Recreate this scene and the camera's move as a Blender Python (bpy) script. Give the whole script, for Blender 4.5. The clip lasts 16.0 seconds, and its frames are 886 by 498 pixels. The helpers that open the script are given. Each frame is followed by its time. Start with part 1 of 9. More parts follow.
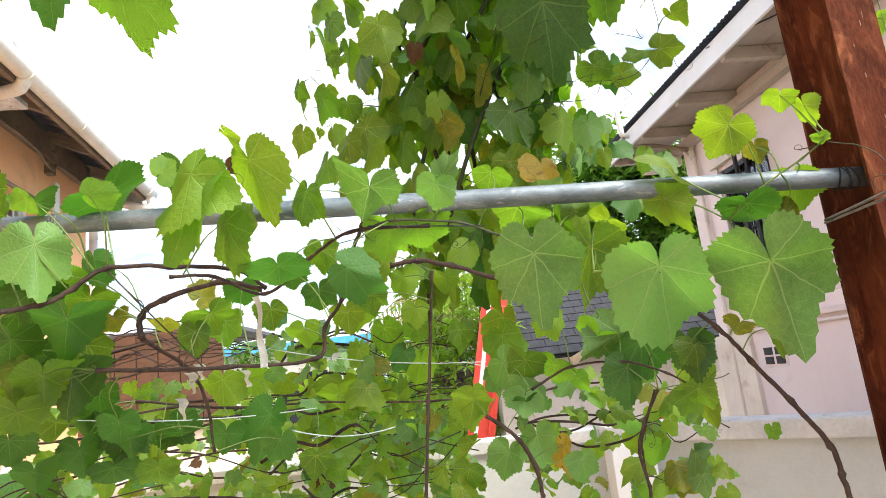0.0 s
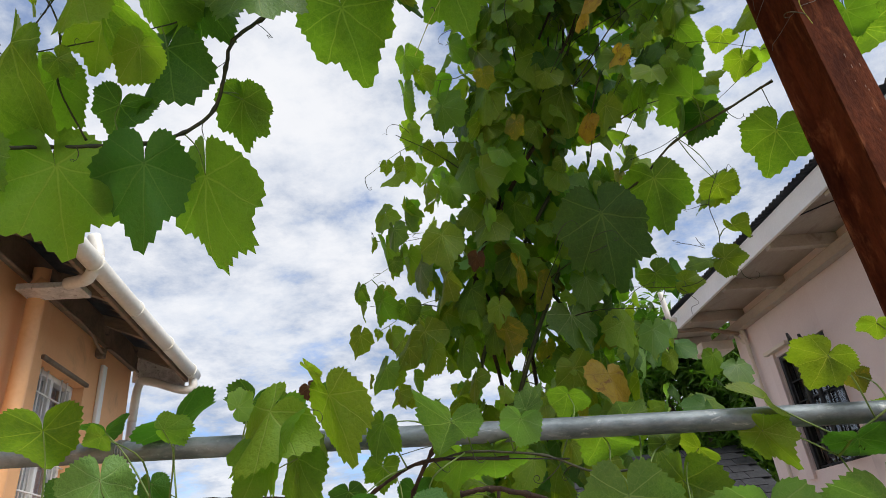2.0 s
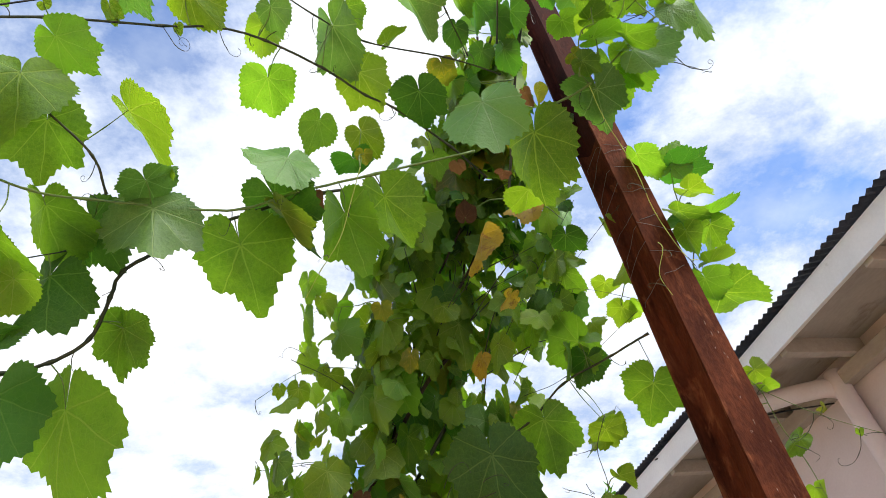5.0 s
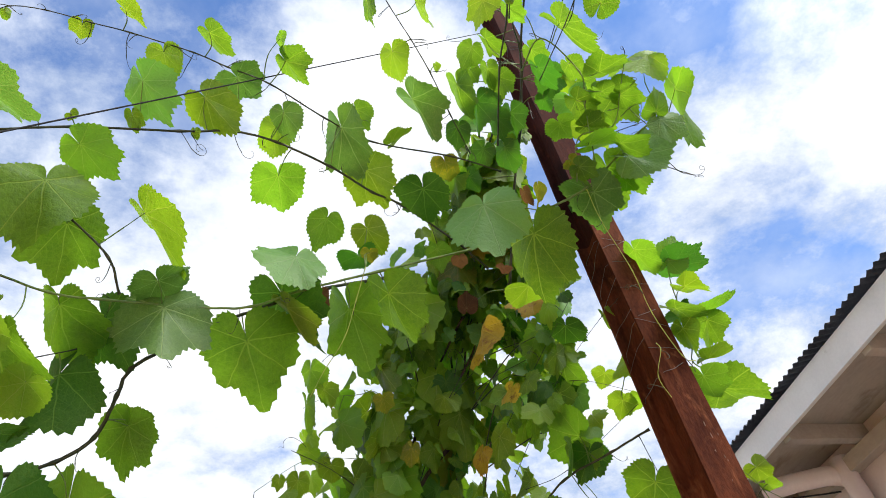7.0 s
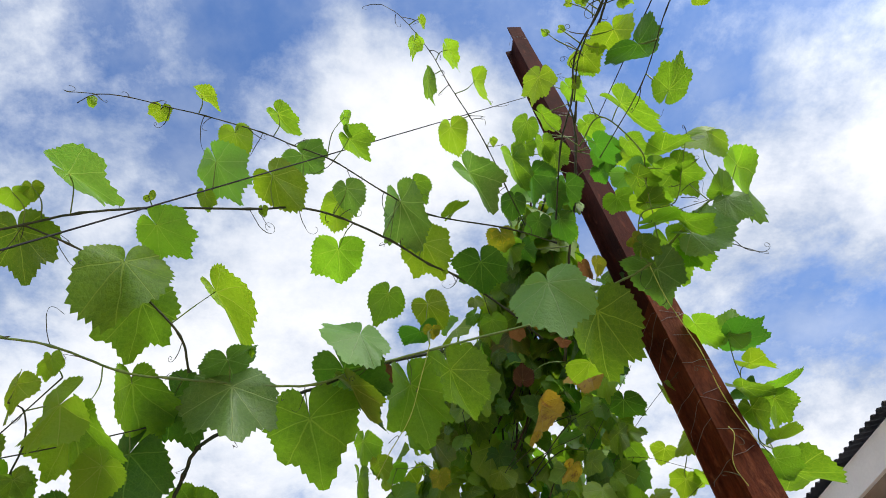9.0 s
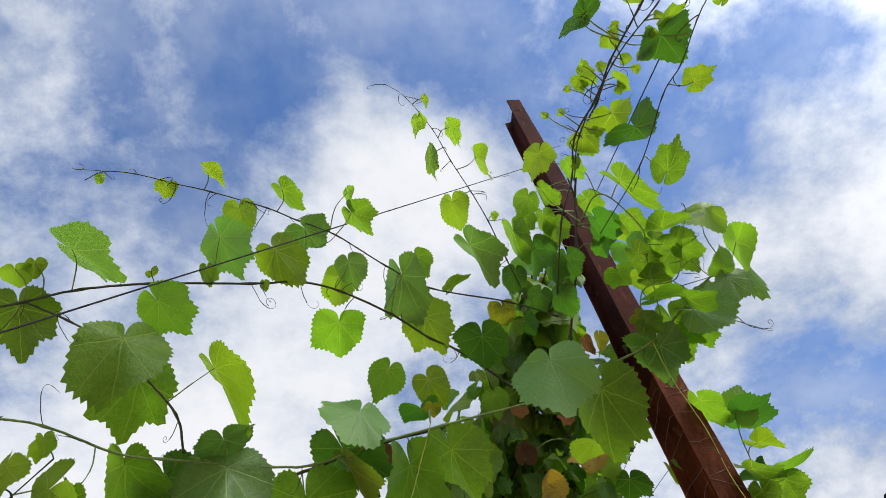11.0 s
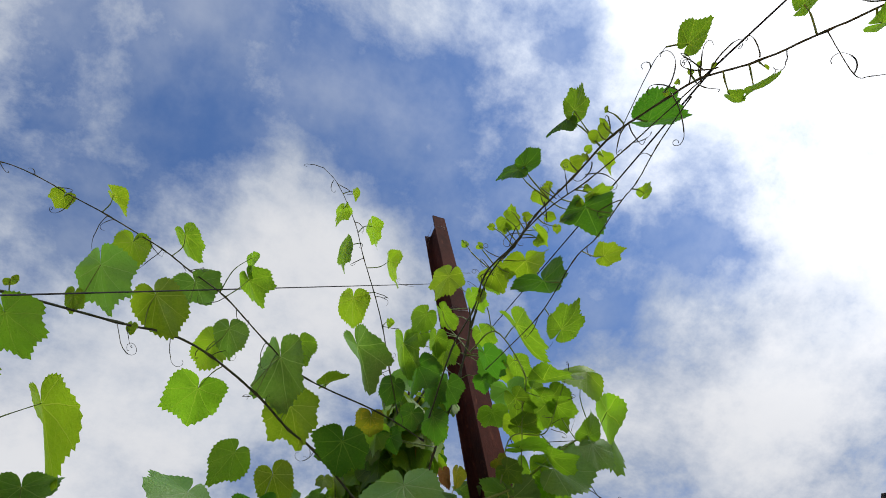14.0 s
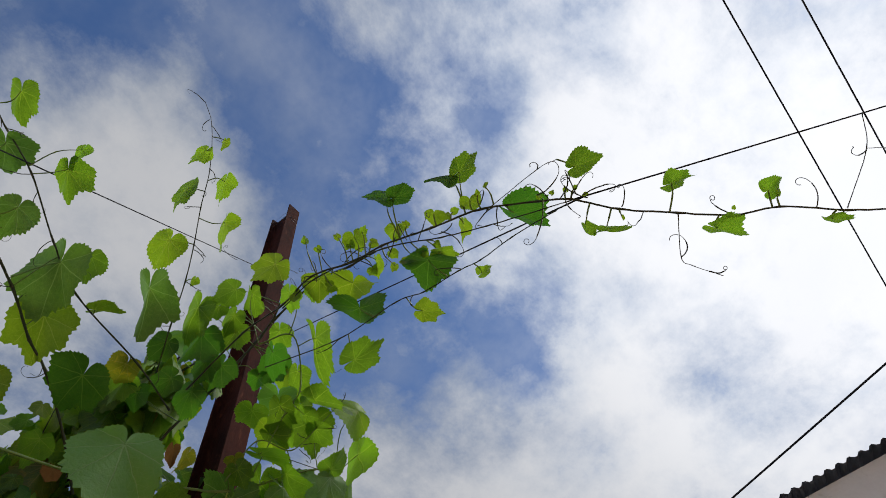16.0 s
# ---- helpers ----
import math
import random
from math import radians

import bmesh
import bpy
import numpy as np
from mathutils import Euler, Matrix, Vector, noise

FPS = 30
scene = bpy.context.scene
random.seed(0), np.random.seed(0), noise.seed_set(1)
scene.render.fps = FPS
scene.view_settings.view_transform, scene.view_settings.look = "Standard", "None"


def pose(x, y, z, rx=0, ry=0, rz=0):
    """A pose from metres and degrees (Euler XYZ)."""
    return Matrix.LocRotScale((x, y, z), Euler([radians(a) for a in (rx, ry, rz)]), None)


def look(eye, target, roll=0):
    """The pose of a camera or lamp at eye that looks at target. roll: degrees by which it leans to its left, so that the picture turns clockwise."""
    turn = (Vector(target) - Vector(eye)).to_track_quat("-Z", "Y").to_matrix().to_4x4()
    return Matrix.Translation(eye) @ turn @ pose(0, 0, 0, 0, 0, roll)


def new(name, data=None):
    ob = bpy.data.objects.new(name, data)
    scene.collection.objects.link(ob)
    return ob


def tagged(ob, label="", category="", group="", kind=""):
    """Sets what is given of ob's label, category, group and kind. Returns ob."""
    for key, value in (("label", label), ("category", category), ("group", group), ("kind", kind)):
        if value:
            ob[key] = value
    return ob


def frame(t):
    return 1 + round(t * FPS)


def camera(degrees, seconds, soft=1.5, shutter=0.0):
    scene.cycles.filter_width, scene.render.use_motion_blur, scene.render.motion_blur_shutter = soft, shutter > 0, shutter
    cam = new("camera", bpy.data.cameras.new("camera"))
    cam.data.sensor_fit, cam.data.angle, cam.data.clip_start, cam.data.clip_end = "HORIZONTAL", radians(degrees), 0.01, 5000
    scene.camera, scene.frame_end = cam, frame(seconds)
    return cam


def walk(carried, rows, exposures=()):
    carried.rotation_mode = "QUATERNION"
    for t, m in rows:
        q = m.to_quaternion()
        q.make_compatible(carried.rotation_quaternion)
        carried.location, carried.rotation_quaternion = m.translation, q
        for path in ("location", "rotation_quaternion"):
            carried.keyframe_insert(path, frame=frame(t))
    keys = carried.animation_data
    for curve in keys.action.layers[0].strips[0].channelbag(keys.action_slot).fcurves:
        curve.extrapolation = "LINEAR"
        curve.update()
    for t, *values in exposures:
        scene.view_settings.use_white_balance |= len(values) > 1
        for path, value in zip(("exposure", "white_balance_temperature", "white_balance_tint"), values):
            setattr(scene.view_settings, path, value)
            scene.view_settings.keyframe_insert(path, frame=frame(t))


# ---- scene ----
cam = camera(70.0, 16.0, soft=0.9)
PATH = [
    (0, (0.15, -0, 1.75), (0.159, 1.961, 2.145), -6.53),
    (0.5, (0.141, -0.005, 1.788), (0.165, 1.931, 2.288), -6.67),
    (1, (0.131, 0, 1.816), (0.167, 1.919, 2.379), -5.64),
    (1.5, (0.118, 0.01, 1.838), (0.138, 1.894, 2.508), -5.56),
    (2, (0.081, -0.007, 1.862), (0.045, 1.774, 2.771), -6.04),
    (2.5, (0.04, -0.02, 1.876), (-0.007, 1.682, 2.925), -5.96),
    (3, (0.021, -0.02, 1.881), (-0.038, 1.64, 2.995), -5.74),
    (3.5, (0.014, -0.022, 1.895), (-0.016, 1.61, 3.051), -6.18),
    (4, (0.041, -0.028, 1.911), (0.137, 1.534, 3.156), -6.97),
    (4.5, (0.107, -0.034, 1.917), (0.296, 1.448, 3.246), -8.42),
    (5, (0.181, -0.081, 1.956), (0.427, 1.362, 3.319), -9.37),
    (5.2, (0.192, -0.095, 1.97), (0.47, 1.325, 3.351), -9.85),
    (7.3, (0.173, -0.177, 1.988), (0.411, 1.108, 3.502), -9.42),
    (7.5, (0.173, -0.181, 1.991), (0.395, 1.099, 3.512), -9.31),
    (8, (0.145, -0.23, 2.032), (0.345, 1.067, 3.542), -8.03),
    (8.5, (0.12, -0.208, 2.03), (0.286, 1.029, 3.593), -7.39),
    (9, (0.074, -0.233, 2.044), (0.255, 0.956, 3.643), -7.87),
    (9.5, (0.074, -0.238, 2.048), (0.237, 0.9, 3.685), -8.07),
    (11.8, (0.057, -0.271, 2.071), (0.286, 0.689, 3.811), -9.56),
    (12, (0.05, -0.271, 2.06), (0.299, 0.667, 3.808), -10.01),
    (12.5, (0.051, -0.275, 2.063), (0.342, 0.624, 3.826), -9.82),
    (13, (0.054, -0.276, 2.065), (0.38, 0.546, 3.858), -10.94),
    (13.5, (0.059, -0.274, 2.071), (0.435, 0.463, 3.891), -13.04),
    (14, (0.063, -0.273, 2.073), (0.503, 0.409, 3.901), -12.62),
    (14.5, (0.068, -0.275, 2.077), (0.595, 0.338, 3.906), -11.52),
    (15, (0.071, -0.274, 2.076), (0.683, 0.271, 3.9), -11.14),
    (15.5, (0.075, -0.273, 2.074), (0.792, 0.165, 3.889), -14.29),
    (16, (0.076, -0.27, 2.06), (0.855, 0.059, 3.873), -17.33),
]

EXPOSURES = [(0.0, 1.56), (1.0, 1.06), (2.0, 0.25), (3.5, 0.29), (4.5, 0.64), (5.2, 0.80), (7.5, 0.65), (9.0, 0.43), (12.0, 0.17), (14.5, -0.19), (16.0, -0.59)]
walk(cam, [(t, look(eye, target, roll)) for t, eye, target, roll in PATH], EXPOSURES)

# ---- sky and sun: a bright broken overcast with blue gaps, the sun veiled behind the clouds ----
SUN_WAY = Vector((0.50, -0.44, 0.76)).normalized()
world = bpy.data.worlds.new("sky")
scene.world = world
world.use_nodes = True


class Nodes:
    """A short hand for node trees."""

    def __init__(self, tree):
        self.tree = tree
        tree.nodes.clear()

    def add(self, kind, inputs=None, operation=None, clamp=False, data_type=None, blend_type=None):
        node = self.tree.nodes.new(kind)
        if operation:
            node.operation = operation
        if clamp:
            node.use_clamp = True
        if data_type:
            node.data_type = data_type
        if blend_type:
            node.blend_type = blend_type
        for key, value in (inputs or {}).items():
            if isinstance(value, bpy.types.NodeSocket):
                self.tree.links.new(value, node.inputs[key])
            else:
                node.inputs[key].default_value = value
        return node

    def math(self, op, a, b=0.0, c=0.0, clamp=False):
        return self.add("ShaderNodeMath", {0: a, 1: b, 2: c}, operation=op, clamp=clamp).outputs[0]

    def vec(self, op, a, b=(0, 0, 0)):
        node = self.add("ShaderNodeVectorMath", {0: a, 1: b}, operation=op)
        return node.outputs["Value" if op in ("DOT_PRODUCT", "LENGTH", "DISTANCE") else "Vector"]

    def noise(self, vector, scale, detail=4.0, rough=0.55, distort=0.0):
        return self.add("ShaderNodeTexNoise", {"Vector": vector, "Scale": scale, "Detail": detail, "Roughness": rough, "Distortion": distort}).outputs["Fac"]

    def ramp(self, fac, low, high):
        node = self.add("ShaderNodeMapRange", {"Value": fac, "From Min": low, "From Max": high})
        node.interpolation_type = "SMOOTHSTEP"
        return node.outputs[0]

    def mix(self, fac, a, b):
        node = self.add("ShaderNodeMix", {0: fac}, data_type="RGBA")
        for n, value in ((6, a), (7, b)):
            if isinstance(value, bpy.types.NodeSocket):
                self.tree.links.new(value, node.inputs[n])
            else:
                node.inputs[n].default_value = (*value[:3], 1)
        return node.outputs[2]


CLOUD_BANKS = (  # way, width in degrees, thicker or thinner
    ((-0.00, 0.45, 0.89), 11, 0.30),
    ((0.11, 0.51, 0.85), 10, 0.20),
    ((0.46, -0.34, 0.82), 17, 0.52),
    ((0.70, -0.13, 0.70), 14, 0.30),
    ((0.67, 0.21, 0.71), 9, 0.20),
    ((0.16, -0.04, 0.99), 8, 0.14),
    ((0.50, -0.14, 0.86), 9, 0.02),
    ((-0.30, 0.62, 0.73), 14, 0.25),
    ((0.57, 0.35, 0.75), 9, 0.22),
    ((-0.07, 0.32, 0.94), 4, 0.15),
    ((-0.06, 0.23, 0.97), 9, -0.11),
    ((0.13, 0.22, 0.97), 8, -0.15),
    ((0.27, 0.28, 0.92), 8, -0.18),
    ((0.27, -0.04, 0.96), 3, -0.24),
    ((0.57, 0.18, 0.80), 3, -0.22),
    ((0.55, 0.30, 0.78), 5, -0.12),
    ((-0.17, 0.30, 0.94), 5, -0.20),
    ((0.59, 0.52, 0.62), 5, -0.24),
    ((-0.37, 0.36, 0.86), 12, 0.06),
    ((-0.24, 0.79, 0.56), 14, 0.16),
    ((0.57, 0.16, 0.81), 5, -0.10),
    ((0.54, 0.00, 0.84), 7, -0.10),
    ((-0.40, 0.23, 0.89), 8, -0.03),
    ((-0.25, 0.19, 0.95), 7, -0.02),
)


def build_sky():
    n = Nodes(world.node_tree)
    way = n.add("ShaderNodeTexCoord").outputs["Generated"]
    air = n.add("ShaderNodeTexSky")
    air.sky_type, air.sun_disc, air.air_density, air.dust_density, air.ozone_density = "NISHITA", False, 1.0, 0.6, 2.5
    air.sun_elevation, air.sun_rotation = math.asin(SUN_WAY.z), math.atan2(SUN_WAY.x, SUN_WAY.y)
    sky = air.outputs[0]
    blue = n.add("ShaderNodeMix", {0: 1.0, 6: sky, 7: (0.108, 0.135, 0.172, 1)}, data_type="RGBA", blend_type="MULTIPLY").outputs[2]
    split = n.add("ShaderNodeSeparateXYZ", {0: way})
    height = n.math("MAXIMUM", split.outputs[2], 0.0)
    lift = n.math("ADD", height, 0.22)
    flat = n.add("ShaderNodeCombineXYZ", {0: n.math("DIVIDE", split.outputs[0], lift), 1: n.math("DIVIDE", split.outputs[1], lift), 2: 3.7}).outputs[0]
    # the wind draws the cloud edges out
    drift = n.add("ShaderNodeTexNoise", {"Vector": flat, "Scale": 2.2, "Detail": 1.0, "Roughness": 0.4}).outputs["Color"]
    drift = n.vec("SUBTRACT", drift, (0.5, 0.5, 0.5))
    drift = n.vec("MULTIPLY", drift, (0.08, 0.08, 0.0))
    blown = n.vec("ADD", flat, drift)
    fine = n.noise(blown, 3.4, 12.0, 0.63, 0.0)
    wisps = n.noise(n.vec("ADD", n.vec("MULTIPLY", blown, (0.95, 1.1, 1.0)), (4.0, 1.0, 0.0)), 9.0, 8.0, 0.66, 0.0)
    cover = n.math("ADD", n.math("MULTIPLY_ADD", fine, 1.7, -0.85), n.math("MULTIPLY_ADD", wisps, 0.85, -0.425))
    cover = n.math("ADD", cover, n.math("MULTIPLY_ADD", n.ramp(height, 0.84, 0.50), 0.30, 0.51))
    toward = n.vec("DOT_PRODUCT", way, tuple(SUN_WAY))
    for bank, width, more in CLOUD_BANKS:
        near = n.vec("DOT_PRODUCT", way, tuple(Vector(bank).normalized()))
        cover = n.math("ADD", cover, n.math("MULTIPLY", n.ramp(near, math.cos(radians(width * 1.5)), math.cos(radians(width * 0.2))), more))
    # a thin veil hangs between the clouds
    veil = n.ramp(n.noise(n.vec("ADD", blown, (7.0, 3.0, 0.0)), 3.6, 9.0, 0.60, 0.0), 0.36, 0.72)
    mask = n.math("MAXIMUM", n.ramp(cover, 0.26, 0.84), n.math("MULTIPLY", veil, 0.50))
    thick = n.ramp(cover, 0.58, 1.22)
    lit = n.ramp(toward, 0.1, 0.98)
    shade = n.mix(n.ramp(n.noise(blown, 3.0, 7.0, 0.6, 0.2), 0.35, 0.68), (0.41, 0.495, 0.66), (0.765, 0.82, 0.915))
    cloud = n.mix(n.math("MULTIPLY", thick, 0.85), shade, (1.05, 1.05, 1.065))
    cloud = n.vec("SCALE", cloud)
    cloud.node.inputs["Scale"].default_value = 1.0
    n.tree.links.new(n.math("MULTIPLY_ADD", n.math("POWER", lit, 7.0), 0.75, 0.80), cloud.node.inputs["Scale"])
    colour = n.mix(n.math("MULTIPLY", mask, 0.96), blue, cloud)
    out = n.add("ShaderNodeBackground", {"Color": colour, "Strength": 1.0}).outputs[0]
    n.add("ShaderNodeOutputWorld", {"Surface": out})


build_sky()
sun = new("sun", bpy.data.lights.new("sun", "SUN"))
sun.data.energy, sun.data.angle, sun.data.color = 3.0, radians(35), (1.0, 0.96, 0.9)
sun.matrix_world = look(SUN_WAY * 50, (0, 0, 0))

# ---- materials ----
def surface(name, dark, light, rough=0.7, metal=0.0, scale=6.0, fine=60.0, bump=0.25, spots=None, spot_range=(0.6, 0.7), spread=0.12, stretch=(1, 1, 1), wet=0.5):
    """A surface with two scales of variation, stains of a second colour, and relief."""
    m = bpy.data.materials.new(name)
    m.use_nodes = True
    n = Nodes(m.node_tree)
    where = n.add("ShaderNodeTexCoord").outputs["Object"]
    seed = n.add("ShaderNodeObjectInfo").outputs["Random"]
    where = n.vec("MULTIPLY", where, stretch)
    where = n.vec("ADD", where, n.add("ShaderNodeCombineXYZ", {0: n.math("MULTIPLY", seed, 17.0), 1: n.math("MULTIPLY", seed, 5.0)}).outputs[0])
    coarse = n.noise(where, scale, 5.0, 0.6, 0.4)
    grain = n.noise(where, fine, 4.0, 0.6)
    mixed = n.math("ADD", n.math("MULTIPLY", coarse, 0.7), n.math("MULTIPLY", grain, 0.3))
    colour = n.mix(n.ramp(mixed, 0.3, 0.7), dark, light)
    if spots:
        colour = n.mix(n.ramp(n.noise(where, scale * 2.3, 7.0, 0.65, 0.6), *spot_range), colour, spots)
    tone = n.math("MULTIPLY_ADD", seed, spread, 1.0 - spread / 2)
    hsv = n.add("ShaderNodeHueSaturation", {"Color": colour, "Value": tone})
    relief = n.add("ShaderNodeBump", {"Strength": bump, "Distance": 0.01, "Height": mixed}).outputs[0]
    shader = n.add("ShaderNodeBsdfPrincipled", {"Base Color": hsv.outputs[0], "Metallic": metal, "Normal": relief, "Specular IOR Level": wet,
                   "Roughness": n.math("MULTIPLY_ADD", grain, 0.25, rough - 0.12, True)}).outputs[0]
    n.add("ShaderNodeOutputMaterial", {"Surface": shader})
    return m


RUST = surface("rusted_steel", (0.040, 0.011, 0.006), (0.150, 0.045, 0.021), 0.9, 0.0, 11, 150, 0.9, (0.27, 0.10, 0.045), (0.52, 0.76), stretch=(1, 1, 0.35), wet=0.08)
# the same rust with the shade of the foliage put into its colour
SHADED_RUST = surface("shaded_rusted_steel", (0.022, 0.007, 0.005), (0.075, 0.022, 0.015), 0.9, 0.0, 9, 120, 0.7, (0.13, 0.042, 0.024), (0.56, 0.74), stretch=(1, 1, 0.35), wet=0.08)
GALV = surface("galvanised_steel", (0.10, 0.125, 0.135), (0.23, 0.265, 0.28), 0.56, 0.5, 26, 160, 0.22, (0.42, 0.44, 0.44), (0.56, 0.76), stretch=(0.5, 1, 1))
WIRE = surface("old_wire", (0.10, 0.095, 0.09), (0.26, 0.25, 0.24), 0.6, 0.4, 40, 200, 0.0)
CORD = surface("green_white_cord", (0.45, 0.55, 0.5), (0.65, 0.72, 0.68), 0.7, 0, 40, 300, 0.2)
CABLE = surface("black_cable", (0.02, 0.02, 0.022), (0.04, 0.04, 0.043), 0.8, 0, 20, 200, 0.0, wet=0.1)
PEACH = surface("peach_render", (0.80, 0.42, 0.20), (0.88, 0.50, 0.25), 0.88, 0, 1.6, 90, 0.2, (0.60, 0.33, 0.18), (0.55, 0.8))
PEACH_PIPE = surface("peach_painted_pipe", (0.74, 0.37, 0.16), (0.84, 0.46, 0.22), 0.55, 0, 4, 60, 0.08)
PVC = surface("aged_white_plastic", (0.62, 0.58, 0.50), (0.80, 0.77, 0.70), 0.42, 0, 3, 50, 0.06, (0.48, 0.42, 0.33), (0.58, 0.8))
SOFFIT_WOOD = surface("weathered_brown_boards", (0.13, 0.095, 0.065), (0.30, 0.22, 0.155), 0.85, 0, 4, 70, 0.35, (0.05, 0.04, 0.035), (0.58, 0.75), stretch=(1, 0.3, 1))
FLASHING = surface("crinkled_metal_flashing", (0.52, 0.50, 0.48), (0.80, 0.78, 0.76), 0.4, 0.35, 25, 60, 0.9, (0.30, 0.26, 0.23), (0.55, 0.7))
LILAC = surface("pale_pink_render", (0.66, 0.56, 0.545), (0.76, 0.67, 0.655), 0.88, 0, 1.4, 90, 0.18, (0.58, 0.48, 0.46), (0.55, 0.85))
CREAM = surface("cream_paint", (0.58, 0.52, 0.43), (0.72, 0.66, 0.57), 0.75, 0, 3, 70, 0.2, (0.42, 0.35, 0.27), (0.55, 0.75))
# a darker, browner cream for the soffit, rafters and purlin
EAVE = surface("dark_cream_eave_boards", (0.34, 0.29, 0.24), (0.48, 0.42, 0.35), 0.8, 0, 3, 70, 0.25, (0.24, 0.19, 0.14), (0.55, 0.75), stretch=(0.4, 1, 1))
WHITE = surface("white_paint", (0.72, 0.72, 0.70), (0.84, 0.84, 0.82), 0.6, 0, 3, 70, 0.12, (0.55, 0.54, 0.5), (0.62, 0.8))
ROOF = surface("grey_corrugated_roof", (0.07, 0.072, 0.078), (0.16, 0.16, 0.17), 0.7, 0.3, 5, 60, 0.3, (0.20, 0.13, 0.10), (0.6, 0.8))
CONCRETE = surface("pale_painted_concrete", (0.46, 0.48, 0.45), (0.58, 0.60, 0.56), 0.88, 0, 2.0, 60, 0.3, (0.42, 0.43, 0.40), (0.55, 0.8))
COPING = surface("stained_wall_coping", (0.46, 0.45, 0.42), (0.68, 0.67, 0.63), 0.88, 0, 5, 60, 0.4, (0.10, 0.09, 0.08), (0.6, 0.72))
RED = surface("red_painted_metal", (0.55, 0.035, 0.02), (0.70, 0.07, 0.04), 0.45, 0, 6, 60, 0.1, (0.62, 0.14, 0.09), (0.6, 0.8))
SHINGLE = surface("black_shingle", (0.012, 0.012, 0.014), (0.035, 0.035, 0.04), 0.85, 0, 12, 90, 0.6)
BLUE = surface("blue_sheet_roof", (0.05, 0.30, 0.58), (0.10, 0.42, 0.70), 0.5, 0.1, 5, 60, 0.1)
BROWN = surface("brown_boards", (0.060, 0.027, 0.015), (0.12, 0.058, 0.030), 0.7, 0, 5, 60, 0.25, stretch=(1, 1, 6))
DARK_FRAME = surface("dark_window_metal", (0.015, 0.016, 0.018), (0.04, 0.04, 0.045), 0.5, 0.3, 10, 90, 0.1)
CURTAIN = surface("pale_lilac_curtain", (0.50, 0.46, 0.55), (0.72, 0.70, 0.76), 0.9, 0, 3, 60, 0.2, stretch=(8, 8, 1))
OLD_PAINT = surface("chalky_old_paint", (0.25, 0.15, 0.11), (0.46, 0.36, 0.30), 0.9, 0, 30, 120, 0.2)
TAPE = surface("weathered_plastic_tape", (0.55, 0.55, 0.50), (0.78, 0.78, 0.74), 0.6, 0, 30, 90, 0.4)
BARK = surface("vine_bark", (0.020, 0.012, 0.009), (0.075, 0.044, 0.030), 0.9, 0, 30, 120, 0.9, (0.15, 0.105, 0.075), (0.6, 0.75))
CANE = surface("brown_green_cane", (0.022, 0.030, 0.012), (0.060, 0.062, 0.026), 0.6, 0, 25, 120, 0.3)
GREEN_CANE = surface("green_cane", (0.09, 0.16, 0.03), (0.19, 0.28, 0.06), 0.5, 0, 25, 120, 0.2)
TENDRIL = surface("yellow_green_tendril", (0.30, 0.38, 0.06), (0.45, 0.52, 0.10), 0.5, 0, 25, 120, 0.1)
# assumed pale ground, a reflector that fills leaf undersides and soffits
BOUNCE_GROUND = surface("pale_bounce_ground", (0.34, 0.32, 0.28), (0.48, 0.45, 0.40), 0.95, 0, 0.8, 20, 0.5, (0.22, 0.20, 0.15), (0.58, 0.7))
TRUNK = surface("grey_brown_bark", (0.07, 0.05, 0.035), (0.17, 0.13, 0.10), 0.95, 0, 8, 60, 0.9, stretch=(1, 1, 0.3))


def glass_material():
    m = bpy.data.materials.new("window_glass")
    m.use_nodes = True
    n = Nodes(m.node_tree)
    seed = n.add("ShaderNodeObjectInfo").outputs["Random"]
    shader = n.add("ShaderNodeBsdfPrincipled", {"Base Color": (0.85, 0.9, 0.92, 1), "Roughness": n.math("MULTIPLY_ADD", seed, 0.05, 0.03), "Transmission Weight": 1.0, "IOR": 1.45}).outputs[0]
    n.add("ShaderNodeOutputMaterial", {"Surface": shader})
    return m


GLASS = glass_material()


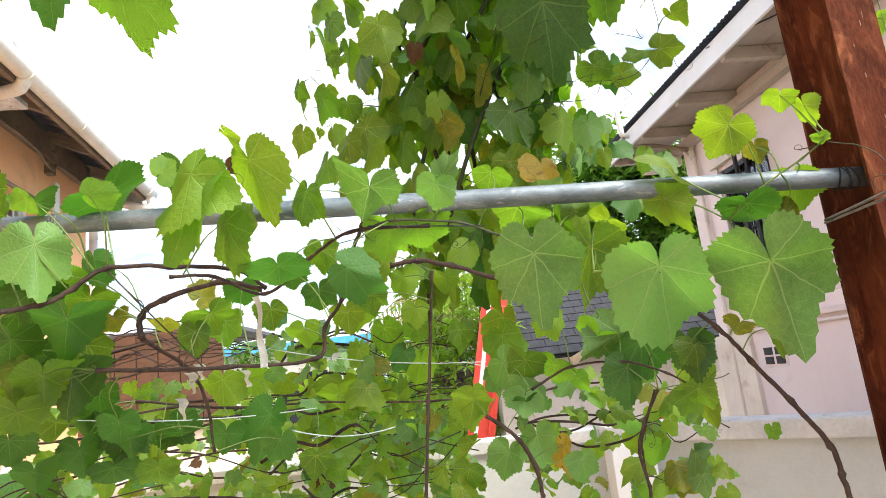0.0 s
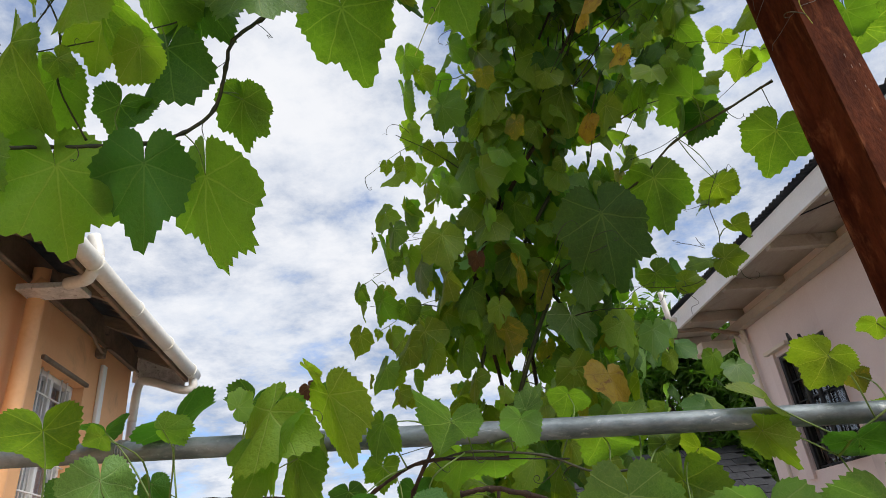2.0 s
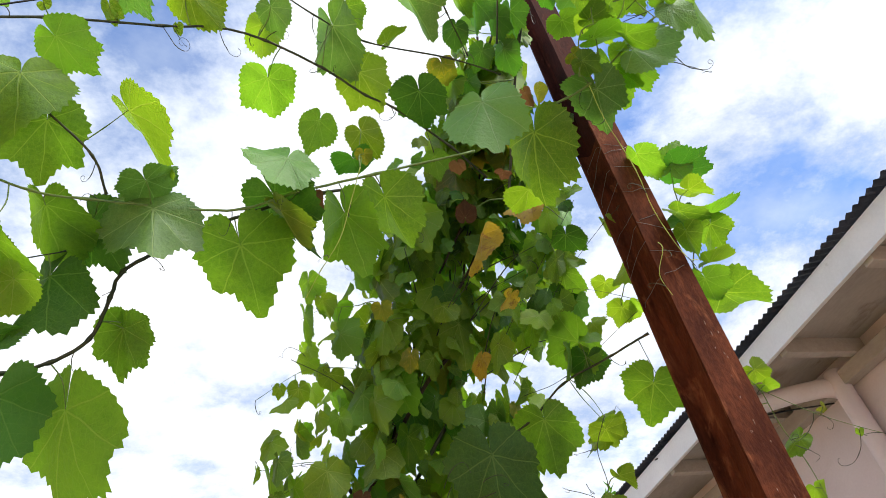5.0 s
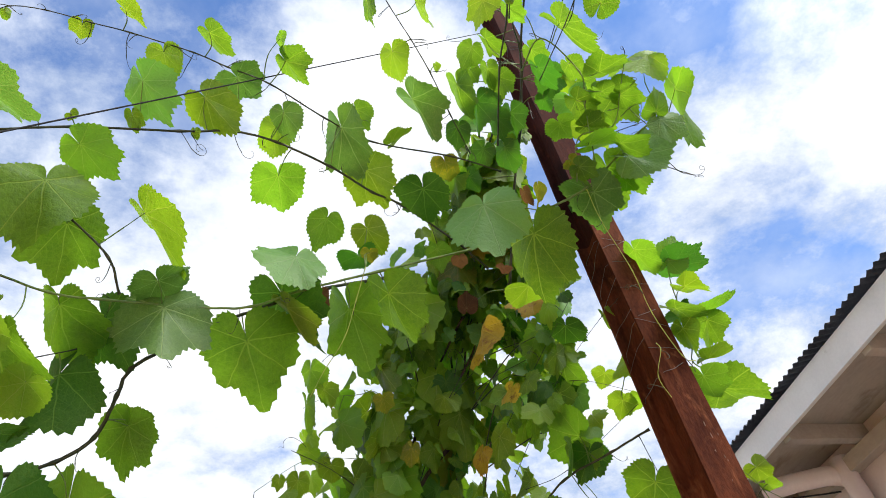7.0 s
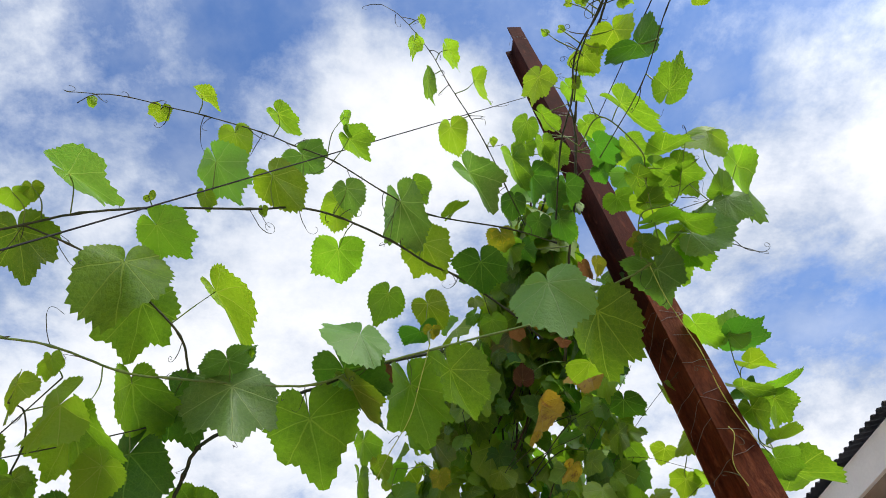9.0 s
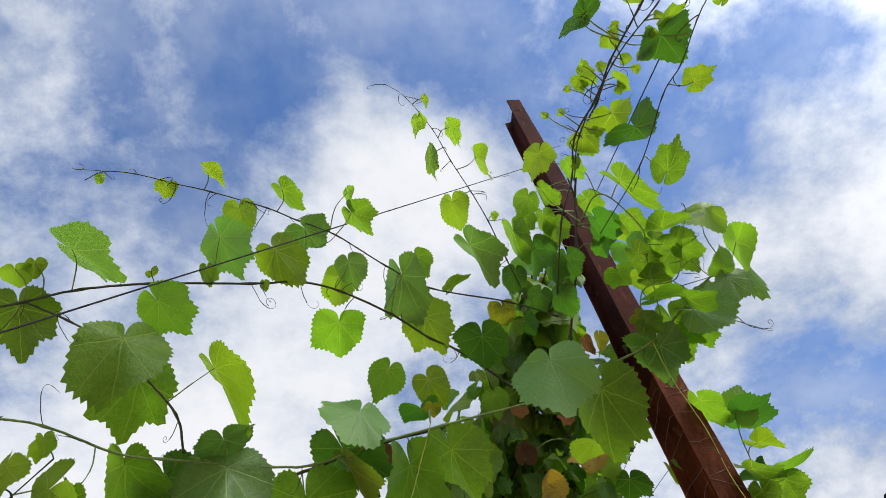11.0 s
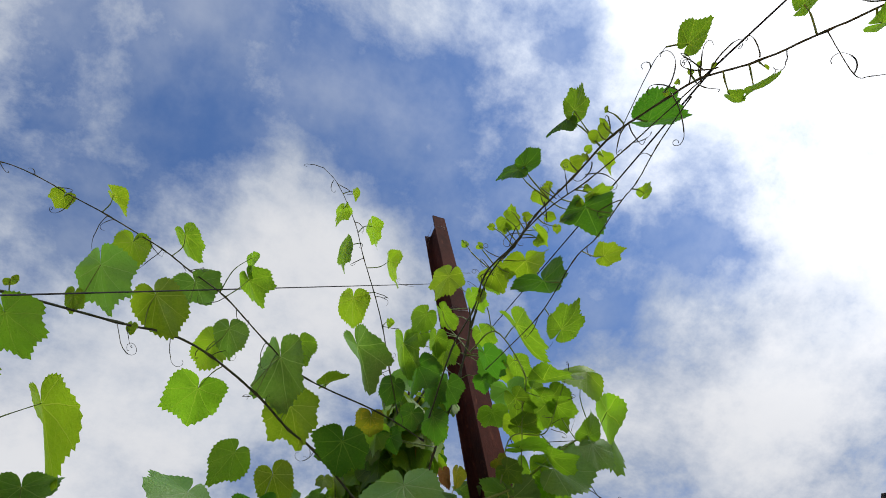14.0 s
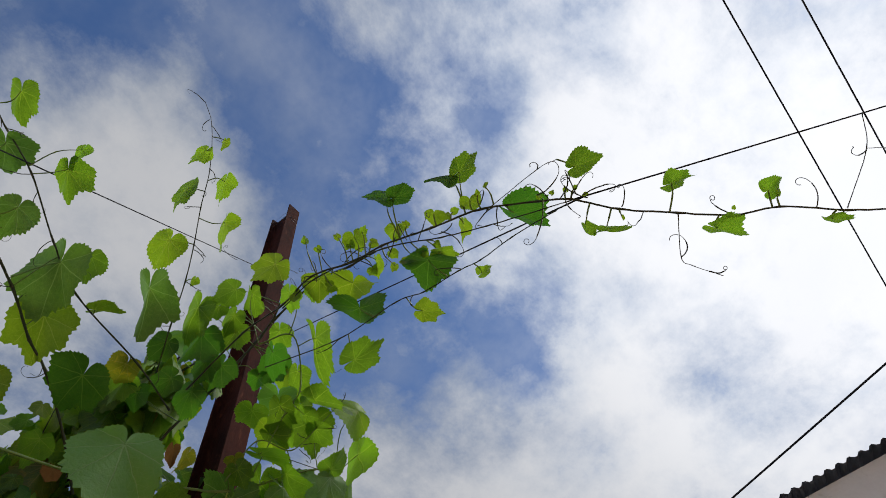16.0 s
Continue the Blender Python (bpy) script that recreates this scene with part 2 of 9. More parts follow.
def leaf_material(name, dark, light, vein, glow, rough=0.42, sick=None, spread=0.05, thin=0.54):
    """A thin leaf blade: veins fan out from the stalk, cells between them are puckered, light passes through."""
    m = bpy.data.materials.new(name)
    m.use_nodes = True
    n = Nodes(m.node_tree)
    uv = n.add("ShaderNodeTexCoord").outputs["UV"]
    seed = n.add("ShaderNodeObjectInfo").outputs["Random"]
    island = n.add("ShaderNodeNewGeometry").outputs["Random Per Island"]
    seed = n.math("FRACT", n.math("ADD", seed, island))
    # the veins are never quite straight
    wander = n.vec("SUBTRACT", n.add("ShaderNodeTexNoise", {"Vector": n.vec("ADD", uv, n.add("ShaderNodeCombineXYZ", {0: n.math("MULTIPLY", seed, 7.0)}).outputs[0]), "Scale": 3.0, "Detail": 2.0}).outputs["Color"], (0.5, 0.5, 0.5))
    bent = n.vec("ADD", uv, n.vec("MULTIPLY", wander, (0.07, 0.07, 0.0)))
    at = n.add("ShaderNodeSeparateXYZ", {0: bent})
    side, along = n.math("ABSOLUTE", at.outputs[0]), at.outputs[1]
    lines = ridges = None
    for angle, width in ((0, 0.010), (36, 0.007), (74, 0.007), (118, 0.005)):
        s, c = math.sin(radians(angle)), math.cos(radians(angle))
        off = n.math("ABSOLUTE", n.math("SUBTRACT", n.math("MULTIPLY", side, c), n.math("MULTIPLY", along, s)))
        ahead = n.math("ADD", n.math("MULTIPLY", side, s), n.math("MULTIPLY", along, c))
        wide = n.math("MULTIPLY_ADD", ahead, -width * 0.85, width)
        line = n.math("MULTIPLY", n.ramp(n.math("SUBTRACT", off, wide), 0.007, 0.0), n.ramp(ahead, -0.01, 0.03))
        ribs = n.math("ABSOLUTE", n.math("SUBTRACT", n.math("FRACT", n.math("MULTIPLY", n.math("SUBTRACT", ahead, n.math("MULTIPLY", off, 0.85)), 7.5)), 0.5))
        near = n.ramp(off, 0.24, 0.03)
        rib = n.math("MULTIPLY", n.math("MULTIPLY", n.ramp(ribs, 0.055, 0.0), near), n.math("MULTIPLY", n.ramp(ahead, 0.05, 0.15), 0.5))
        ridges = n.math("MAXIMUM", ridges, line) if ridges else line
        line = n.math("MAXIMUM", line, rib) if angle < 100 else line
        lines = n.math("MAXIMUM", lines, line) if lines else line
    shift = n.vec("ADD", uv, n.add("ShaderNodeCombineXYZ", {0: n.math("MULTIPLY", seed, 31.0), 1: n.math("MULTIPLY", seed, 13.0)}).outputs[0])
    blotch = n.noise(shift, 2.2, 4.0, 0.6)
    cells = n.math("ADD", n.math("MULTIPLY", n.noise(shift, 16.0, 5.0, 0.7), 0.6), n.math("MULTIPLY", n.noise(shift, 60.0, 3.0, 0.6), 0.4))
    # the net of small veins, and the blade puckered between them
    nets = []
    for size in (9.0, 24.0):
        net = n.add("ShaderNodeTexVoronoi", {"Vector": n.vec("ADD", shift, n.vec("MULTIPLY", wander, (0.05, 0.05, 0.0))), "Scale": size})
        net.feature, net.voronoi_dimensions = "DISTANCE_TO_EDGE", "2D"
        nets.append(net.outputs["Distance"])
    mesh_lines = n.math("ADD", n.math("MULTIPLY", n.ramp(nets[0], 0.06, 0.0), 0.16), n.math("MULTIPLY", n.ramp(nets[1], 0.10, 0.0), 0.10))
    pucker = n.math("ADD", n.ramp(nets[0], 0.0, 0.35), n.math("MULTIPLY", n.ramp(nets[1], 0.0, 0.35), 0.4))
    fac = n.math("ADD", n.math("MULTIPLY", blotch, 0.46), n.math("ADD", n.math("MULTIPLY", cells, 0.62), n.math("MULTIPLY", seed, 0.38)))
    colour = n.mix(n.ramp(fac, 0.44, 0.96), dark, light)
    if sick:
        colour = n.mix(n.ramp(n.noise(shift, 3.0, 6.0, 0.7, 0.5), 0.52, 0.66), colour, sick)
    colour = n.mix(n.math("MULTIPLY", n.ramp(n.noise(shift, 7.0, 5.0, 0.7), 0.70, 0.78), n.math("MULTIPLY", n.ramp(seed, 0.5, 0.9), 0.5)), colour, (0.22, 0.16, 0.04))
    colour = n.mix(mesh_lines, colour, vein)
    colour = n.mix(n.math("MULTIPLY", lines, 0.62), colour, vein)
    hue = n.math("MULTIPLY_ADD", seed, spread * 0.6, 0.511 - spread * 0.6)
    colour = n.add("ShaderNodeHueSaturation", {"Hue": hue, "Color": colour}).outputs[0]
    through_leaf = n.add("ShaderNodeMix", {0: 1.0, 6: colour, 7: (*glow, 1)}, data_type="RGBA", blend_type="MULTIPLY").outputs[2]
    height = n.math("SUBTRACT", n.math("MULTIPLY_ADD", cells, 0.3, n.math("MULTIPLY", pucker, 0.3)), n.math("MULTIPLY", ridges, 0.8))
    relief = n.add("ShaderNodeBump", {"Strength": 0.5, "Distance": 0.0026, "Height": height}).outputs[0]
    top = n.add("ShaderNodeBsdfPrincipled", {"Base Color": colour, "Roughness": n.math("MULTIPLY_ADD", cells, 0.3, rough - 0.06), "Specular IOR Level": 0.5, "Normal": relief}).outputs[0]
    back = n.add("ShaderNodeBsdfTranslucent", {"Color": through_leaf, "Normal": relief}).outputs[0]
    both = n.add("ShaderNodeMixShader", {0: thin, 1: top, 2: back}).outputs[0]
    n.add("ShaderNodeOutputMaterial", {"Surface": both})
    return m


LEAF = {
    "m": leaf_material("mature_vine_leaf", (0.054, 0.128, 0.014), (0.140, 0.264, 0.028), (0.22, 0.32, 0.07), (2.02, 2.15, 0.62)),
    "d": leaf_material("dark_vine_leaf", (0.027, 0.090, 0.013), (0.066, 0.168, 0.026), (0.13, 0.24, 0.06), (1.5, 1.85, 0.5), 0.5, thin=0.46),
    # young leaves, and also older ones whose sunlight is put into the colour
    "y": leaf_material("young_and_sunlit_vine_leaf", (0.112, 0.214, 0.016), (0.216, 0.345, 0.030), (0.31, 0.40, 0.10), (1.58, 1.62, 0.48)),
    "s": leaf_material("yellowing_vine_leaf", (0.10, 0.15, 0.015), (0.20, 0.22, 0.02), (0.30, 0.27, 0.08), (1.6, 1.5, 0.6), sick=(0.30, 0.26, 0.02)),
    # upper sides: the light of the sky on them is mixed into this paler green
    "u": leaf_material("skylit_upper_side_leaf", (0.072, 0.170, 0.040), (0.158, 0.305, 0.070), (0.26, 0.38, 0.16), (1.5, 1.8, 0.6), 0.40, thin=0.36),
    "g": leaf_material("yellow_dying_leaf", (0.30, 0.22, 0.015), (0.48, 0.36, 0.04), (0.40, 0.30, 0.08), (1.5, 1.4, 0.6), sick=(0.24, 0.13, 0.03)),
    "b": leaf_material("withered_brown_leaf", (0.07, 0.04, 0.02), (0.16, 0.08, 0.035), (0.2, 0.13, 0.07), (1.2, 1.0, 0.7), 0.7),
    "t": leaf_material("mango_leaf", (0.03, 0.085, 0.012), (0.11, 0.22, 0.024), (0.14, 0.22, 0.06), (1.6, 1.8, 0.6)),
    "h": leaf_material("light_bush_leaf", (0.10, 0.19, 0.018), (0.26, 0.40, 0.045), (0.3, 0.4, 0.1), (1.5, 1.6, 0.5)),
    "p": leaf_material("palm_leaf", (0.10, 0.13, 0.03), (0.30, 0.27, 0.08), (0.3, 0.3, 0.1), (1.4, 1.4, 0.6)),
}

# ---- building blocks ----
def part(name, bm, material, parent=None, label=""):
    """Links a bmesh as one mesh object, under a thing or a part."""
    mesh = bpy.data.meshes.new(name)
    bm.to_mesh(mesh)
    bm.free()
    for m in material if isinstance(material, (list, tuple)) else [material]:
        mesh.materials.append(m)
    ob = new(name, mesh)
    ob.parent = parent
    return tagged(ob, label)


def thing(name, label, category, place=(0, 0, 0), group="", kind=""):
    ob = new(name)
    ob.location = place
    ob.empty_display_size = 0.1
    return tagged(ob, label, category, group, kind)


def smooth(ob):
    for poly in ob.data.polygons:
        poly.use_smooth = True
    return ob


def add_box(bm, low, high, bevel=0.0, m=None):
    """A box between two corners, its edges rounded by bevel."""
    low, high = Vector(low), Vector(high)
    made = bmesh.ops.create_cube(bm, size=1.0, matrix=Matrix.Translation((low + high) / 2) @ Matrix.Diagonal((*(high - low), 1)))["verts"]
    if bevel:
        edges = list({e for v in made for e in v.link_edges})
        made = list({v for f in bmesh.ops.bevel(bm, geom=edges, offset=bevel, segments=2, affect="EDGES", profile=0.6)["faces"] for v in f.verts} | {v for v in made if v.is_valid})
    if m is not None:
        bmesh.ops.transform(bm, matrix=m, verts=[v for v in made if v.is_valid])
    return bm


def box(low, high, bevel=0.0, m=None):
    return add_box(bmesh.new(), low, high, bevel, m)


def add_tube(bm, points, radii, sides=8, cap=True):
    """A tube through points, its radius running along radii."""
    points = [Vector(p) for p in points]
    if not isinstance(radii, (list, tuple)):
        radii = [radii] * len(points)
    rings, across = [], None
    for i, p in enumerate(points):
        way = (points[min(i + 1, len(points) - 1)] - points[max(i - 1, 0)]).normalized()
        if across is None:
            across = way.cross((0.3, 0.2, 1) if abs(way.z) < 0.9 else (1, 0.2, 0)).normalized()
        across = (across - way * across.dot(way)).normalized()
        up = way.cross(across)
        r = radii[round(i * (len(radii) - 1) / max(len(points) - 1, 1))]
        rings.append([bm.verts.new(p + r * (math.cos(a) * across + math.sin(a) * up)) for a in (2 * math.pi * k / sides for k in range(sides))])
    for a, b in zip(rings, rings[1:]):
        for k in range(sides):
            bm.faces.new((a[k], a[(k + 1) % sides], b[(k + 1) % sides], b[k]))
    if cap:
        bm.faces.new(rings[0][::-1])
        bm.faces.new(rings[-1])
    for f in bm.faces:
        f.smooth = True
    return bm


def tube(points, radii, sides=8):
    return add_tube(bmesh.new(), points, radii, sides)


def spline(points, steps=6):
    """A smooth line through points (Catmull-Rom)."""
    p = [Vector(q) for q in points]
    if len(p) < 3:
        return [p[0].lerp(p[-1], k / steps) for k in range(steps + 1)]
    p = [2 * p[0] - p[1], *p, 2 * p[-1] - p[-2]]
    line = []
    for a, b, c, d in zip(p, p[1:], p[2:], p[3:]):
        for k in range(steps):
            t = k / steps
            line.append(0.5 * (2 * b + (c - a) * t + (2 * a - 5 * b + 4 * c - d) * t * t + (3 * b - a - 3 * c + d) * t ** 3))
    return [*line, p[-2]]


def prism(outline, low, high, m=None):
    """A flat outline in x and y, drawn up from low to high."""
    bm = bmesh.new()
    base = [bm.verts.new((x, y, low)) for x, y in outline]
    top = [bm.verts.new((x, y, high)) for x, y in outline]
    bm.faces.new(base[::-1])
    bm.faces.new(top)
    for k in range(len(base)):
        bm.faces.new((base[k], base[(k + 1) % len(base)], top[(k + 1) % len(base)], top[k]))
    bmesh.ops.recalc_face_normals(bm, faces=bm.faces)
    if m is not None:
        bmesh.ops.transform(bm, matrix=m, verts=bm.verts)
    return bm


# ---- the yard: ground, out of view, made pale to throw light up ----
def build_ground():
    bm = bmesh.new()
    bmesh.ops.create_grid(bm, x_segments=60, y_segments=60, size=300)
    for v in bm.verts:
        v.co.z = 0.03 * noise.noise(v.co * 0.3) if v.co.length < 30 else 0.2 * noise.noise(v.co * 0.02)
    tagged(part("ground", bm, BOUNCE_GROUND), "unseen ground, pale to bounce light upwards", "ground", kind="structure")


build_ground()


# ---- rusted steel beam that stands upright as the trellis post ----
POST = Vector((0.93, 1.10, 0.0))
POST_TOP = 6.08


def build_post():
    post = thing("steel_post", "upright rusty red-brown steel I-beam wound with wire", "post", POST)
    w, d, tf, tw = 0.088, 0.155, 0.008, 0.007
    half = tw / 2
    c = w / 2
    outline = [(0, 0), (w, 0), (w, tf), (c + half + 0.008, tf + 0.001), (c + half, tf + 0.009), (c + half, d - tf - 0.009), (c + half + 0.008, d - tf - 0.001), (w, d - tf), (w, d), (0, d),
               (0, d - tf), (c - half - 0.008, d - tf - 0.001), (c - half, d - tf - 0.009), (c - half, tf + 0.009), (c - half - 0.008, tf + 0.001), (0, tf)]
    bm = prism(outline, -0.3, POST_TOP)
    edges = [e for e in bm.edges if abs(e.verts[0].co.z - e.verts[1].co.z) > 1]
    bmesh.ops.subdivide_edges(bm, edges=edges, cuts=40)
    for v in bm.verts:
        v.co += Vector((noise.noise((v.co.z * 2.1, 1, 0)), noise.noise((v.co.z * 2.3, 7, 0)), 0)) * 0.0025
        v.co.y -= 0.026 * max(v.co.z - 2.9, 0)
        v.co.x -= 0.018 * max(v.co.z - 2.9, 0)
        if v.co.z > POST_TOP - 0.01:
            v.co.z -= 0.035 * (v.co.y / d) + 0.02 * noise.noise(v.co * 40)
    # above 3.55 m the shade among the leaves is painted as darker rust
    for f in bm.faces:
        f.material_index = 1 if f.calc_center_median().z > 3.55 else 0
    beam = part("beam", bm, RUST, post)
    beam.data.materials.append(SHADED_RUST)
    rnd = random.Random(4)
    for z in (2.98, 3.12, 3.30, 3.44, 4.85, 5.9):
        loop = []
        for k in range(26):
            a = k / 25
            lap = (a * 2) % 1
            s = lap * 4
            x, y = [(s * (w + .004) - .002, -.003), (w + .003, (s - 1) * d), (w - (s - 2) * w, d + .003), (-.003, d - (s - 3) * d)][min(int(s), 3)]
            loop.append((x - 0.018 * max(z - 2.9, 0), y - 0.026 * max(z - 2.9, 0), z + 0.05 * math.sin(a * 6.3 + z * 9) + 0.035 * a + 0.006 * rnd.uniform(-1, 1)))
        part("binding_wire", tube(loop, 0.0007, 5), WIRE, post, "thin twisted grey binding wire")
    specks = bmesh.new()
    for k in range(70):
        z, x = 1.9 + 2.6 * rnd.random(), w * rnd.gauss(0.62, 0.06 if k % 3 else 0.2)
        if 0.004 < x < w - 0.004:
            add_box(specks, (x, -0.0016, z), (x + rnd.uniform(0.0004, 0.0009), -0.0004, z + rnd.uniform(0.003, 0.012)))
    tagged(part("paint_specks", specks, OLD_PAINT, post, "flecks of old white paint along the flange"), kind="stuff")


build_post()


# ---- galvanised pipe that carries the near edge of the trellis ----
PIPE_A, PIPE_B = Vector((-1.66, 1.16, 2.176)), Vector((0.972, 1.165, 2.033))


def build_pipe():
    rail = thing("trellis_pipe", "grey galvanised steel pipe tied to the rusty post", "pipe", PIPE_A)
    line = [PIPE_A.lerp(PIPE_B, k / 30) - PIPE_A for k in range(31)]
    part("pipe", tube(line, 0.0190, 20), GALV, rail)
    x = PIPE_A.lerp(PIPE_B, 0.412) - PIPE_A
    way = (PIPE_B - PIPE_A).normalized()
    for s in (0, 0.006, 0.011):
        ring = [x + way * s + 0.0203 * (math.cos(a) * Vector((0, 1, 0)) + math.sin(a) * Vector((0, 0, 1))) for a in (k * 2 * math.pi / 18 for k in range(19))]
        part("wire_tie", tube(ring, 0.0014, 5), WIRE, rail, "wire wound round the pipe")
    rnd = random.Random(71)
    for k in range(4):
        end = PIPE_B - PIPE_A + Vector((-0.03 - 0.009 * k + rnd.uniform(-0.003, 0.003), 0, 0))
        tip, slant, loose = rnd.uniform(-0.35, 0.45), rnd.uniform(-0.3, 0.4), rnd.uniform(0.0, 0.0012)
        ring = [end + (0.0212 + loose * math.sin(2 * a + k)) * (math.cos(a) * Vector((tip, 1, 0)) + math.sin(a) * Vector((slant, 0, 1))) for a in (j * 2 * math.pi / 14 for j in range(15))]
        part("wire_tie", tube(ring, 0.0016, 5), CABLE, rail, "dark wire lashing")


build_pipe()


# ---- boundary wall ----
def build_boundary_wall():
    turn = math.atan2(-0.92, 1.0)
    for name, origin, angle, length in (("boundary_wall", (1.02, 3.50, 0), turn, 1.25), ("boundary_wall", (-1.95, 3.551, 0), -0.017, 2.95)):
        m = Matrix.Translation(origin) @ Matrix.Rotation(angle, 4, "Z")
        wall = thing(name, "pale grey painted concrete boundary wall with stained coping", "wall", origin, kind="structure")
        wall.rotation_euler = (0, 0, angle)
        part("wall_face", box((0, 0, -0.2), (length, 0.14, 1.31 if length < 2 else 1.325)), CONCRETE, wall)
        bm = box((-0.0, -0.03, 1.313 if length < 2 else 1.328), (length, 0.17, 1.40 if length < 2 else 1.395), 0.008)
        part("coping", bm, COPING, wall, "weathered coping with dark stains")
    pillar = thing("gate_pillar", "white concrete wall pillar with a flat cap", "pillar", (1.0, 3.44, 0), kind="structure")
    part("shaft", box((-0.11, -0.11, -0.2), (0.11, 0.16, 1.36), 0.01), WHITE, pillar)
    part("cap", box((-0.125, -0.125, 1.363), (0.125, 0.175, 1.41), 0.008), COPING, pillar)


build_boundary_wall()


# ---- peach house: wall, window, eave, gutter and downpipes ----
PEACH_GROW = 1.36
PEACH_AT = Vector((-3.118, 5.696, -0.565))
PEACH_TURN = radians(-80.78)  # along its wall, towards the yard


def build_peach_house():
    """Local x runs along the wall from the far corner, local y points out over the yard."""
    house = thing("peach_house", "peach-orange rendered house with brown eaves and white gutter", "house", PEACH_AT)
    house.rotation_euler, house.scale = (0, 0, PEACH_TURN), (PEACH_GROW,) * 3
    length, wall_top = 9.0, 3.40
    w0, w1, sill, head = 0.69, 1.21, 2.24, 2.945
    for low, high in (((0, -0.2, 0), (w0, 0, wall_top)), ((w1, -0.2, 0), (length, 0, wall_top)), ((w0, -0.2, 0), (w1, 0, sill)), ((w0, -0.2, head), (w1, 0, wall_top))):
        part("wall", box(low, high), PEACH, house)
    part("wall", box((-0.003, -5.0, 0), (0.2, -0.203, wall_top)), PEACH, house)
    part("wall", box((0, -5.2, 0), (length, -5.003, wall_top)), PEACH, house)
    part("plinth", box((-0.01, -0.1, 0), (length, 0.03, 0.4), 0.01), CONCRETE, house)
    # window
    window = part("window", box((w0 + 0.002, -0.16, sill), (w1 - 0.002, -0.15, head)), CURTAIN, house, "barred window with pale lilac curtains")
    for x in (w0, w0 + 0.235, w1 - 0.03):
        part("window_frame", box((x, -0.12, sill), (x + 0.03, -0.06, head), 0.004), WHITE, window, "white window frame")
    for z in (sill, head - 0.03):
        part("window_frame", box((w0 + 0.031, -0.118, z), (w1 - 0.031, -0.062, z + 0.03), 0.004), WHITE, window, "white window frame")
    for x in (w0 + 0.034, w0 + 0.268):
        part("pane", box((x, -0.105, sill + 0.032), (x + 0.197, -0.1, head - 0.032)), GLASS, window)
    for x in (w0 + 0.10, w0 + 0.165, w0 + 0.335, w0 + 0.40):
        part("window_bar", tube([(x, -0.05, sill), (x, -0.05, head)], 0.005, 6), WHITE, window)
    for k in range(5):
        z = sill + 0.09 + 0.16 * k
        part("window_bar", tube([(w0, -0.044, z), (w1, -0.044, z)], 0.005, 6), WHITE, window)
    part("window_head", box((w0 - 0.02, -0.01, head + 0.002), (w1 + 0.02, 0.018, head + 0.024), 0.004), SOFFIT_WOOD, house, "brown timber window head")
    lower = part("window", box((0.86, 0.002, 0.75), (1.16, 0.012, 1.5)), CURTAIN, house, "lower barred window in a white frame")
    for x in (0.84, 1.0, 1.15):
        part("window_frame", box((x, 0.003, 0.73), (x + 0.025, 0.04, 1.52), 0.004), WHITE, lower)
    for k in range(4):
        part("window_bar", tube([(0.90 + 0.075 * k, 0.03, 0.75), (0.90 + 0.075 * k, 0.03, 1.5)], 0.005, 6), WHITE, lower)
    # eave: sloping boards on rafters, fascia, gutter
    depth, fall = 0.36, 0.16
    slope = math.atan2(fall, depth)
    for k in range(15):
        x = -0.04 + k * 0.62
        bm = box((0, 0, 0), (0.61, depth + 0.02, 0.018))
        for v in bm.verts:
            v.co.z -= v.co.y * fall / depth
            v.co.x += x
            v.co.z += wall_top + 0.045
        part("soffit_board", bm, SOFFIT_WOOD, house)
        bm = box((x + 0.02, -0.02, wall_top - 0.03), (x + 0.065, depth - 0.02, wall_top + 0.043))
        for v in bm.verts:
            v.co.z -= max(v.co.y, 0) * fall / depth
        part("rafter", bm, SOFFIT_WOOD, house)
    part("wall_plate", box((-0.002, 0.002, wall_top - 0.155), (length, 0.035, wall_top), 0.004), SOFFIT_WOOD, house)
    part("fascia", box((-0.04, depth - 0.0, wall_top - fall - 0.085), (length, depth + 0.022, wall_top - fall + 0.06), 0.003), SOFFIT_WOOD, house)
    roof = bmesh.new()
    rows = []
    for k in range(261):
        x = -0.08 + k * (length + 0.06) / 260
        z = 0.012 * math.sin(k * 2.1)
        rows.append([roof.verts.new((x, depth + 0.012, wall_top - fall + 0.074 + z)), roof.verts.new((x, -2.5, wall_top + 0.77 + z))])
    for a, b in zip(rows, rows[1:]):
        roof.faces.new((a[0], b[0], b[1], a[1]))
    bmesh.ops.solidify(roof, geom=roof.faces, thickness=0.006)
    part("roof", roof, ROOF, house, "grey corrugated sheet roof")
    # round gutter with brackets, ending in an outlet that runs back to the wall
    gy, gz = depth + 0.062, wall_top - fall - 0.04
    part("gutter", tube([(x, gy, gz) for x in np.linspace(-0.04, length, 24)], 0.043, 16), PVC, house, "aged white round plastic gutter")
    for k in range(13):
        x = 0.1 + 0.56 * k
        ring = [(x, gy + 0.046 * math.cos(a), gz + 0.046 * math.sin(a)) for a in np.linspace(-1.9, 2.2, 12)]
        part("gutter_bracket", tube(ring, 0.004, 5), PVC, house)
    for x in (0.0,):
        part("outlet_pipe", tube(spline([(x, gy, gz - 0.03), (x, gy - 0.0, gz - 0.10), (x + 0.02, gy - 0.08, gz - 0.11), (x + 0.0, 0.12, gz - 0.03), (x - 0.03, 0.05, gz - 0.06), (x - 0.05, 0.03, gz - 0.3)], 6), 0.029, 12), PVC, house, "white plastic outlet pipe under the eave")
    part("downpipe", tube([(-0.05, 0.03, gz - 0.28), (-0.05, 0.03, 0.1)], 0.029, 12), PVC, house, "white downpipe at the corner")
    x = 1.76
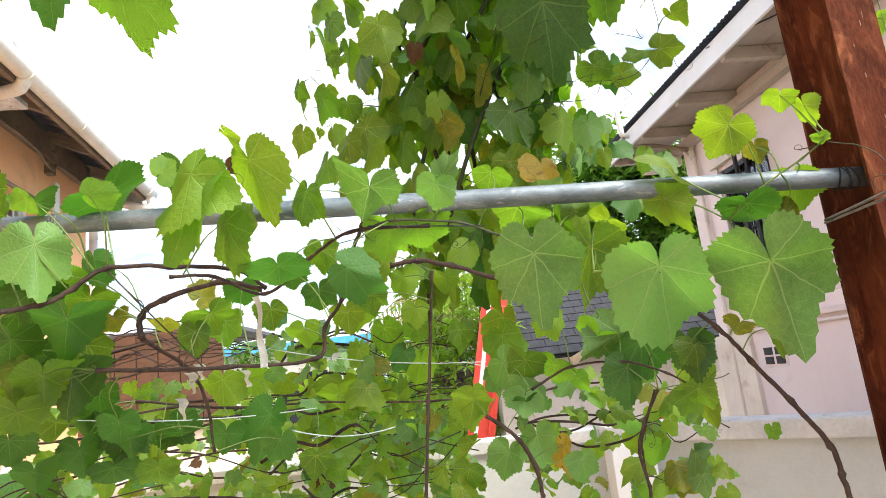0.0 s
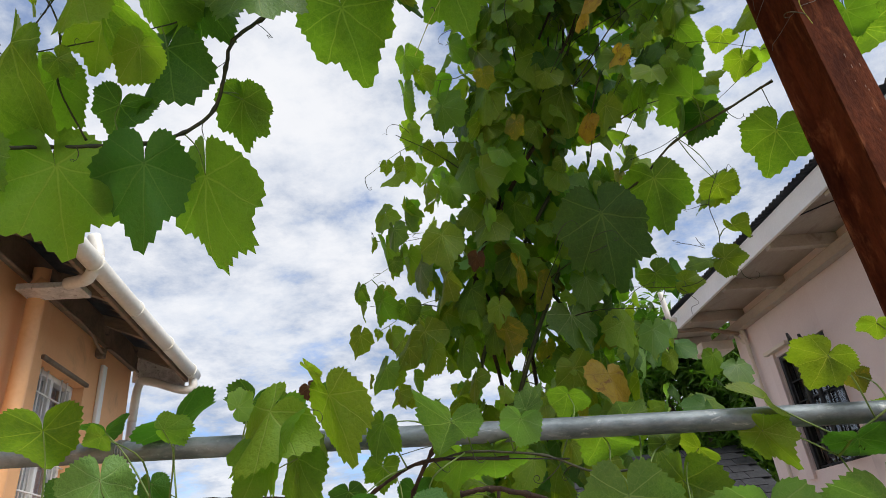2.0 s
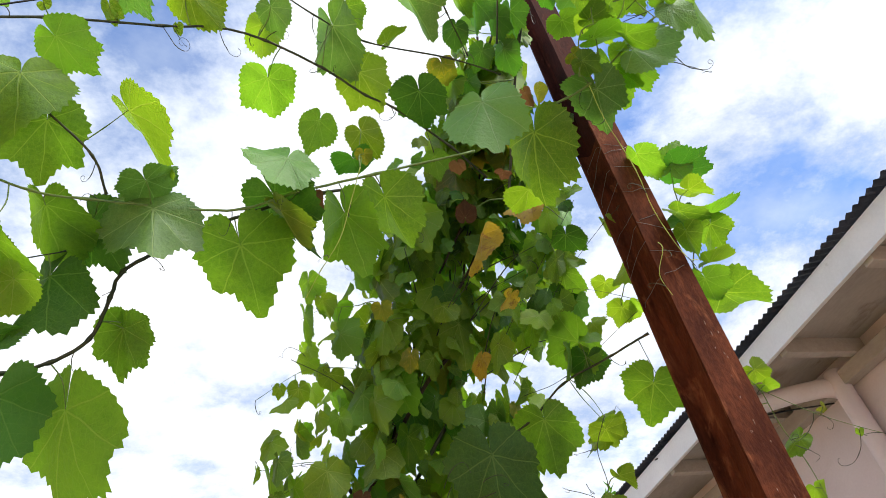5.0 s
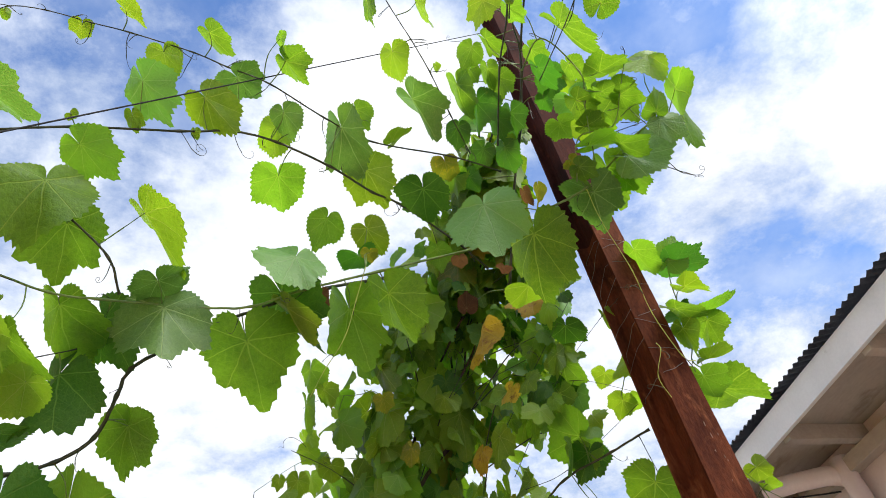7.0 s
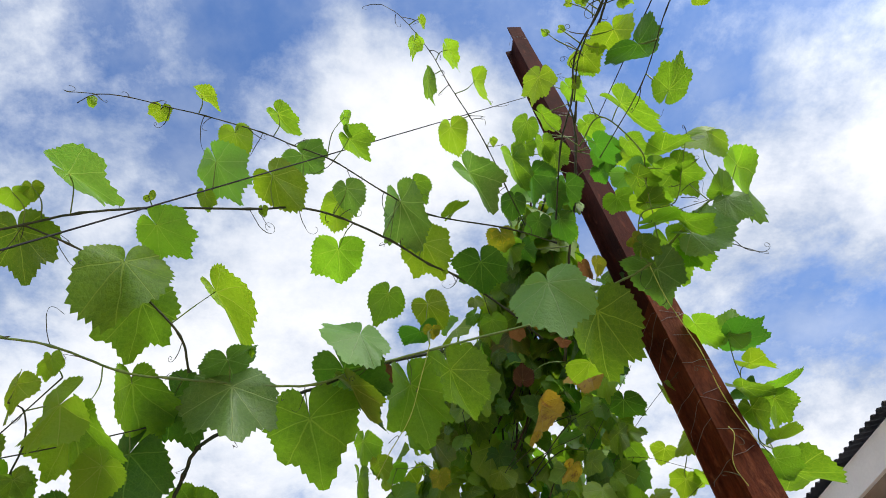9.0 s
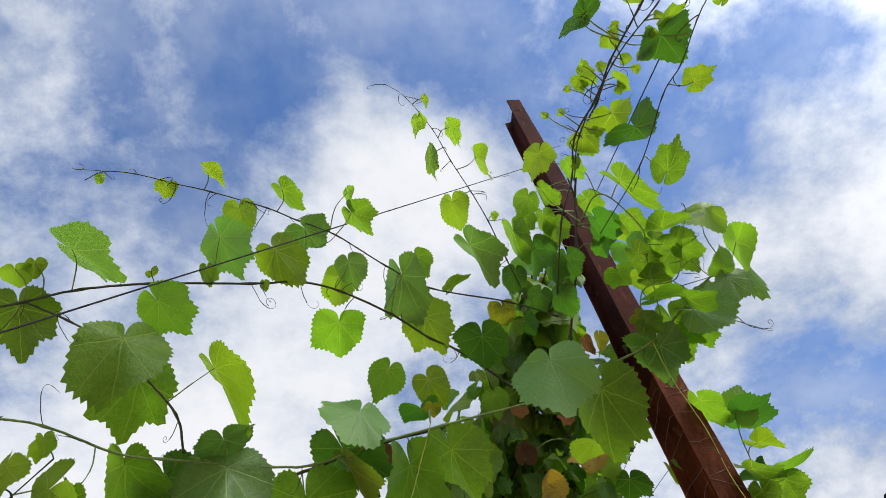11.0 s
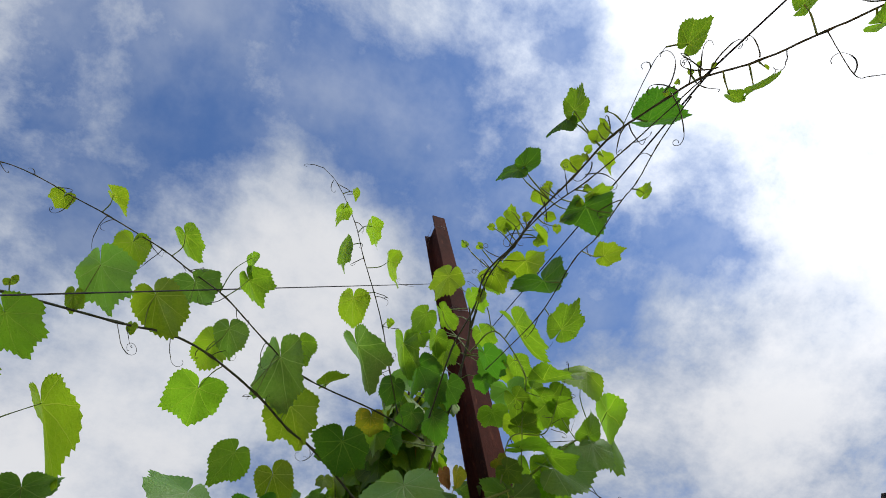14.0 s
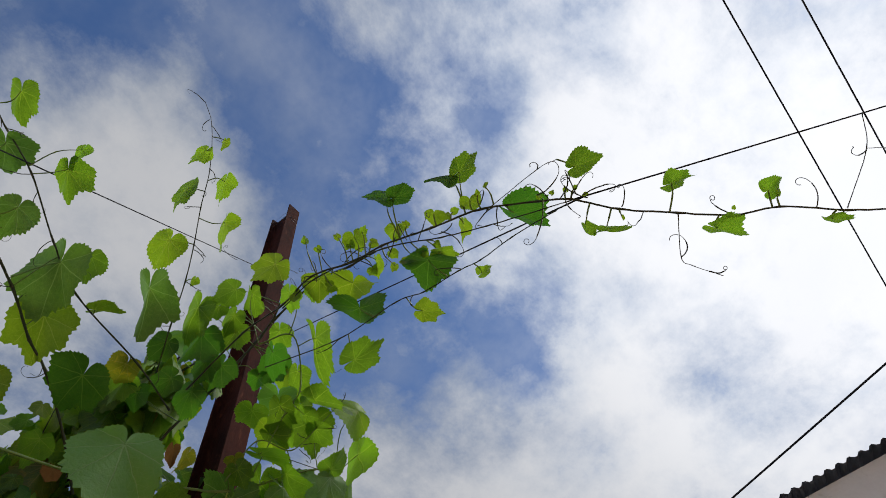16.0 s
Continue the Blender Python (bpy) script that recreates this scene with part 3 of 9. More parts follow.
    part("outlet_pipe", tube(spline([(x + 0.02, gy - 0.02, gz + 0.14), (x + 0.01, gy + 0.01, gz + 0.03), (x - 0.02, gy - 0.03, gz - 0.055), (x - 0.06, gy - 0.09, gz - 0.055), (x - 0.09, gy - 0.15, gz - 0.05)], 6), 0.029, 12), PVC, house, "white plastic elbow on the gutter")
    part("flashing", box((x - 0.24, 0.04, gz - 0.062), (x - 0.10, gy - 0.10, gz - 0.032), 0.004), FLASHING, house, "crinkled flaking flashing strip")
    part("downpipe", tube(spline([(1.54, 0.12, gz + 0.03), (1.53, 0.08, gz - 0.03), (1.52, 0.07, gz - 0.14), (1.52, 0.055, 0.1)], 8), 0.040, 14), PEACH_PIPE, house, "downpipe painted peach like the wall")
    bm = box((-0.05, 0.0, wall_top - fall - 0.06), (-0.036, depth, wall_top + 0.03))
    bmesh.ops.subdivide_edges(bm, edges=bm.edges, cuts=5, use_grid_fill=True)
    for v in bm.verts:
        v.co.z -= max(v.co.y, 0) * fall / depth * 0.6
        v.co.x += 0.012 * noise.noise(v.co * 25)
    part("flashing", bm, FLASHING, house, "crinkled silver flashing at the gable end")
    # conduit under the eave, junction, and a pale strip by the corner
    part("conduit", tube(spline([(length, 0.045, wall_top - 0.165), (2.0, 0.045, wall_top - 0.165), (0.95, 0.045, wall_top - 0.16), (0.70, 0.045, wall_top - 0.21), (0.6, 0.045, wall_top - 0.22), (0.52, 0.045, wall_top - 0.17), (0.0, 0.045, wall_top - 0.16)], 8), 0.009, 8), SOFFIT_WOOD, house, "thin brown cable conduit")
    part("junction_box", box((0.57, 0.002, wall_top - 0.25), (0.63, 0.05, wall_top - 0.19), 0.01), SOFFIT_WOOD, house)
    part("wall_strip", box((0.46, 0.002, 2.5), (0.52, 0.025, 3.135), 0.006), WHITE, house, "white plastic trunking strip")


build_peach_house()


# ---- pink house: wall, barred window, eave and corrugated roof ----
PINK_AT = Vector((2.25, 4.807, 0.064))
PINK_TURN = radians(-84.4)


def build_pink_house():
    """Local x runs along the wall from the far corner towards the yard, local y points into the house."""
    house = thing("pink_house", "pale pink rendered house with white fascia and corrugated roof", "house", PINK_AT)
    house.rotation_euler = (0, 0, PINK_TURN)
    length, wall_top = 9.0, 3.42
    w0, w1, sill, head = 0.28, 0.86, 2.17, 2.94
    d0, d1, dhead = 1.36, 2.2, 1.63
    for low, high in (((-0.19, 0, 0), (w0, 0.2, wall_top)), ((w0, 0, head), (w1, 0.2, wall_top)), ((w0, 0, 0), (w1, 0.2, sill)), ((w1, 0, dhead + 0.3), (length, 0.2, wall_top)),
                      ((w1, 0, 0), (d0, 0.2, dhead + 0.297)), ((d0, 0, dhead), (d1, 0.2, dhead + 0.297)), ((d1, 0, 0), (length, 0.2, dhead + 0.297))):
        part("wall", box(low, high), LILAC, house)
    part("wall", box((-0.187, 0.203, 0), (0.0, 6, wall_top)), LILAC, house)
    part("wall", box((-0.19, 6.003, 0), (length, 6.2, wall_top)), LILAC, house)
    part("corner_pilaster", box((-0.22, -0.03, 0), (0.26, 0.05, 1.755), 0.006), CREAM, house, "cream corner pilaster")
    part("moulding", box((0.0, -0.035, 1.80), (length, 0.0, 1.835), 0.006), LILAC, house)
    part("moulding", box((0.0, -0.022, 1.76), (length, 0.0, 1.778), 0.004), LILAC, house)
    vent = part("vent_block", box((0.36, -0.006, 1.51), (0.62, 0.0, 1.65), 0.002), LILAC, house, "small ventilation block with square holes")
    for k in range(4):
        x, z = 0.375 + 0.125 * (k % 2), 1.525 + 0.062 * (k // 2)
        part("vent_hole", box((x, -0.0095, z), (x + 0.095, -0.0065, z + 0.05)), DARK_FRAME, vent)
    door = part("door", box((d0 + 0.004, 0.05, 0.3), (d1 - 0.004, 0.09, dhead - 0.004)), DARK_FRAME, house, "dark opening with a thin frame")
    part("door_frame", box((d0 - 0.02, -0.012, 0.3), (d0 + 0.003, 0.1, dhead + 0.02), 0.004), DARK_FRAME, door)
    window = part("window", box((w0, 0.12, sill), (w1, 0.13, head)), DARK_FRAME, house, "dark barred window with open louvre shutter")
    for x in (w0 + 0.004, w1 - 0.034):
        part("window_frame", box((x, 0.01, sill), (x + 0.03, 0.08, head - 0.003), 0.004), DARK_FRAME, window)
    part("window_frame", box((w0 + 0.036, 0.01, head - 0.034), (w1 - 0.036, 0.08, head - 0.003), 0.004), DARK_FRAME, window)
    for k in range(3):
        for j in range(5):
            x, z = w0 + 0.04 + 0.165 * k, sill + 0.02 + 0.14 * j
            part("pane", box((x, 0.06, z), (x + 0.15, 0.065, z + 0.125)), GLASS, window)
    for k in range(4):
        x = w0 + 0.035 + 0.165 * k
        part("window_bar", tube([(x, 0.035, sill), (x, 0.035, head)], 0.007, 6), DARK_FRAME, window)
    for j in range(5):
        z = sill + 0.015 + 0.14 * j
        part("window_bar", tube([(w0, 0.028, z), (w1, 0.028, z)], 0.006, 6), DARK_FRAME, window)
    m = Matrix.Translation((w1 - 0.20, -0.005, 0)) @ Matrix.Rotation(radians(-38), 4, "Z")
    part("shutter", box((0, -0.018, sill + 0.02), (0.17, 0.0, head + 0.01), 0.004, m), DARK_FRAME, window, "dark open shutter")
    part("shutter", box((0.07, -0.075, sill + 0.02), (0.22, -0.06, head + 0.02), 0.004, m), DARK_FRAME, window, "dark open shutter")
    part("window_reveal", box((w0 - 0.085, -0.022, sill - 0.05), (w0 - 0.004, 0.0, head + 0.03), 0.004), LILAC, house)
    part("window_reveal", box((w0 - 0.085, -0.045, head + 0.034), (w0 + 0.22, 0.0, head + 0.06), 0.004), CREAM, house)
    # eave
    depth = 0.44
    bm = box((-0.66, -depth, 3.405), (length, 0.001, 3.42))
    part("soffit", bm, EAVE, house, "darker cream boarded soffit")
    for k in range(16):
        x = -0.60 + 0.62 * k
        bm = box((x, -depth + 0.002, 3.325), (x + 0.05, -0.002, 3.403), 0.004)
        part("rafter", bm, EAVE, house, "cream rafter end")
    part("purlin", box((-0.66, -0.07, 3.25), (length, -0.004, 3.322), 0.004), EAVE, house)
    part("fascia", box((-0.66, -depth - 0.024, 3.345), (length, -depth - 0.002, 3.475), 0.003), WHITE, house, "white painted fascia board")
    roof = bmesh.new()
    rows = []
    for k in range(921):
        x = -0.70 + k * (length + 0.7) / 920
        z = 0.008 * math.sin(k * 1.55)
        rows.append([roof.verts.new((x, -depth - 0.06, 3.497 + z)), roof.verts.new((x, 2.6, 4.3 + z))])
    for a, b in zip(rows, rows[1:]):
        roof.faces.new((a[0], b[0], b[1], a[1]))
    bmesh.ops.solidify(roof, geom=roof.faces, thickness=0.008)
    part("roof", roof, ROOF, house, "dark corrugated sheet roof")
    part("beam_end", box((-0.42, -0.28, 3.17), (-0.192, -0.02, 3.245), 0.006), CREAM, house, "projecting beam end under the eave")
    # pipes
    part("vent_pipe", tube(spline([(-0.02, -0.05, 3.235), (-0.05, -0.3, 3.30), (-0.06, -depth - 0.06, 3.31), (-0.06, -depth - 0.10, 3.34), (-0.06, -depth - 0.10, 3.40)], 6), 0.016, 8), SOFFIT_WOOD, house, "thin brown pipe along the soffit")
    part("vent_pipe", tube(spline([(-0.06, -depth - 0.05, 3.40), (-0.06, -depth - 0.10, 3.41), (-0.06, -depth - 0.11, 3.46), (-0.06, -depth - 0.12, 3.64)], 6), 0.022, 10), PVC, house, "short white vent pipe on the eave")
    part("downpipe", tube(spline([(-0.08, -0.05, 3.235), (-0.02, -0.035, 3.16), (0.02, -0.03, 3.05), (0.03, -0.03, 0.3)], 6), 0.014, 8), CREAM, house, "thin pipe down the wall")
    part("downpipe", tube(spline([(2.12, -0.36, 3.30), (2.22, -0.2, 3.30), (2.32, -0.06, 3.26), (2.35, -0.055, 3.08), (2.36, -0.055, 0.3)], 6), 0.045, 14), LILAC, house, "pink painted downpipe")
    part("cable", tube(spline([(1.2, -depth - 0.03, 3.46), (1.9, -0.25, 3.34), (2.3, -0.1, 3.2)], 6), 0.004, 6), CABLE, house)


build_pink_house()


# ---- vines ----
LEAF_RADII = ((0, 1.06), (8, 0.95), (17, 0.84), (27, 0.78), (37, 0.84), (45, 0.93), (53, 0.85), (66, 0.73), (78, 0.76), (88, 0.78), (102, 0.67), (122, 0.58), (140, 0.50), (156, 0.43), (168, 0.35), (176, 0.17), (180, 0.03))
OPEN_RADII = ((0, 1.03), (9, 0.93), (20, 0.85), (34, 0.83), (46, 0.88), (57, 0.80), (72, 0.73), (90, 0.68), (106, 0.58), (124, 0.47), (140, 0.39), (158, 0.30), (170, 0.20), (177, 0.08), (180, 0.02))
YOUNG_RADII = ((0, 0.95), (20, 0.84), (45, 0.80), (70, 0.72), (100, 0.65), (130, 0.50), (155, 0.32), (172, 0.15), (180, 0.05))


def leaf_mesh(material, seed, teeth=22, radii=LEAF_RADII):
    """A vine leaf from its stalk at the origin to its tip at y = 1, about 1 wide: lobed, toothed, folded and curled."""
    rnd = random.Random(seed)
    fold, curl, wave, twist = rnd.uniform(0.05, 0.65), rnd.uniform(-0.2, 0.6), rnd.uniform(0.06, 0.16), rnd.uniform(-0.45, 0.45)
    phase, lean, lump = rnd.uniform(0, 6), rnd.uniform(-0.10, 0.10), rnd.uniform(0.0, 0.06)
    lobes = rnd.uniform(0.6, 1.3)
    ripple, waves = rnd.uniform(0.015, 0.05), rnd.choice((5, 6, 7))
    uneven = rnd.uniform(-0.13, 0.13)
    bulge = rnd.uniform(0.015, 0.045)
    bite = 0.038 if teeth > 20 else 0.055
    bm = bmesh.new()
    uv = bm.loops.layers.uv.new("UVMap")
    flat = {}

    def vert(r, angle):
        x, y = r * math.sin(angle) * 0.80 * (1 + uneven * math.copysign(1, angle)), r * math.cos(angle)
        x += lean * y
        z = -fold * abs(x) * 0.9 - curl * y * abs(y) * 0.6 + wave * math.sin(3 * angle + phase) * r + twist * x * y + ripple * math.sin(waves * angle - phase) * r ** 3
        turn = abs(math.degrees(angle))
        gap = min(abs(turn - w) for w in (0, 36, 74, 118))
        z += bulge * r * math.sin(math.radians(min(gap, 20) * 4.5))
        v = bm.verts.new((x, y, z))
        flat[v] = (x / 0.80, y)
        return v

    def radius(angle):
        turn = abs(math.degrees(angle))
        plain = float(np.interp(turn, [a for a, _ in YOUNG_RADII], [r for _, r in YOUNG_RADII]))
        r = float(np.interp(turn, [a for a, _ in radii], [r for _, r in radii]))
        return plain + (r - plain) * (lobes if turn < 110 else 1.0)

    steps = teeth * 2
    angles = [math.pi * (2 * k / steps - 1) * 0.985 for k in range(steps + 1)]
    middle = vert(0, 0)
    inner = [vert(radius(a) * 0.36, a) for a in angles[::2]]
    ring = [vert(radius(a) * 0.70, a) for a in angles[::2]]
    outer = [vert(radius(a) * ((1.0 + bite * rnd.uniform(0.3, 1.5)) if k % 2 else (1.0 - bite * rnd.uniform(0.7, 1.3))) * (1 + lump * math.sin(5 * a + phase)), a) for k, a in enumerate(angles)]
    for k in range(len(inner) - 1):
        bm.faces.new((middle, inner[k + 1], inner[k]))
        bm.faces.new((inner[k], inner[k + 1], ring[k + 1]))
        bm.faces.new((inner[k], ring[k + 1], ring[k]))
        bm.faces.new((ring[k], outer[2 * k + 1], outer[2 * k]))
        bm.faces.new((ring[k], ring[k + 1], outer[2 * k + 1]))
        bm.faces.new((ring[k + 1], outer[2 * k + 2], outer[2 * k + 1]))
    for f in bm.faces:
        f.smooth = True
        for loop in f.loops:
            loop[uv].uv = flat[loop.vert]
    mesh = bpy.data.meshes.new("leaf")
    bm.to_mesh(mesh)
    bm.free()
    mesh.materials.append(material)
    return mesh


LEAF_SHAPES = {}


def leaf_shape(kind, number, teeth):
    key = (kind, number % 11, teeth)
    if key not in LEAF_SHAPES:
        LEAF_SHAPES[key] = leaf_mesh(LEAF[kind], 11 + 13 * (number % 11) + ord(kind[0]), teeth, YOUNG_RADII if kind == "y" and number % 2 else (LEAF_RADII, OPEN_RADII)[number % 3 == 1])
    return LEAF_SHAPES[key]


def leaf_pose(base, axis, normal, width):
    axis, normal = Vector(axis), Vector(normal)
    length = axis.length
    y = axis / length
    z = (normal - y * normal.dot(y)).normalized()
    x = y.cross(z)
    m = Matrix((x * width, y * length, z * length)).transposed().to_4x4()
    m.translation = Vector(base)
    return m


def vine_leaf(vine, kind, base, axis, normal, width, number=0, teeth=40):
    """One leaf as a part of a vine; all places are in the world, and vines have their origin at the world's."""
    ob = new("leaf", leaf_shape(kind, number, teeth))
    ob.parent = vine
    ob.matrix_world = leaf_pose(base, axis, normal, width * 0.98)
    return ob


def vine(label, lines, group=""):
    """A vine with its canes; each cane is (points, thick end, thin end, material)."""
    ob = thing("grape_vine", label, "vine", group=group)
    ob["lines"] = 0
    rnd = random.Random(len(label) + len(lines))
    made = []
    for points, r0, r1, material in lines:
        slim = 0.82 if material is BARK else 0.74
        r0, r1 = r0 * slim, r1 * slim
        line = spline(points, 7)
        count = len(line)
        radii = [(r0 + (r1 - r0) * k / (count - 1)) * (1.0 + (0.45 if k % 7 == 0 else 0.0) + rnd.uniform(-0.06, 0.06)) for k in range(count)]
        part("cane", tube([p + Vector((rnd.uniform(-1, 1), rnd.uniform(-1, 1), rnd.uniform(-1, 1))) * r0 * 0.25 for p in line], radii, 7), material, ob)
        made.append(line)
        if r0 < 0.0046 and r1 < 0.0051 and count > 14:
            for k in range(7, count - 3, 11):
                out = Vector((rnd.uniform(-1, 1), rnd.uniform(-1, 1), rnd.uniform(-1.2, 0.6)))
                tendril(ob, line[k], out, rnd.uniform(0.035, 0.10), rnd.randrange(1000))
    del ob["lines"]
    return ob, made


def stalk(ob, lines, base, rnd, material=None):
    """The leaf's stalk, from the nearest cane."""
    base = Vector(base)
    near = min((p for line in lines for p in line), key=lambda p: (p - base).length)
    far = (near - base).length
    if 0.012 < far < 0.22:
        bend = near.lerp(base, 0.55) + Vector((rnd.uniform(-1, 1), rnd.uniform(-1, 1), 0.6)) * far * 0.14
        part("petiole", tube(spline([near, bend, base], 4), [0.0016, 0.0011], 5), material or GREEN_CANE, ob)


def tendril(ob, start, way, length, seed, material=None):
    """A thin tendril that forks off a node and ends in a coil."""
    rnd = random.Random(seed)
    p, way, line = Vector(start), Vector(way).normalized(), []
    side = way.cross((rnd.uniform(-1, 1), rnd.uniform(-1, 1), 0.4)).normalized()
    for k in range(34):
        line.append(p.copy())
        t = k / 33
        turn = 0.05 + (0.75 * max(t - 0.5, 0) * 2) * (1 if seed % 2 else 0.5)
        way = (Matrix.Rotation(turn * (1 if seed % 3 else -1), 3, side) @ way + Vector((rnd.uniform(-1, 1), rnd.uniform(-1, 1), rnd.uniform(-1.2, 0.8))) * 0.10).normalized()
        p = p + way * length / 33
    part("tendril", tube(line, [0.0011, 0.0006], 4), material or CANE, ob)


# ---- vines that hang from the post and the pipe: canes, stalks and leaves ----
rnd = random.Random(21)

v, lines = vine('dark green grape cane arching over the yard with broad leaves', [
    ([(-0.814, 0.538, 3.129), (-0.695, 0.564, 3.227), (-0.614, 0.585, 3.302), (-0.483, 0.622, 3.379), (-0.284, 0.696, 3.484), (-0.161, 0.733, 3.545), (-0.056, 0.779, 3.564), (0.087, 0.866, 3.57), (0.206, 0.947, 3.554), (0.294, 0.991, 3.546), (0.464, 1.124, 3.531), (0.589, 1.244, 3.52)], 0.0036, 0.005, CANE),
    ([(-0.695, 0.564, 3.227), (-0.622, 0.62, 3.233), (-0.553, 0.678, 3.228), (-0.489, 0.746, 3.207), (-0.407, 0.832, 3.153), (-0.388, 0.903, 3.103)], 0.003, 0.004, CANE),
])
vine_leaf(v, 'y', (-0.226, 0.642, 3.565), (0.079, 0.073, -0.063), (0.008, -0.66, -0.751), 0.119, 1)
stalk(v, lines, (-0.226, 0.642, 3.565), rnd)
vine_leaf(v, 'u', (-0.156, 0.632, 3.664), (0.046, 0.084, 0.009), (0.366, -0.098, -0.925), 0.115, 2)
stalk(v, lines, (-0.156, 0.632, 3.664), rnd)
vine_leaf(v, 'y', (-0.059, 0.754, 3.604), (-0.012, 0.075, -0.055), (0.079, -0.577, -0.813), 0.096, 3)
stalk(v, lines, (-0.059, 0.754, 3.604), rnd)
vine_leaf(v, 'u', (-0.033, 0.704, 3.601), (0.016, 0.068, -0.052), (-0.41, -0.495, -0.766), 0.091, 4)
stalk(v, lines, (-0.033, 0.704, 3.601), rnd)
vine_leaf(v, 'u', (-0.353, 0.572, 3.515), (0.038, 0.09, -0.071), (-0.444, -0.433, -0.784), 0.127, 5)
stalk(v, lines, (-0.353, 0.572, 3.515), rnd)
vine_leaf(v, 'y', (-0.38, 0.635, 3.459), (0.003, 0.036, -0.027), (-0.286, -0.562, -0.776), 0.047, 6)
stalk(v, lines, (-0.38, 0.635, 3.459), rnd)
vine_leaf(v, 'm', (-0.065, 0.894, 3.568), (0, 0.138, -0.025), (0.082, -0.176, -0.981), 0.148, 7)
stalk(v, lines, (-0.065, 0.894, 3.568), rnd)
vine_leaf(v, 'u', (-0.615, 0.492, 3.319), (0.114, 0.046, -0.047), (-0.445, 0.218, -0.869), 0.138, 8)
stalk(v, lines, (-0.615, 0.492, 3.319), rnd)
vine_leaf(v, 'y', (-0.486, 0.591, 3.385), (0.007, 0.021, 0.007), (0.637, 0.062, -0.768), 0.031, 9)
stalk(v, lines, (-0.486, 0.591, 3.385), rnd)
vine_leaf(v, 'y', (-0.709, 0.502, 3.258), (-0.008, 0.051, 0), (0.468, 0.08, -0.88), 0.061, 10)
stalk(v, lines, (-0.709, 0.502, 3.258), rnd)
vine_leaf(v, 'y', (-0.678, 0.499, 3.279), (0, 0.034, -0.011), (0.473, -0.276, -0.837), 0.040, 11)
stalk(v, lines, (-0.678, 0.499, 3.279), rnd)
vine_leaf(v, 'm', (-0.708, 0.577, 3.224), (0.013, 0.088, -0.067), (0.471, -0.577, -0.668), 0.117, 12)
stalk(v, lines, (-0.708, 0.577, 3.224), rnd)
vine_leaf(v, 'm', (-0.514, 0.668, 3.229), (0.027, 0.03, -0.167), (0.356, -0.928, -0.108), 0.188, 13)
stalk(v, lines, (-0.514, 0.668, 3.229), rnd)
vine_leaf(v, 'm', (-0.471, 0.647, 3.343), (0.056, 0.07, -0.059), (-0.17, -0.548, -0.819), 0.113, 14)
stalk(v, lines, (-0.471, 0.647, 3.343), rnd)
vine_leaf(v, 'm', (-0.487, 0.762, 3.194), (-0.034, 0.114, -0.081), (0.311, -0.487, -0.816), 0.152, 15)
stalk(v, lines, (-0.487, 0.762, 3.194), rnd)
vine_leaf(v, 'y', (-0.334, 0.776, 3.245), (0.093, 0.112, -0.094), (-0.66, -0.079, -0.747), 0.182, 16)
stalk(v, lines, (-0.334, 0.776, 3.245), rnd)
vine_leaf(v, 'u', (0.123, 0.783, 3.649), (0.053, 0.116, -0.093), (-0.703, -0.22, -0.676), 0.166, 17)
stalk(v, lines, (0.123, 0.783, 3.649), rnd)
vine_leaf(v, 'y', (0.191, 0.9, 3.603), (0.061, 0.086, -0.071), (-0.072, -0.603, -0.794), 0.138, 18)
stalk(v, lines, (0.191, 0.9, 3.603), rnd)
vine_leaf(v, 'm', (0.165, 0.759, 3.721), (0.036, 0.049, -0.04), (-0.103, -0.588, -0.802), 0.074, 19)
stalk(v, lines, (0.165, 0.759, 3.721), rnd)
vine_leaf(v, 'y', (-0.251, 0.703, 3.499), (-0, 0.022, -0.016), (-0.469, -0.532, -0.705), 0.029, 20)
stalk(v, lines, (-0.251, 0.703, 3.499), rnd)
tendril(v, (-0.281, 0.698, 3.483), (0.038, 0.076, -0.043), 0.2, 21)
tendril(v, (-0.056, 0.779, 3.564), (0.065, -0.072, 0.05), 0.1, 22)
tendril(v, (-0.641, 0.603, 3.234), (0.013, 0.102, -0.07), 0.12, 23)
tendril(v, (-0.695, 0.564, 3.227), (-0.028, 0.061, -0.062), 0.15, 24)
tendril(v, (-0.483, 0.622, 3.379), (0.033, 0.077, -0.039), 0.1, 25)
tendril(v, (-0.161, 0.733, 3.545), (-0.017, 0.091, -0.066), 0.12, 26)
tendril(v, (0.087, 0.866, 3.57), (-0.067, 0.046, -0.035), 0.1, 27)
tendril(v, (0.294, 0.991, 3.546), (-0.02, 0.093, -0.077), 0.1, 28)
tendril(v, (-0.521, 0.717, 3.214), (-0.052, -0.044, 0.008), 0.1, 29)
v, lines = vine('thin young grape shoot reaching up with small pale leaves', [
    ([(-0.646, 0.413, 3.515), (-0.611, 0.405, 3.547), (-0.546, 0.421, 3.568), (-0.464, 0.459, 3.594), (-0.388, 0.491, 3.615), (-0.254, 0.557, 3.651), (-0.176, 0.603, 3.664), (-0.071, 0.656, 3.672), (0.073, 0.758, 3.666), (0.209, 0.83, 3.65), (0.46, 0.889, 3.655), (0.618, 0.936, 3.639)], 0.0014, 0.0036, CANE),
])
vine_leaf(v, 'y', (-0.484, 0.461, 3.586), (-0.014, 0.041, -0.002), (0.197, 0.012, -0.98), 0.049, 30)
stalk(v, lines, (-0.484, 0.461, 3.586), rnd)
vine_leaf(v, 'y', (-0.32, 0.543, 3.62), (0.011, 0.065, -0.049), (0.195, -0.616, -0.764), 0.084, 31)
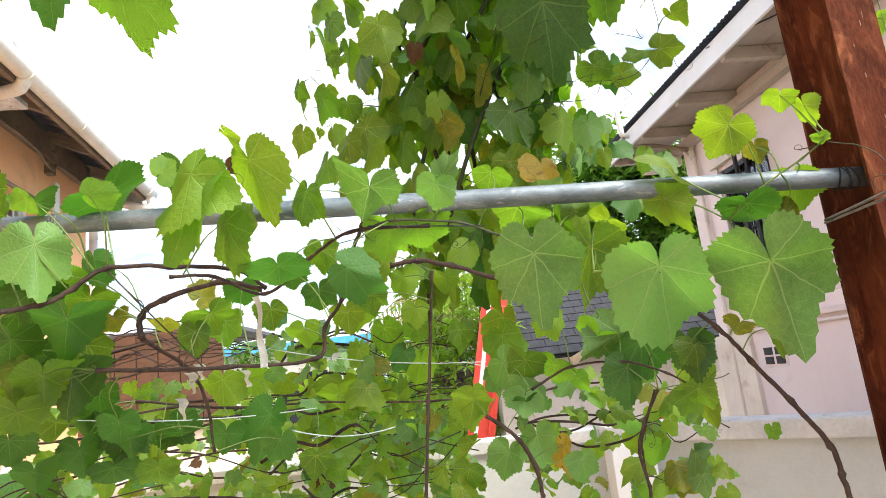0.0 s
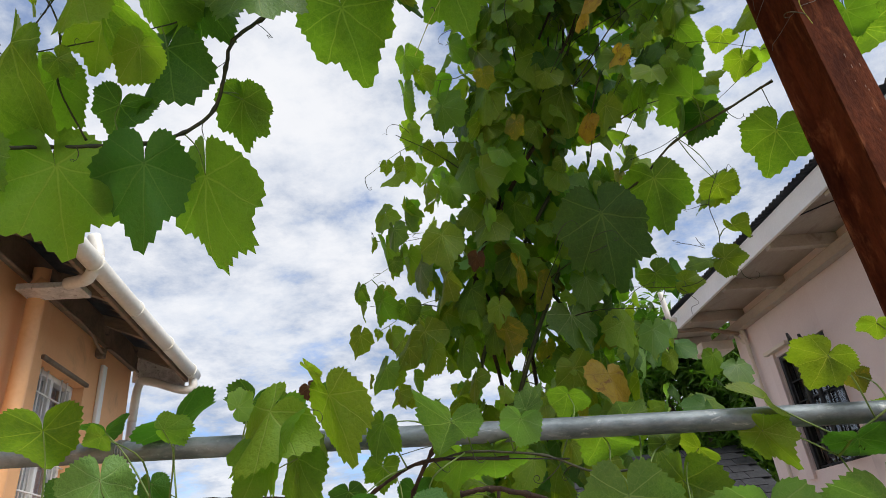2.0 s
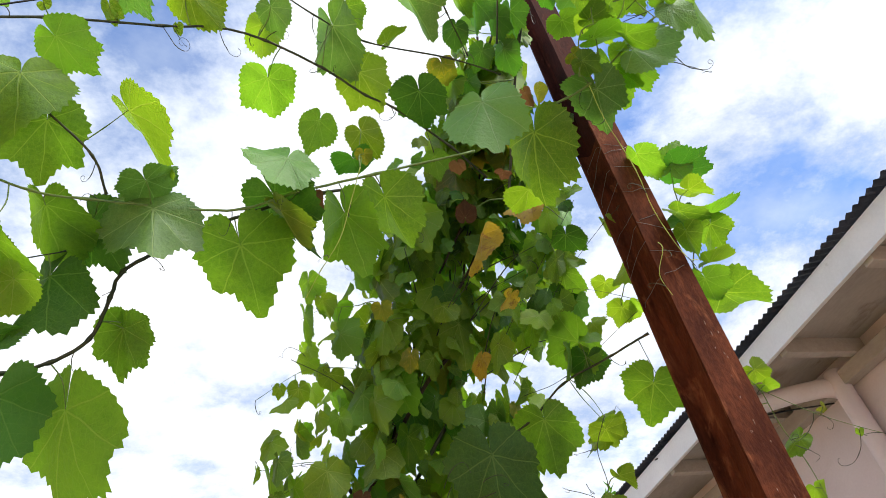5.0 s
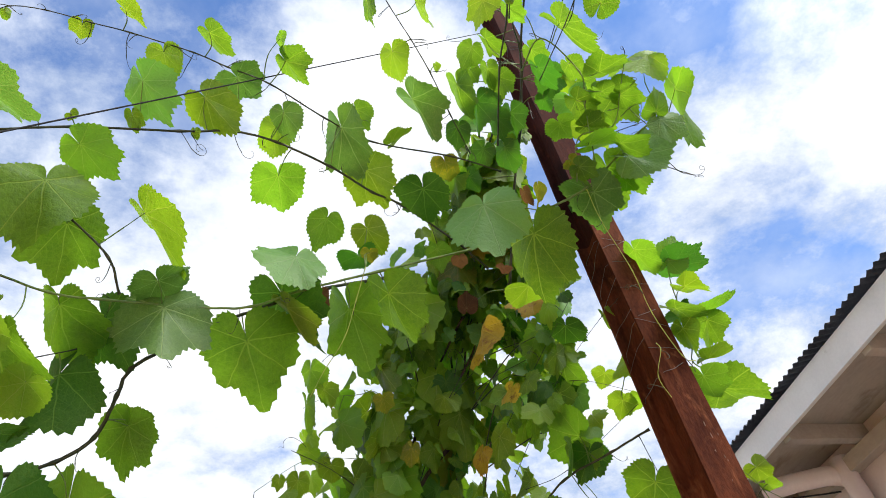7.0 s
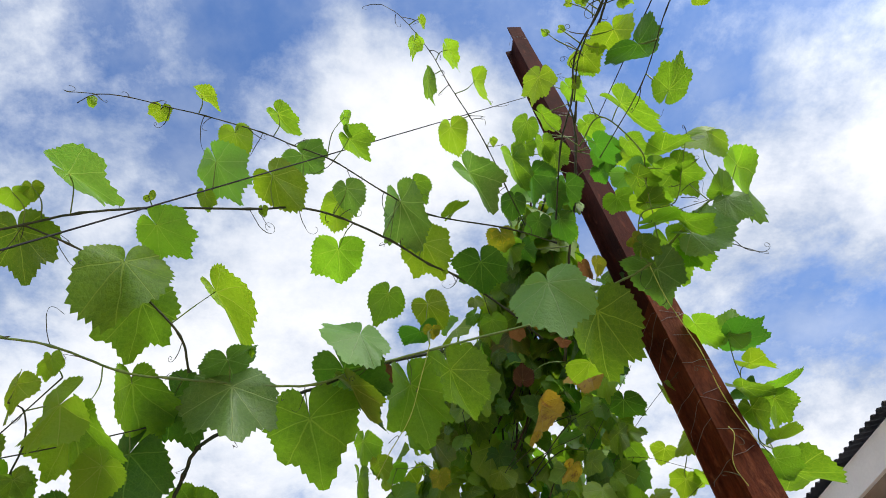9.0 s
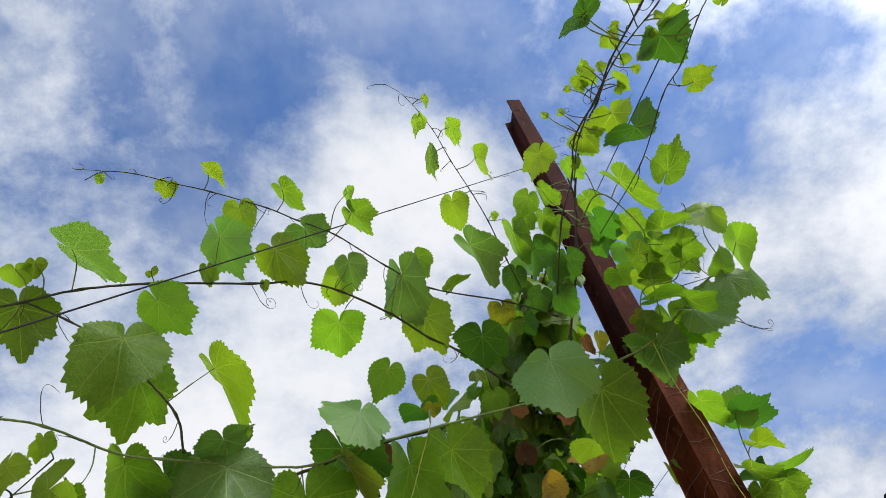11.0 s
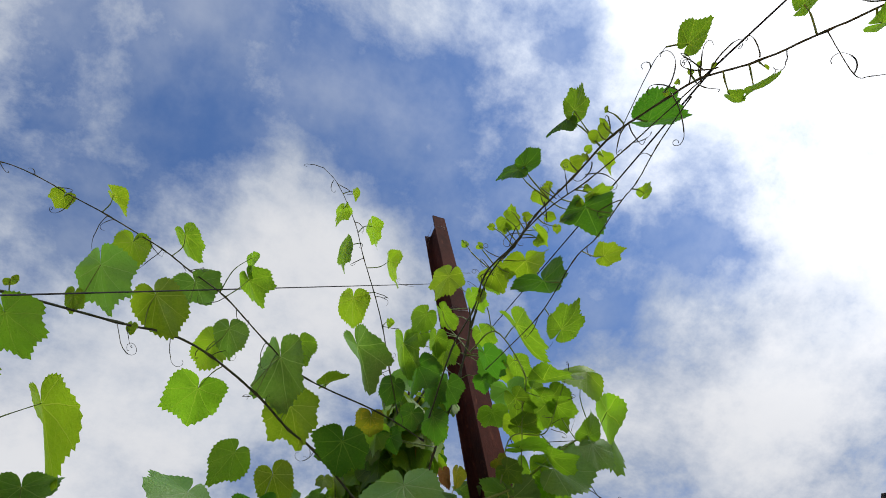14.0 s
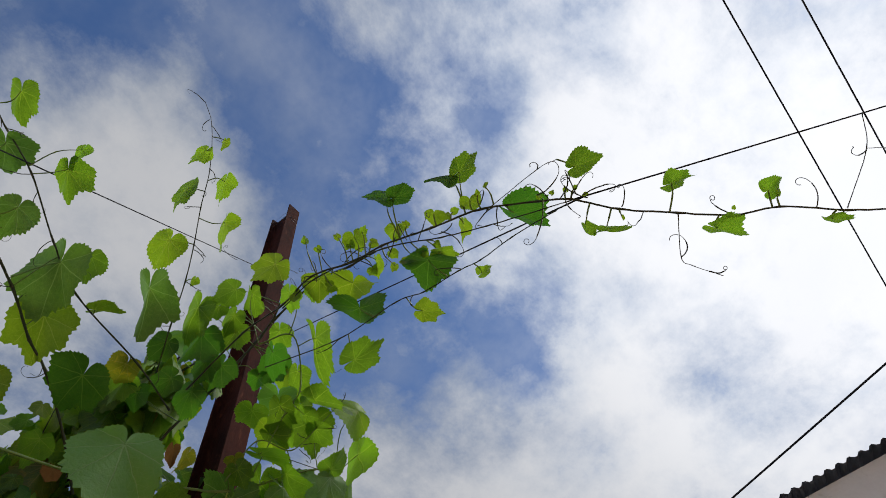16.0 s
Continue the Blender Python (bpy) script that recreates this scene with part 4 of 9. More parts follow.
stalk(v, lines, (-0.32, 0.543, 3.62), rnd)
vine_leaf(v, 'm', (-0.215, 0.522, 3.697), (0.042, 0.051, -0.043), (-0.628, -0.128, -0.768), 0.083, 32)
stalk(v, lines, (-0.215, 0.522, 3.697), rnd)
vine_leaf(v, 'y', (-0.394, 0.447, 3.644), (0.052, 0.028, -0.026), (-0.572, 0.378, -0.728), 0.068, 33)
stalk(v, lines, (-0.394, 0.447, 3.644), rnd)
vine_leaf(v, 'm', (-0.026, 0.606, 3.713), (0.056, 0.048, -0.042), (-0.566, -0.059, -0.822), 0.089, 34)
stalk(v, lines, (-0.026, 0.606, 3.713), rnd)
vine_leaf(v, 'm', (-0.037, 0.551, 3.739), (0.012, 0.045, -0.035), (-0.896, -0.093, -0.434), 0.061, 35)
stalk(v, lines, (-0.037, 0.551, 3.739), rnd)
vine_leaf(v, 'y', (-0.622, 0.412, 3.539), (0.006, 0.018, -0.014), (0.322, -0.653, -0.686), 0.022, 36)
stalk(v, lines, (-0.622, 0.412, 3.539), rnd)
vine_leaf(v, 's', (0.436, 0.905, 3.649), (0.018, 0.071, -0.026), (-0.12, -0.313, -0.942), 0.082, 37)
stalk(v, lines, (0.436, 0.905, 3.649), rnd)
vine_leaf(v, 'y', (0.271, 0.84, 3.661), (0.057, -0.04, 0.023), (0.515, 0.265, -0.815), 0.077, 38)
stalk(v, lines, (0.271, 0.84, 3.661), rnd)
tendril(v, (-0.611, 0.405, 3.547), (-0.082, -0.034, -0.026), 0.16, 39)
tendril(v, (-0.388, 0.491, 3.615), (-0.056, 0.102, -0.07), 0.13, 40)
tendril(v, (-0.464, 0.459, 3.594), (-0.009, 0.125, -0.066), 0.1, 41)
tendril(v, (-0.546, 0.421, 3.568), (0.003, -0.027, 0.012), 0.03, 42)
tendril(v, (-0.254, 0.557, 3.651), (-0.026, 0.085, -0.051), 0.12, 43)
tendril(v, (-0.071, 0.656, 3.672), (-0.05, 0.06, -0.04), 0.1, 44)
tendril(v, (-0.176, 0.603, 3.664), (0.063, -0.036, 0.026), 0.09, 45)
tendril(v, (0.073, 0.758, 3.666), (-0.052, 0.07, -0.046), 0.1, 46)
tendril(v, (-0.287, 0.54, 3.641), (0.041, 0.047, -0.015), 0.08, 47)
v, lines = vine('young upright grape shoot with tiny bright leaves', [
    ([(0.074, 0.288, 3.924), (0.13, 0.317, 3.904), (0.211, 0.4, 3.863), (0.269, 0.487, 3.825), (0.331, 0.574, 3.801), (0.391, 0.668, 3.779), (0.456, 0.789, 3.745), (0.534, 0.932, 3.73)], 0.001, 0.0028, CANE),
])
vine_leaf(v, 'y', (0.167, 0.379, 3.883), (0.002, 0.043, -0.032), (-0.838, -0.304, -0.453), 0.057, 48)
stalk(v, lines, (0.167, 0.379, 3.883), rnd)
vine_leaf(v, 'y', (0.184, 0.319, 3.901), (0.013, 0.023, -0.019), (-0.819, -0.007, -0.574), 0.034, 49)
stalk(v, lines, (0.184, 0.319, 3.901), rnd)
vine_leaf(v, 'm', (0.207, 0.474, 3.846), (-0.001, 0.066, -0.049), (-0.975, -0.145, -0.169), 0.086, 50)
stalk(v, lines, (0.207, 0.474, 3.846), rnd)
vine_leaf(v, 'y', (0.265, 0.398, 3.869), (0.029, 0.051, -0.041), (-0.877, 0.116, -0.466), 0.075, 51)
stalk(v, lines, (0.265, 0.398, 3.869), rnd)
vine_leaf(v, 'y', (0.349, 0.482, 3.849), (0.032, 0.062, -0.05), (-0.91, 0.16, -0.383), 0.090, 52)
stalk(v, lines, (0.349, 0.482, 3.849), rnd)
vine_leaf(v, 'y', (0.277, 0.609, 3.792), (0.011, 0.076, -0.058), (-0.685, -0.375, -0.624), 0.101, 53)
stalk(v, lines, (0.277, 0.609, 3.792), rnd)
vine_leaf(v, 'u', (0.338, 0.75, 3.766), (0.093, 0.087, -0.075), (-0.703, 0.154, -0.695), 0.156, 54)
stalk(v, lines, (0.338, 0.75, 3.766), rnd)
vine_leaf(v, 'y', (0.409, 0.656, 3.805), (0.007, 0.019, -0.015), (-0.775, -0.199, -0.6), 0.027, 55)
stalk(v, lines, (0.409, 0.656, 3.805), rnd)
tendril(v, (0.074, 0.288, 3.924), (-0.056, 0.004, -0.002), 0.08, 56)
tendril(v, (0.331, 0.574, 3.801), (0.084, 0.002, -0.015), 0.1, 57)
tendril(v, (0.456, 0.789, 3.745), (-0.079, 0.052, -0.016), 0.1, 58)
tendril(v, (0.211, 0.4, 3.863), (0.065, -0.017, -0), 0.06, 59)
tendril(v, (0.269, 0.487, 3.825), (-0.058, 0.032, -0.008), 0.08, 60)
tendril(v, (0.391, 0.668, 3.779), (0.081, -0.022, -0.006), 0.08, 61)
tendril(v, (0.114, 0.31, 3.907), (-0.017, 0.037, -0.011), 0.05, 62)
v, lines = vine('long green grape shoot with large leaves hung below it', [
    ([(-0.841, 0.638, 3.026), (-0.719, 0.724, 3.052), (-0.64, 0.769, 3.068), (-0.514, 0.851, 3.064), (-0.421, 0.888, 3.074), (-0.207, 0.96, 3.105), (-0.101, 0.978, 3.122), (0.023, 0.974, 3.169), (0.216, 0.976, 3.232), (0.492, 0.974, 3.313)], 0.0034, 0.0046, GREEN_CANE),
    ([(-0.847, 0.933, 2.668), (-0.802, 0.974, 2.703), (-0.737, 1.018, 2.729), (-0.666, 1.062, 2.752), (-0.586, 1.103, 2.777), (-0.507, 1.126, 2.814), (-0.438, 1.123, 2.87), (-0.396, 1.072, 2.944), (-0.372, 1.044, 2.996), (-0.308, 1.04, 3.048), (-0.223, 1.031, 3.103), (-0.094, 1.029, 3.162), (0.071, 1.065, 3.265), (0.239, 1.141, 3.38)], 0.0058, 0.0062, CANE),
    ([(-0.711, 0.838, 2.976), (-0.686, 0.863, 2.973), (-0.685, 0.914, 2.93), (-0.706, 0.966, 2.848), (-0.679, 1.048, 2.759)], 0.0022, 0.003, CANE),
    ([(-0.64, 0.859, 3.06), (-0.772, 0.907, 2.872), (-0.743, 0.913, 2.889), (-0.596, 0.966, 2.967), (-0.484, 0.997, 3.024)], 0.002, 0.002, CANE),
])
vine_leaf(v, 'u', (-0.297, 0.872, 3.111), (-0.001, 0.112, 0.021), (0.398, 0.173, -0.901), 0.117, 63)
stalk(v, lines, (-0.297, 0.872, 3.111), rnd)
vine_leaf(v, 'm', (-0.508, 0.902, 3.075), (0.006, 0.122, -0.091), (-0.353, -0.55, -0.757), 0.160, 64)
stalk(v, lines, (-0.508, 0.902, 3.075), rnd)
vine_leaf(v, 'u', (-0.291, 0.929, 3.082), (0.026, 0.02, -0.159), (0.168, -0.981, -0.096), 0.191, 65)
stalk(v, lines, (-0.291, 0.929, 3.082), rnd)
vine_leaf(v, 'd', (-0.431, 0.961, 3.081), (0.055, 0.096, -0.077), (0.316, -0.699, -0.642), 0.137, 66)
stalk(v, lines, (-0.431, 0.961, 3.081), rnd)
vine_leaf(v, 'm', (-0.122, 1.068, 3.089), (0.025, 0.204, -0.066), (0.21, -0.323, -0.923), 0.212, 67)
stalk(v, lines, (-0.122, 1.068, 3.089), rnd)
vine_leaf(v, 'd', (-0.037, 0.997, 3.184), (0.107, 0.112, -0.096), (-0.505, -0.229, -0.832), 0.191, 68)
stalk(v, lines, (-0.037, 0.997, 3.184), rnd)
vine_leaf(v, 'u', (0.006, 0.895, 3.206), (-0.025, -0.026, -0.13), (0.335, -0.934, 0.122), 0.154, 69)
stalk(v, lines, (0.006, 0.895, 3.206), rnd)
vine_leaf(v, 'm', (0.134, 1.059, 3.179), (0.044, 0.133, -0.104), (-0.629, -0.34, -0.699), 0.183, 70)
stalk(v, lines, (0.134, 1.059, 3.179), rnd)
vine_leaf(v, 'm', (0.239, 1.015, 3.187), (0.046, 0.121, -0.096), (-0.54, -0.384, -0.749), 0.169, 71)
stalk(v, lines, (0.239, 1.015, 3.187), rnd)
vine_leaf(v, 'y', (-0.018, 0.995, 3.128), (0.056, 0.08, -0.066), (-0.742, -0.028, -0.669), 0.123, 72)
stalk(v, lines, (-0.018, 0.995, 3.128), rnd)
vine_leaf(v, 'b', (0.067, 0.988, 3.17), (0.009, 0.038, -0.029), (-0.676, -0.345, -0.651), 0.051, 73)
stalk(v, lines, (0.067, 0.988, 3.17), rnd)
vine_leaf(v, 'y', (-0.576, 0.793, 2.925), (-0.109, 0.065, -0.036), (-0.427, -0.865, -0.264), 0.138, 74)
stalk(v, lines, (-0.576, 0.793, 2.925), rnd)
vine_leaf(v, 'm', (-0.553, 0.833, 2.928), (-0.019, 0.111, -0.08), (-0.623, -0.526, -0.578), 0.145, 75)
stalk(v, lines, (-0.553, 0.833, 2.928), rnd)
vine_leaf(v, 'y', (-0.497, 0.894, 2.853), (-0.075, 0.059, -0.035), (-0.011, -0.524, -0.852), 0.097, 76)
stalk(v, lines, (-0.497, 0.894, 2.853), rnd)
vine_leaf(v, 'm', (-0.629, 0.854, 2.802), (0.008, 0.047, -0.008), (0.663, -0.233, -0.711), 0.052, 77)
stalk(v, lines, (-0.629, 0.854, 2.802), rnd)
vine_leaf(v, 'y', (-0.629, 0.774, 3.039), (0.004, 0.031, -0.024), (0.023, -0.606, -0.795), 0.041, 78)
stalk(v, lines, (-0.629, 0.774, 3.039), rnd)
vine_leaf(v, 'd', (-0.569, 1.091, 2.715), (-0.033, 0.104, -0.147), (0.38, -0.714, -0.588), 0.175, 79)
stalk(v, lines, (-0.569, 1.091, 2.715), rnd)
vine_leaf(v, 'm', (-0.47, 1.179, 2.728), (-0.064, 0.126, -0.18), (-0.531, -0.771, -0.352), 0.240, 80)
stalk(v, lines, (-0.47, 1.179, 2.728), rnd)
vine_leaf(v, 'm', (-0.728, 1.037, 2.694), (-0.012, 0.114, -0.161), (0.488, -0.696, -0.527), 0.208, 81)
stalk(v, lines, (-0.728, 1.037, 2.694), rnd)
vine_leaf(v, 'm', (-0.851, 0.922, 2.676), (-0.003, 0.081, -0.115), (-0.032, -0.816, -0.577), 0.148, 82)
stalk(v, lines, (-0.851, 0.922, 2.676), rnd)
vine_leaf(v, 'm', (-0.382, 1.148, 2.912), (-0.031, 0.067, -0.096), (-0.23, -0.83, -0.508), 0.127, 83)
stalk(v, lines, (-0.382, 1.148, 2.912), rnd)
vine_leaf(v, 'y', (-0.613, 0.931, 2.974), (-0.036, 0.06, -0.086), (0.424, -0.647, -0.633), 0.120, 84)
stalk(v, lines, (-0.613, 0.931, 2.974), rnd)
vine_leaf(v, 'y', (-0.697, 0.814, 3.003), (-0.027, 0.045, -0.065), (-0.502, -0.792, -0.346), 0.088, 85)
stalk(v, lines, (-0.697, 0.814, 3.003), rnd)
vine_leaf(v, 'm', (-0.759, 0.881, 2.89), (-0.126, 0.092, -0.133), (-0.434, -0.879, -0.197), 0.216, 86)
stalk(v, lines, (-0.759, 0.881, 2.89), rnd)
vine_leaf(v, 'm', (-0.714, 0.964, 2.86), (-0.051, 0.067, -0.096), (-0.177, -0.849, -0.498), 0.134, 87)
stalk(v, lines, (-0.714, 0.964, 2.86), rnd)
vine_leaf(v, 'd', (-0.509, 1.015, 2.966), (-0.079, 0.079, -0.113), (-0.452, -0.849, -0.275), 0.167, 88)
stalk(v, lines, (-0.509, 1.015, 2.966), rnd)
vine_leaf(v, 'd', (-0.611, 1.038, 2.838), (-0.068, 0.09, -0.018), (-0.006, -0.202, -0.979), 0.114, 89)
stalk(v, lines, (-0.611, 1.038, 2.838), rnd)
vine_leaf(v, 'y', (-0.652, 0.815, 3.058), (-0.002, 0.02, -0.029), (0.454, -0.711, -0.537), 0.036, 90)
stalk(v, lines, (-0.652, 0.815, 3.058), rnd)
vine_leaf(v, 'm', (-0.386, 1.159, 2.929), (0.025, 0.049, -0.068), (-0.465, -0.632, -0.62), 0.092, 91)
stalk(v, lines, (-0.386, 1.159, 2.929), rnd)
tendril(v, (-0.64, 0.769, 3.068), (-0.048, -0.091, 0.049), 0.16, 92)
tendril(v, (0.023, 0.974, 3.169), (-0.071, 0.077, -0.095), 0.12, 93)
tendril(v, (-0.741, 0.765, 3.066), (-0.076, 0.017, -0.065), 0.14, 94)
tendril(v, (-0.75, 0.761, 3.063), (-0.071, 0.019, -0.063), 0.14, 95)
v, lines = vine('stout green grape shoot with large leaves crossing the post', [
    ([(0.653, 0.819, 3.276), (0.765, 0.766, 3.305), (0.858, 0.705, 3.366), (0.941, 0.657, 3.429), (1.009, 0.642, 3.448)], 0.0045, 0.003, GREEN_CANE),
    ([(0.765, 0.768, 3.303), (0.788, 0.808, 3.213), (0.842, 0.867, 3.089), (0.877, 0.926, 2.995), (0.936, 0.982, 2.904), (0.97, 0.993, 2.894)], 0.0016, 0.0012, TENDRIL),
    ([(0.878, 0.97, 2.937), (0.877, 0.964, 2.909), (0.856, 0.989, 2.852), (0.875, 1.007, 2.804)], 0.0012, 0.001, TENDRIL),
    ([(0.18, 0.9, 3.169), (0.155, 0.943, 3.097), (0.125, 0.988, 3.015), (0.077, 1.026, 2.949), (0.043, 1.06, 2.9)], 0.0016, 0.0012, TENDRIL),
    ([(1.172, 1.248, 3.051), (1.133, 1.248, 3.091), (1.136, 1.21, 3.141), (1.113, 1.132, 3.29), (1.105, 1.089, 3.342)], 0.0028, 0.002, GREEN_CANE),
])
vine_leaf(v, 'd', (0.358, 0.919, 3.529), (0.015, 0.13, -0.027), (-0.111, -0.193, -0.975), 0.139, 96)
stalk(v, lines, (0.358, 0.919, 3.529), rnd)
vine_leaf(v, 'u', (0.481, 0.774, 3.247), (0.012, 0.007, -0.167), (-0.418, -0.906, -0.068), 0.187, 97)
stalk(v, lines, (0.481, 0.774, 3.247), rnd)
vine_leaf(v, 'm', (0.615, 0.844, 3.215), (0.002, 0.15, -0.112), (-0.74, -0.397, -0.543), 0.197, 98)
stalk(v, lines, (0.615, 0.844, 3.215), rnd)
vine_leaf(v, 'u', (0.785, 0.776, 3.299), (0.054, 0.125, -0.015), (-0.209, -0.027, -0.977), 0.137, 99)
stalk(v, lines, (0.785, 0.776, 3.299), rnd)
vine_leaf(v, 'u', (0.872, 0.691, 3.34), (0.135, -0.028, 0.005), (-0.197, -0.976, -0.091), 0.145, 100)
stalk(v, lines, (0.872, 0.691, 3.34), rnd)
vine_leaf(v, 'm', (1.023, 0.568, 3.482), (0.037, 0.136, -0.105), (-0.939, 0.33, 0.096), 0.185, 101)
stalk(v, lines, (1.023, 0.568, 3.482), rnd)
vine_leaf(v, 'y', (0.976, 0.525, 3.598), (-0.119, 0.035, -0.013), (-0.286, -0.957, 0.045), 0.131, 102)
stalk(v, lines, (0.976, 0.525, 3.598), rnd)
vine_leaf(v, 'm', (0.895, 0.617, 3.558), (0.064, 0.062, -0.054), (-0.356, -0.373, -0.857), 0.102, 103)
stalk(v, lines, (0.895, 0.617, 3.558), rnd)
vine_leaf(v, 'u', (0.807, 0.692, 3.659), (0.069, 0.072, -0.001), (0.046, -0.052, -0.998), 0.101, 104)
stalk(v, lines, (0.807, 0.692, 3.659), rnd)
vine_leaf(v, 'm', (0.761, 0.737, 3.59), (0.05, 0.067, 0.003), (0.043, 0.018, -0.999), 0.085, 105)
stalk(v, lines, (0.761, 0.737, 3.59), rnd)
vine_leaf(v, 'y', (0.813, 0.707, 3.522), (0.065, 0.05, -0.045), (-0.617, 0.098, -0.781), 0.098, 106)
stalk(v, lines, (0.813, 0.707, 3.522), rnd)
vine_leaf(v, 'm', (0.079, 0.906, 3.374), (-0.037, 0.069, -0.047), (-0.043, -0.579, -0.814), 0.092, 107)
stalk(v, lines, (0.079, 0.906, 3.374), rnd)
vine_leaf(v, 'y', (0.187, 0.926, 3.351), (0.049, 0.061, -0.051), (-0.034, -0.624, -0.78), 0.092, 108)
stalk(v, lines, (0.187, 0.926, 3.351), rnd)
vine_leaf(v, 'd', (0.163, 0.948, 3.264), (0.023, 0.097, 0.019), (0.218, 0.136, -0.966), 0.101, 109)
stalk(v, lines, (0.163, 0.948, 3.264), rnd)
vine_leaf(v, 's', (0.191, 0.908, 3.231), (0.002, 0.041, -0.002), (-0.045, -0.045, -0.998), 0.041, 110)
stalk(v, lines, (0.191, 0.908, 3.231), rnd)
vine_leaf(v, 's', (0.711, 0.691, 3.321), (0.034, 0.025, 0.01), (0.371, -0.142, -0.918), 0.041, 111)
stalk(v, lines, (0.711, 0.691, 3.321), rnd)
vine_leaf(v, 'm', (0.88, 0.732, 3.333), (0.029, 0.058, -0.046), (-0.75, -0.138, -0.647), 0.084, 113)
stalk(v, lines, (0.88, 0.732, 3.333), rnd)
vine_leaf(v, 'm', (0.839, 0.748, 3.373), (0.042, 0.089, -0.071), (-0.828, -0.055, -0.559), 0.127, 114)
stalk(v, lines, (0.839, 0.748, 3.373), rnd)
vine_leaf(v, 'm', (1.098, 1.067, 3.338), (0.031, -0.052, 0.071), (-0.411, -0.811, -0.417), 0.100, 115)
stalk(v, lines, (1.098, 1.067, 3.338), rnd)
vine_leaf(v, 'd', (1.119, 1.084, 3.336), (0.122, 0.001, -0.014), (-0.116, -0.009, -0.993), 0.129, 116)
stalk(v, lines, (1.119, 1.084, 3.336), rnd)
vine_leaf(v, 'm', (0.992, 1.041, 3.362), (0.054, 0.072, -0.06), (-0.807, 0.122, -0.577), 0.113, 117)
stalk(v, lines, (0.992, 1.041, 3.362), rnd)
vine_leaf(v, 'y', (1.088, 1.045, 3.202), (0.08, 0.02, -0.024), (-0.335, 0.276, -0.901), 0.090, 118)
stalk(v, lines, (1.088, 1.045, 3.202), rnd)
vine_leaf(v, 'd', (1.075, 1.102, 3.148), (0.063, 0.063, 0.001), (0.16, -0.143, -0.977), 0.078, 119)
stalk(v, lines, (1.075, 1.102, 3.148), rnd)
vine_leaf(v, 'm', (1.136, 1.069, 3.13), (0.09, -0.026, 0.009), (0.161, 0.216, -0.963), 0.099, 120)
stalk(v, lines, (1.136, 1.069, 3.13), rnd)
vine_leaf(v, 'm', (1.156, 1.121, 3.14), (0.009, 0.076, -0.057), (-0.923, -0.159, -0.352), 0.100, 121)
stalk(v, lines, (1.156, 1.121, 3.14), rnd)
vine_leaf(v, 'y', (1.122, 1.158, 3.028), (0.082, -0.015, 0.002), (0.051, 0.136, -0.989), 0.088, 122)
stalk(v, lines, (1.122, 1.158, 3.028), rnd)
vine_leaf(v, 'm', (1.165, 1.231, 2.977), (0.149, 0.032, -0.041), (-0.253, -0.051, -0.966), 0.166, 123)
stalk(v, lines, (1.165, 1.231, 2.977), rnd)
tendril(v, (0.985, 0.725, 3.339), (0.063, -0.01, -0.04), 0.16, 124)
tendril(v, (0.997, 0.715, 3.338), (0.056, 0.045, -0.077), 0.14, 125)
tendril(v, (0.9, 0.665, 3.501), (0.086, -0.116, 0.015), 0.14, 126)
tendril(v, (0.901, 0.678, 3.493), (0.168, -0.047, -0.079), 0.1, 127)
v, lines = vine('leafy grape vine wound round the upper post', [
    ([(0.648, 1.263, 3.434), (0.667, 1.101, 3.582), (0.681, 0.923, 3.715), (0.694, 0.685, 3.852), (0.653, 0.545, 3.93)], 0.007, 0.004, CANE),
    ([(0.68, 0.954, 3.694), (0.697, 0.812, 3.781), (0.688, 0.622, 3.885), (0.678, 0.437, 3.886), (0.685, 0.298, 3.819), (0.689, 0.199, 3.79)], 0.005, 0.0045, CANE),
])
vine_leaf(v, 'y', (0.557, 0.493, 3.911), (-0.023, 0.072, -0.051), (-0.661, -0.562, -0.498), 0.096, 128)
stalk(v, lines, (0.557, 0.493, 3.911), rnd)
vine_leaf(v, 'm', (0.526, 0.623, 3.863), (-0.03, 0.058, -0.039), (-0.132, -0.606, -0.785), 0.075, 129)
stalk(v, lines, (0.526, 0.623, 3.863), rnd)
vine_leaf(v, 'y', (0.604, 0.616, 3.845), (0.043, 0.021, 0.011), (0.339, -0.191, -0.921), 0.050, 130)
stalk(v, lines, (0.604, 0.616, 3.845), rnd)
vine_leaf(v, 'm', (0.483, 0.727, 3.821), (0.02, 0.088, -0.068), (-0.88, -0.145, -0.451), 0.119, 131)
stalk(v, lines, (0.483, 0.727, 3.821), rnd)
vine_leaf(v, 'd', (0.544, 0.767, 3.783), (0.013, 0.083, -0.063), (-0.767, -0.307, -0.563), 0.110, 132)
stalk(v, lines, (0.544, 0.767, 3.783), rnd)
vine_leaf(v, 'm', (0.611, 0.693, 3.805), (0.006, 0.059, -0.044), (-0.274, -0.561, -0.781), 0.075, 133)
stalk(v, lines, (0.611, 0.693, 3.805), rnd)
vine_leaf(v, 'd', (0.762, 0.665, 3.766), (0.02, 0.063, -0.049), (-0.356, -0.501, -0.789), 0.086, 134)
stalk(v, lines, (0.762, 0.665, 3.766), rnd)
vine_leaf(v, 'm', (0.704, 0.608, 3.816), (0.035, 0.045, -0.037), (-0.688, -0.065, -0.723), 0.071, 135)
stalk(v, lines, (0.704, 0.608, 3.816), rnd)
vine_leaf(v, 'd', (0.489, 0.839, 3.754), (-0.009, 0.06, -0.044), (-0.192, -0.595, -0.78), 0.076, 136)
stalk(v, lines, (0.489, 0.839, 3.754), rnd)
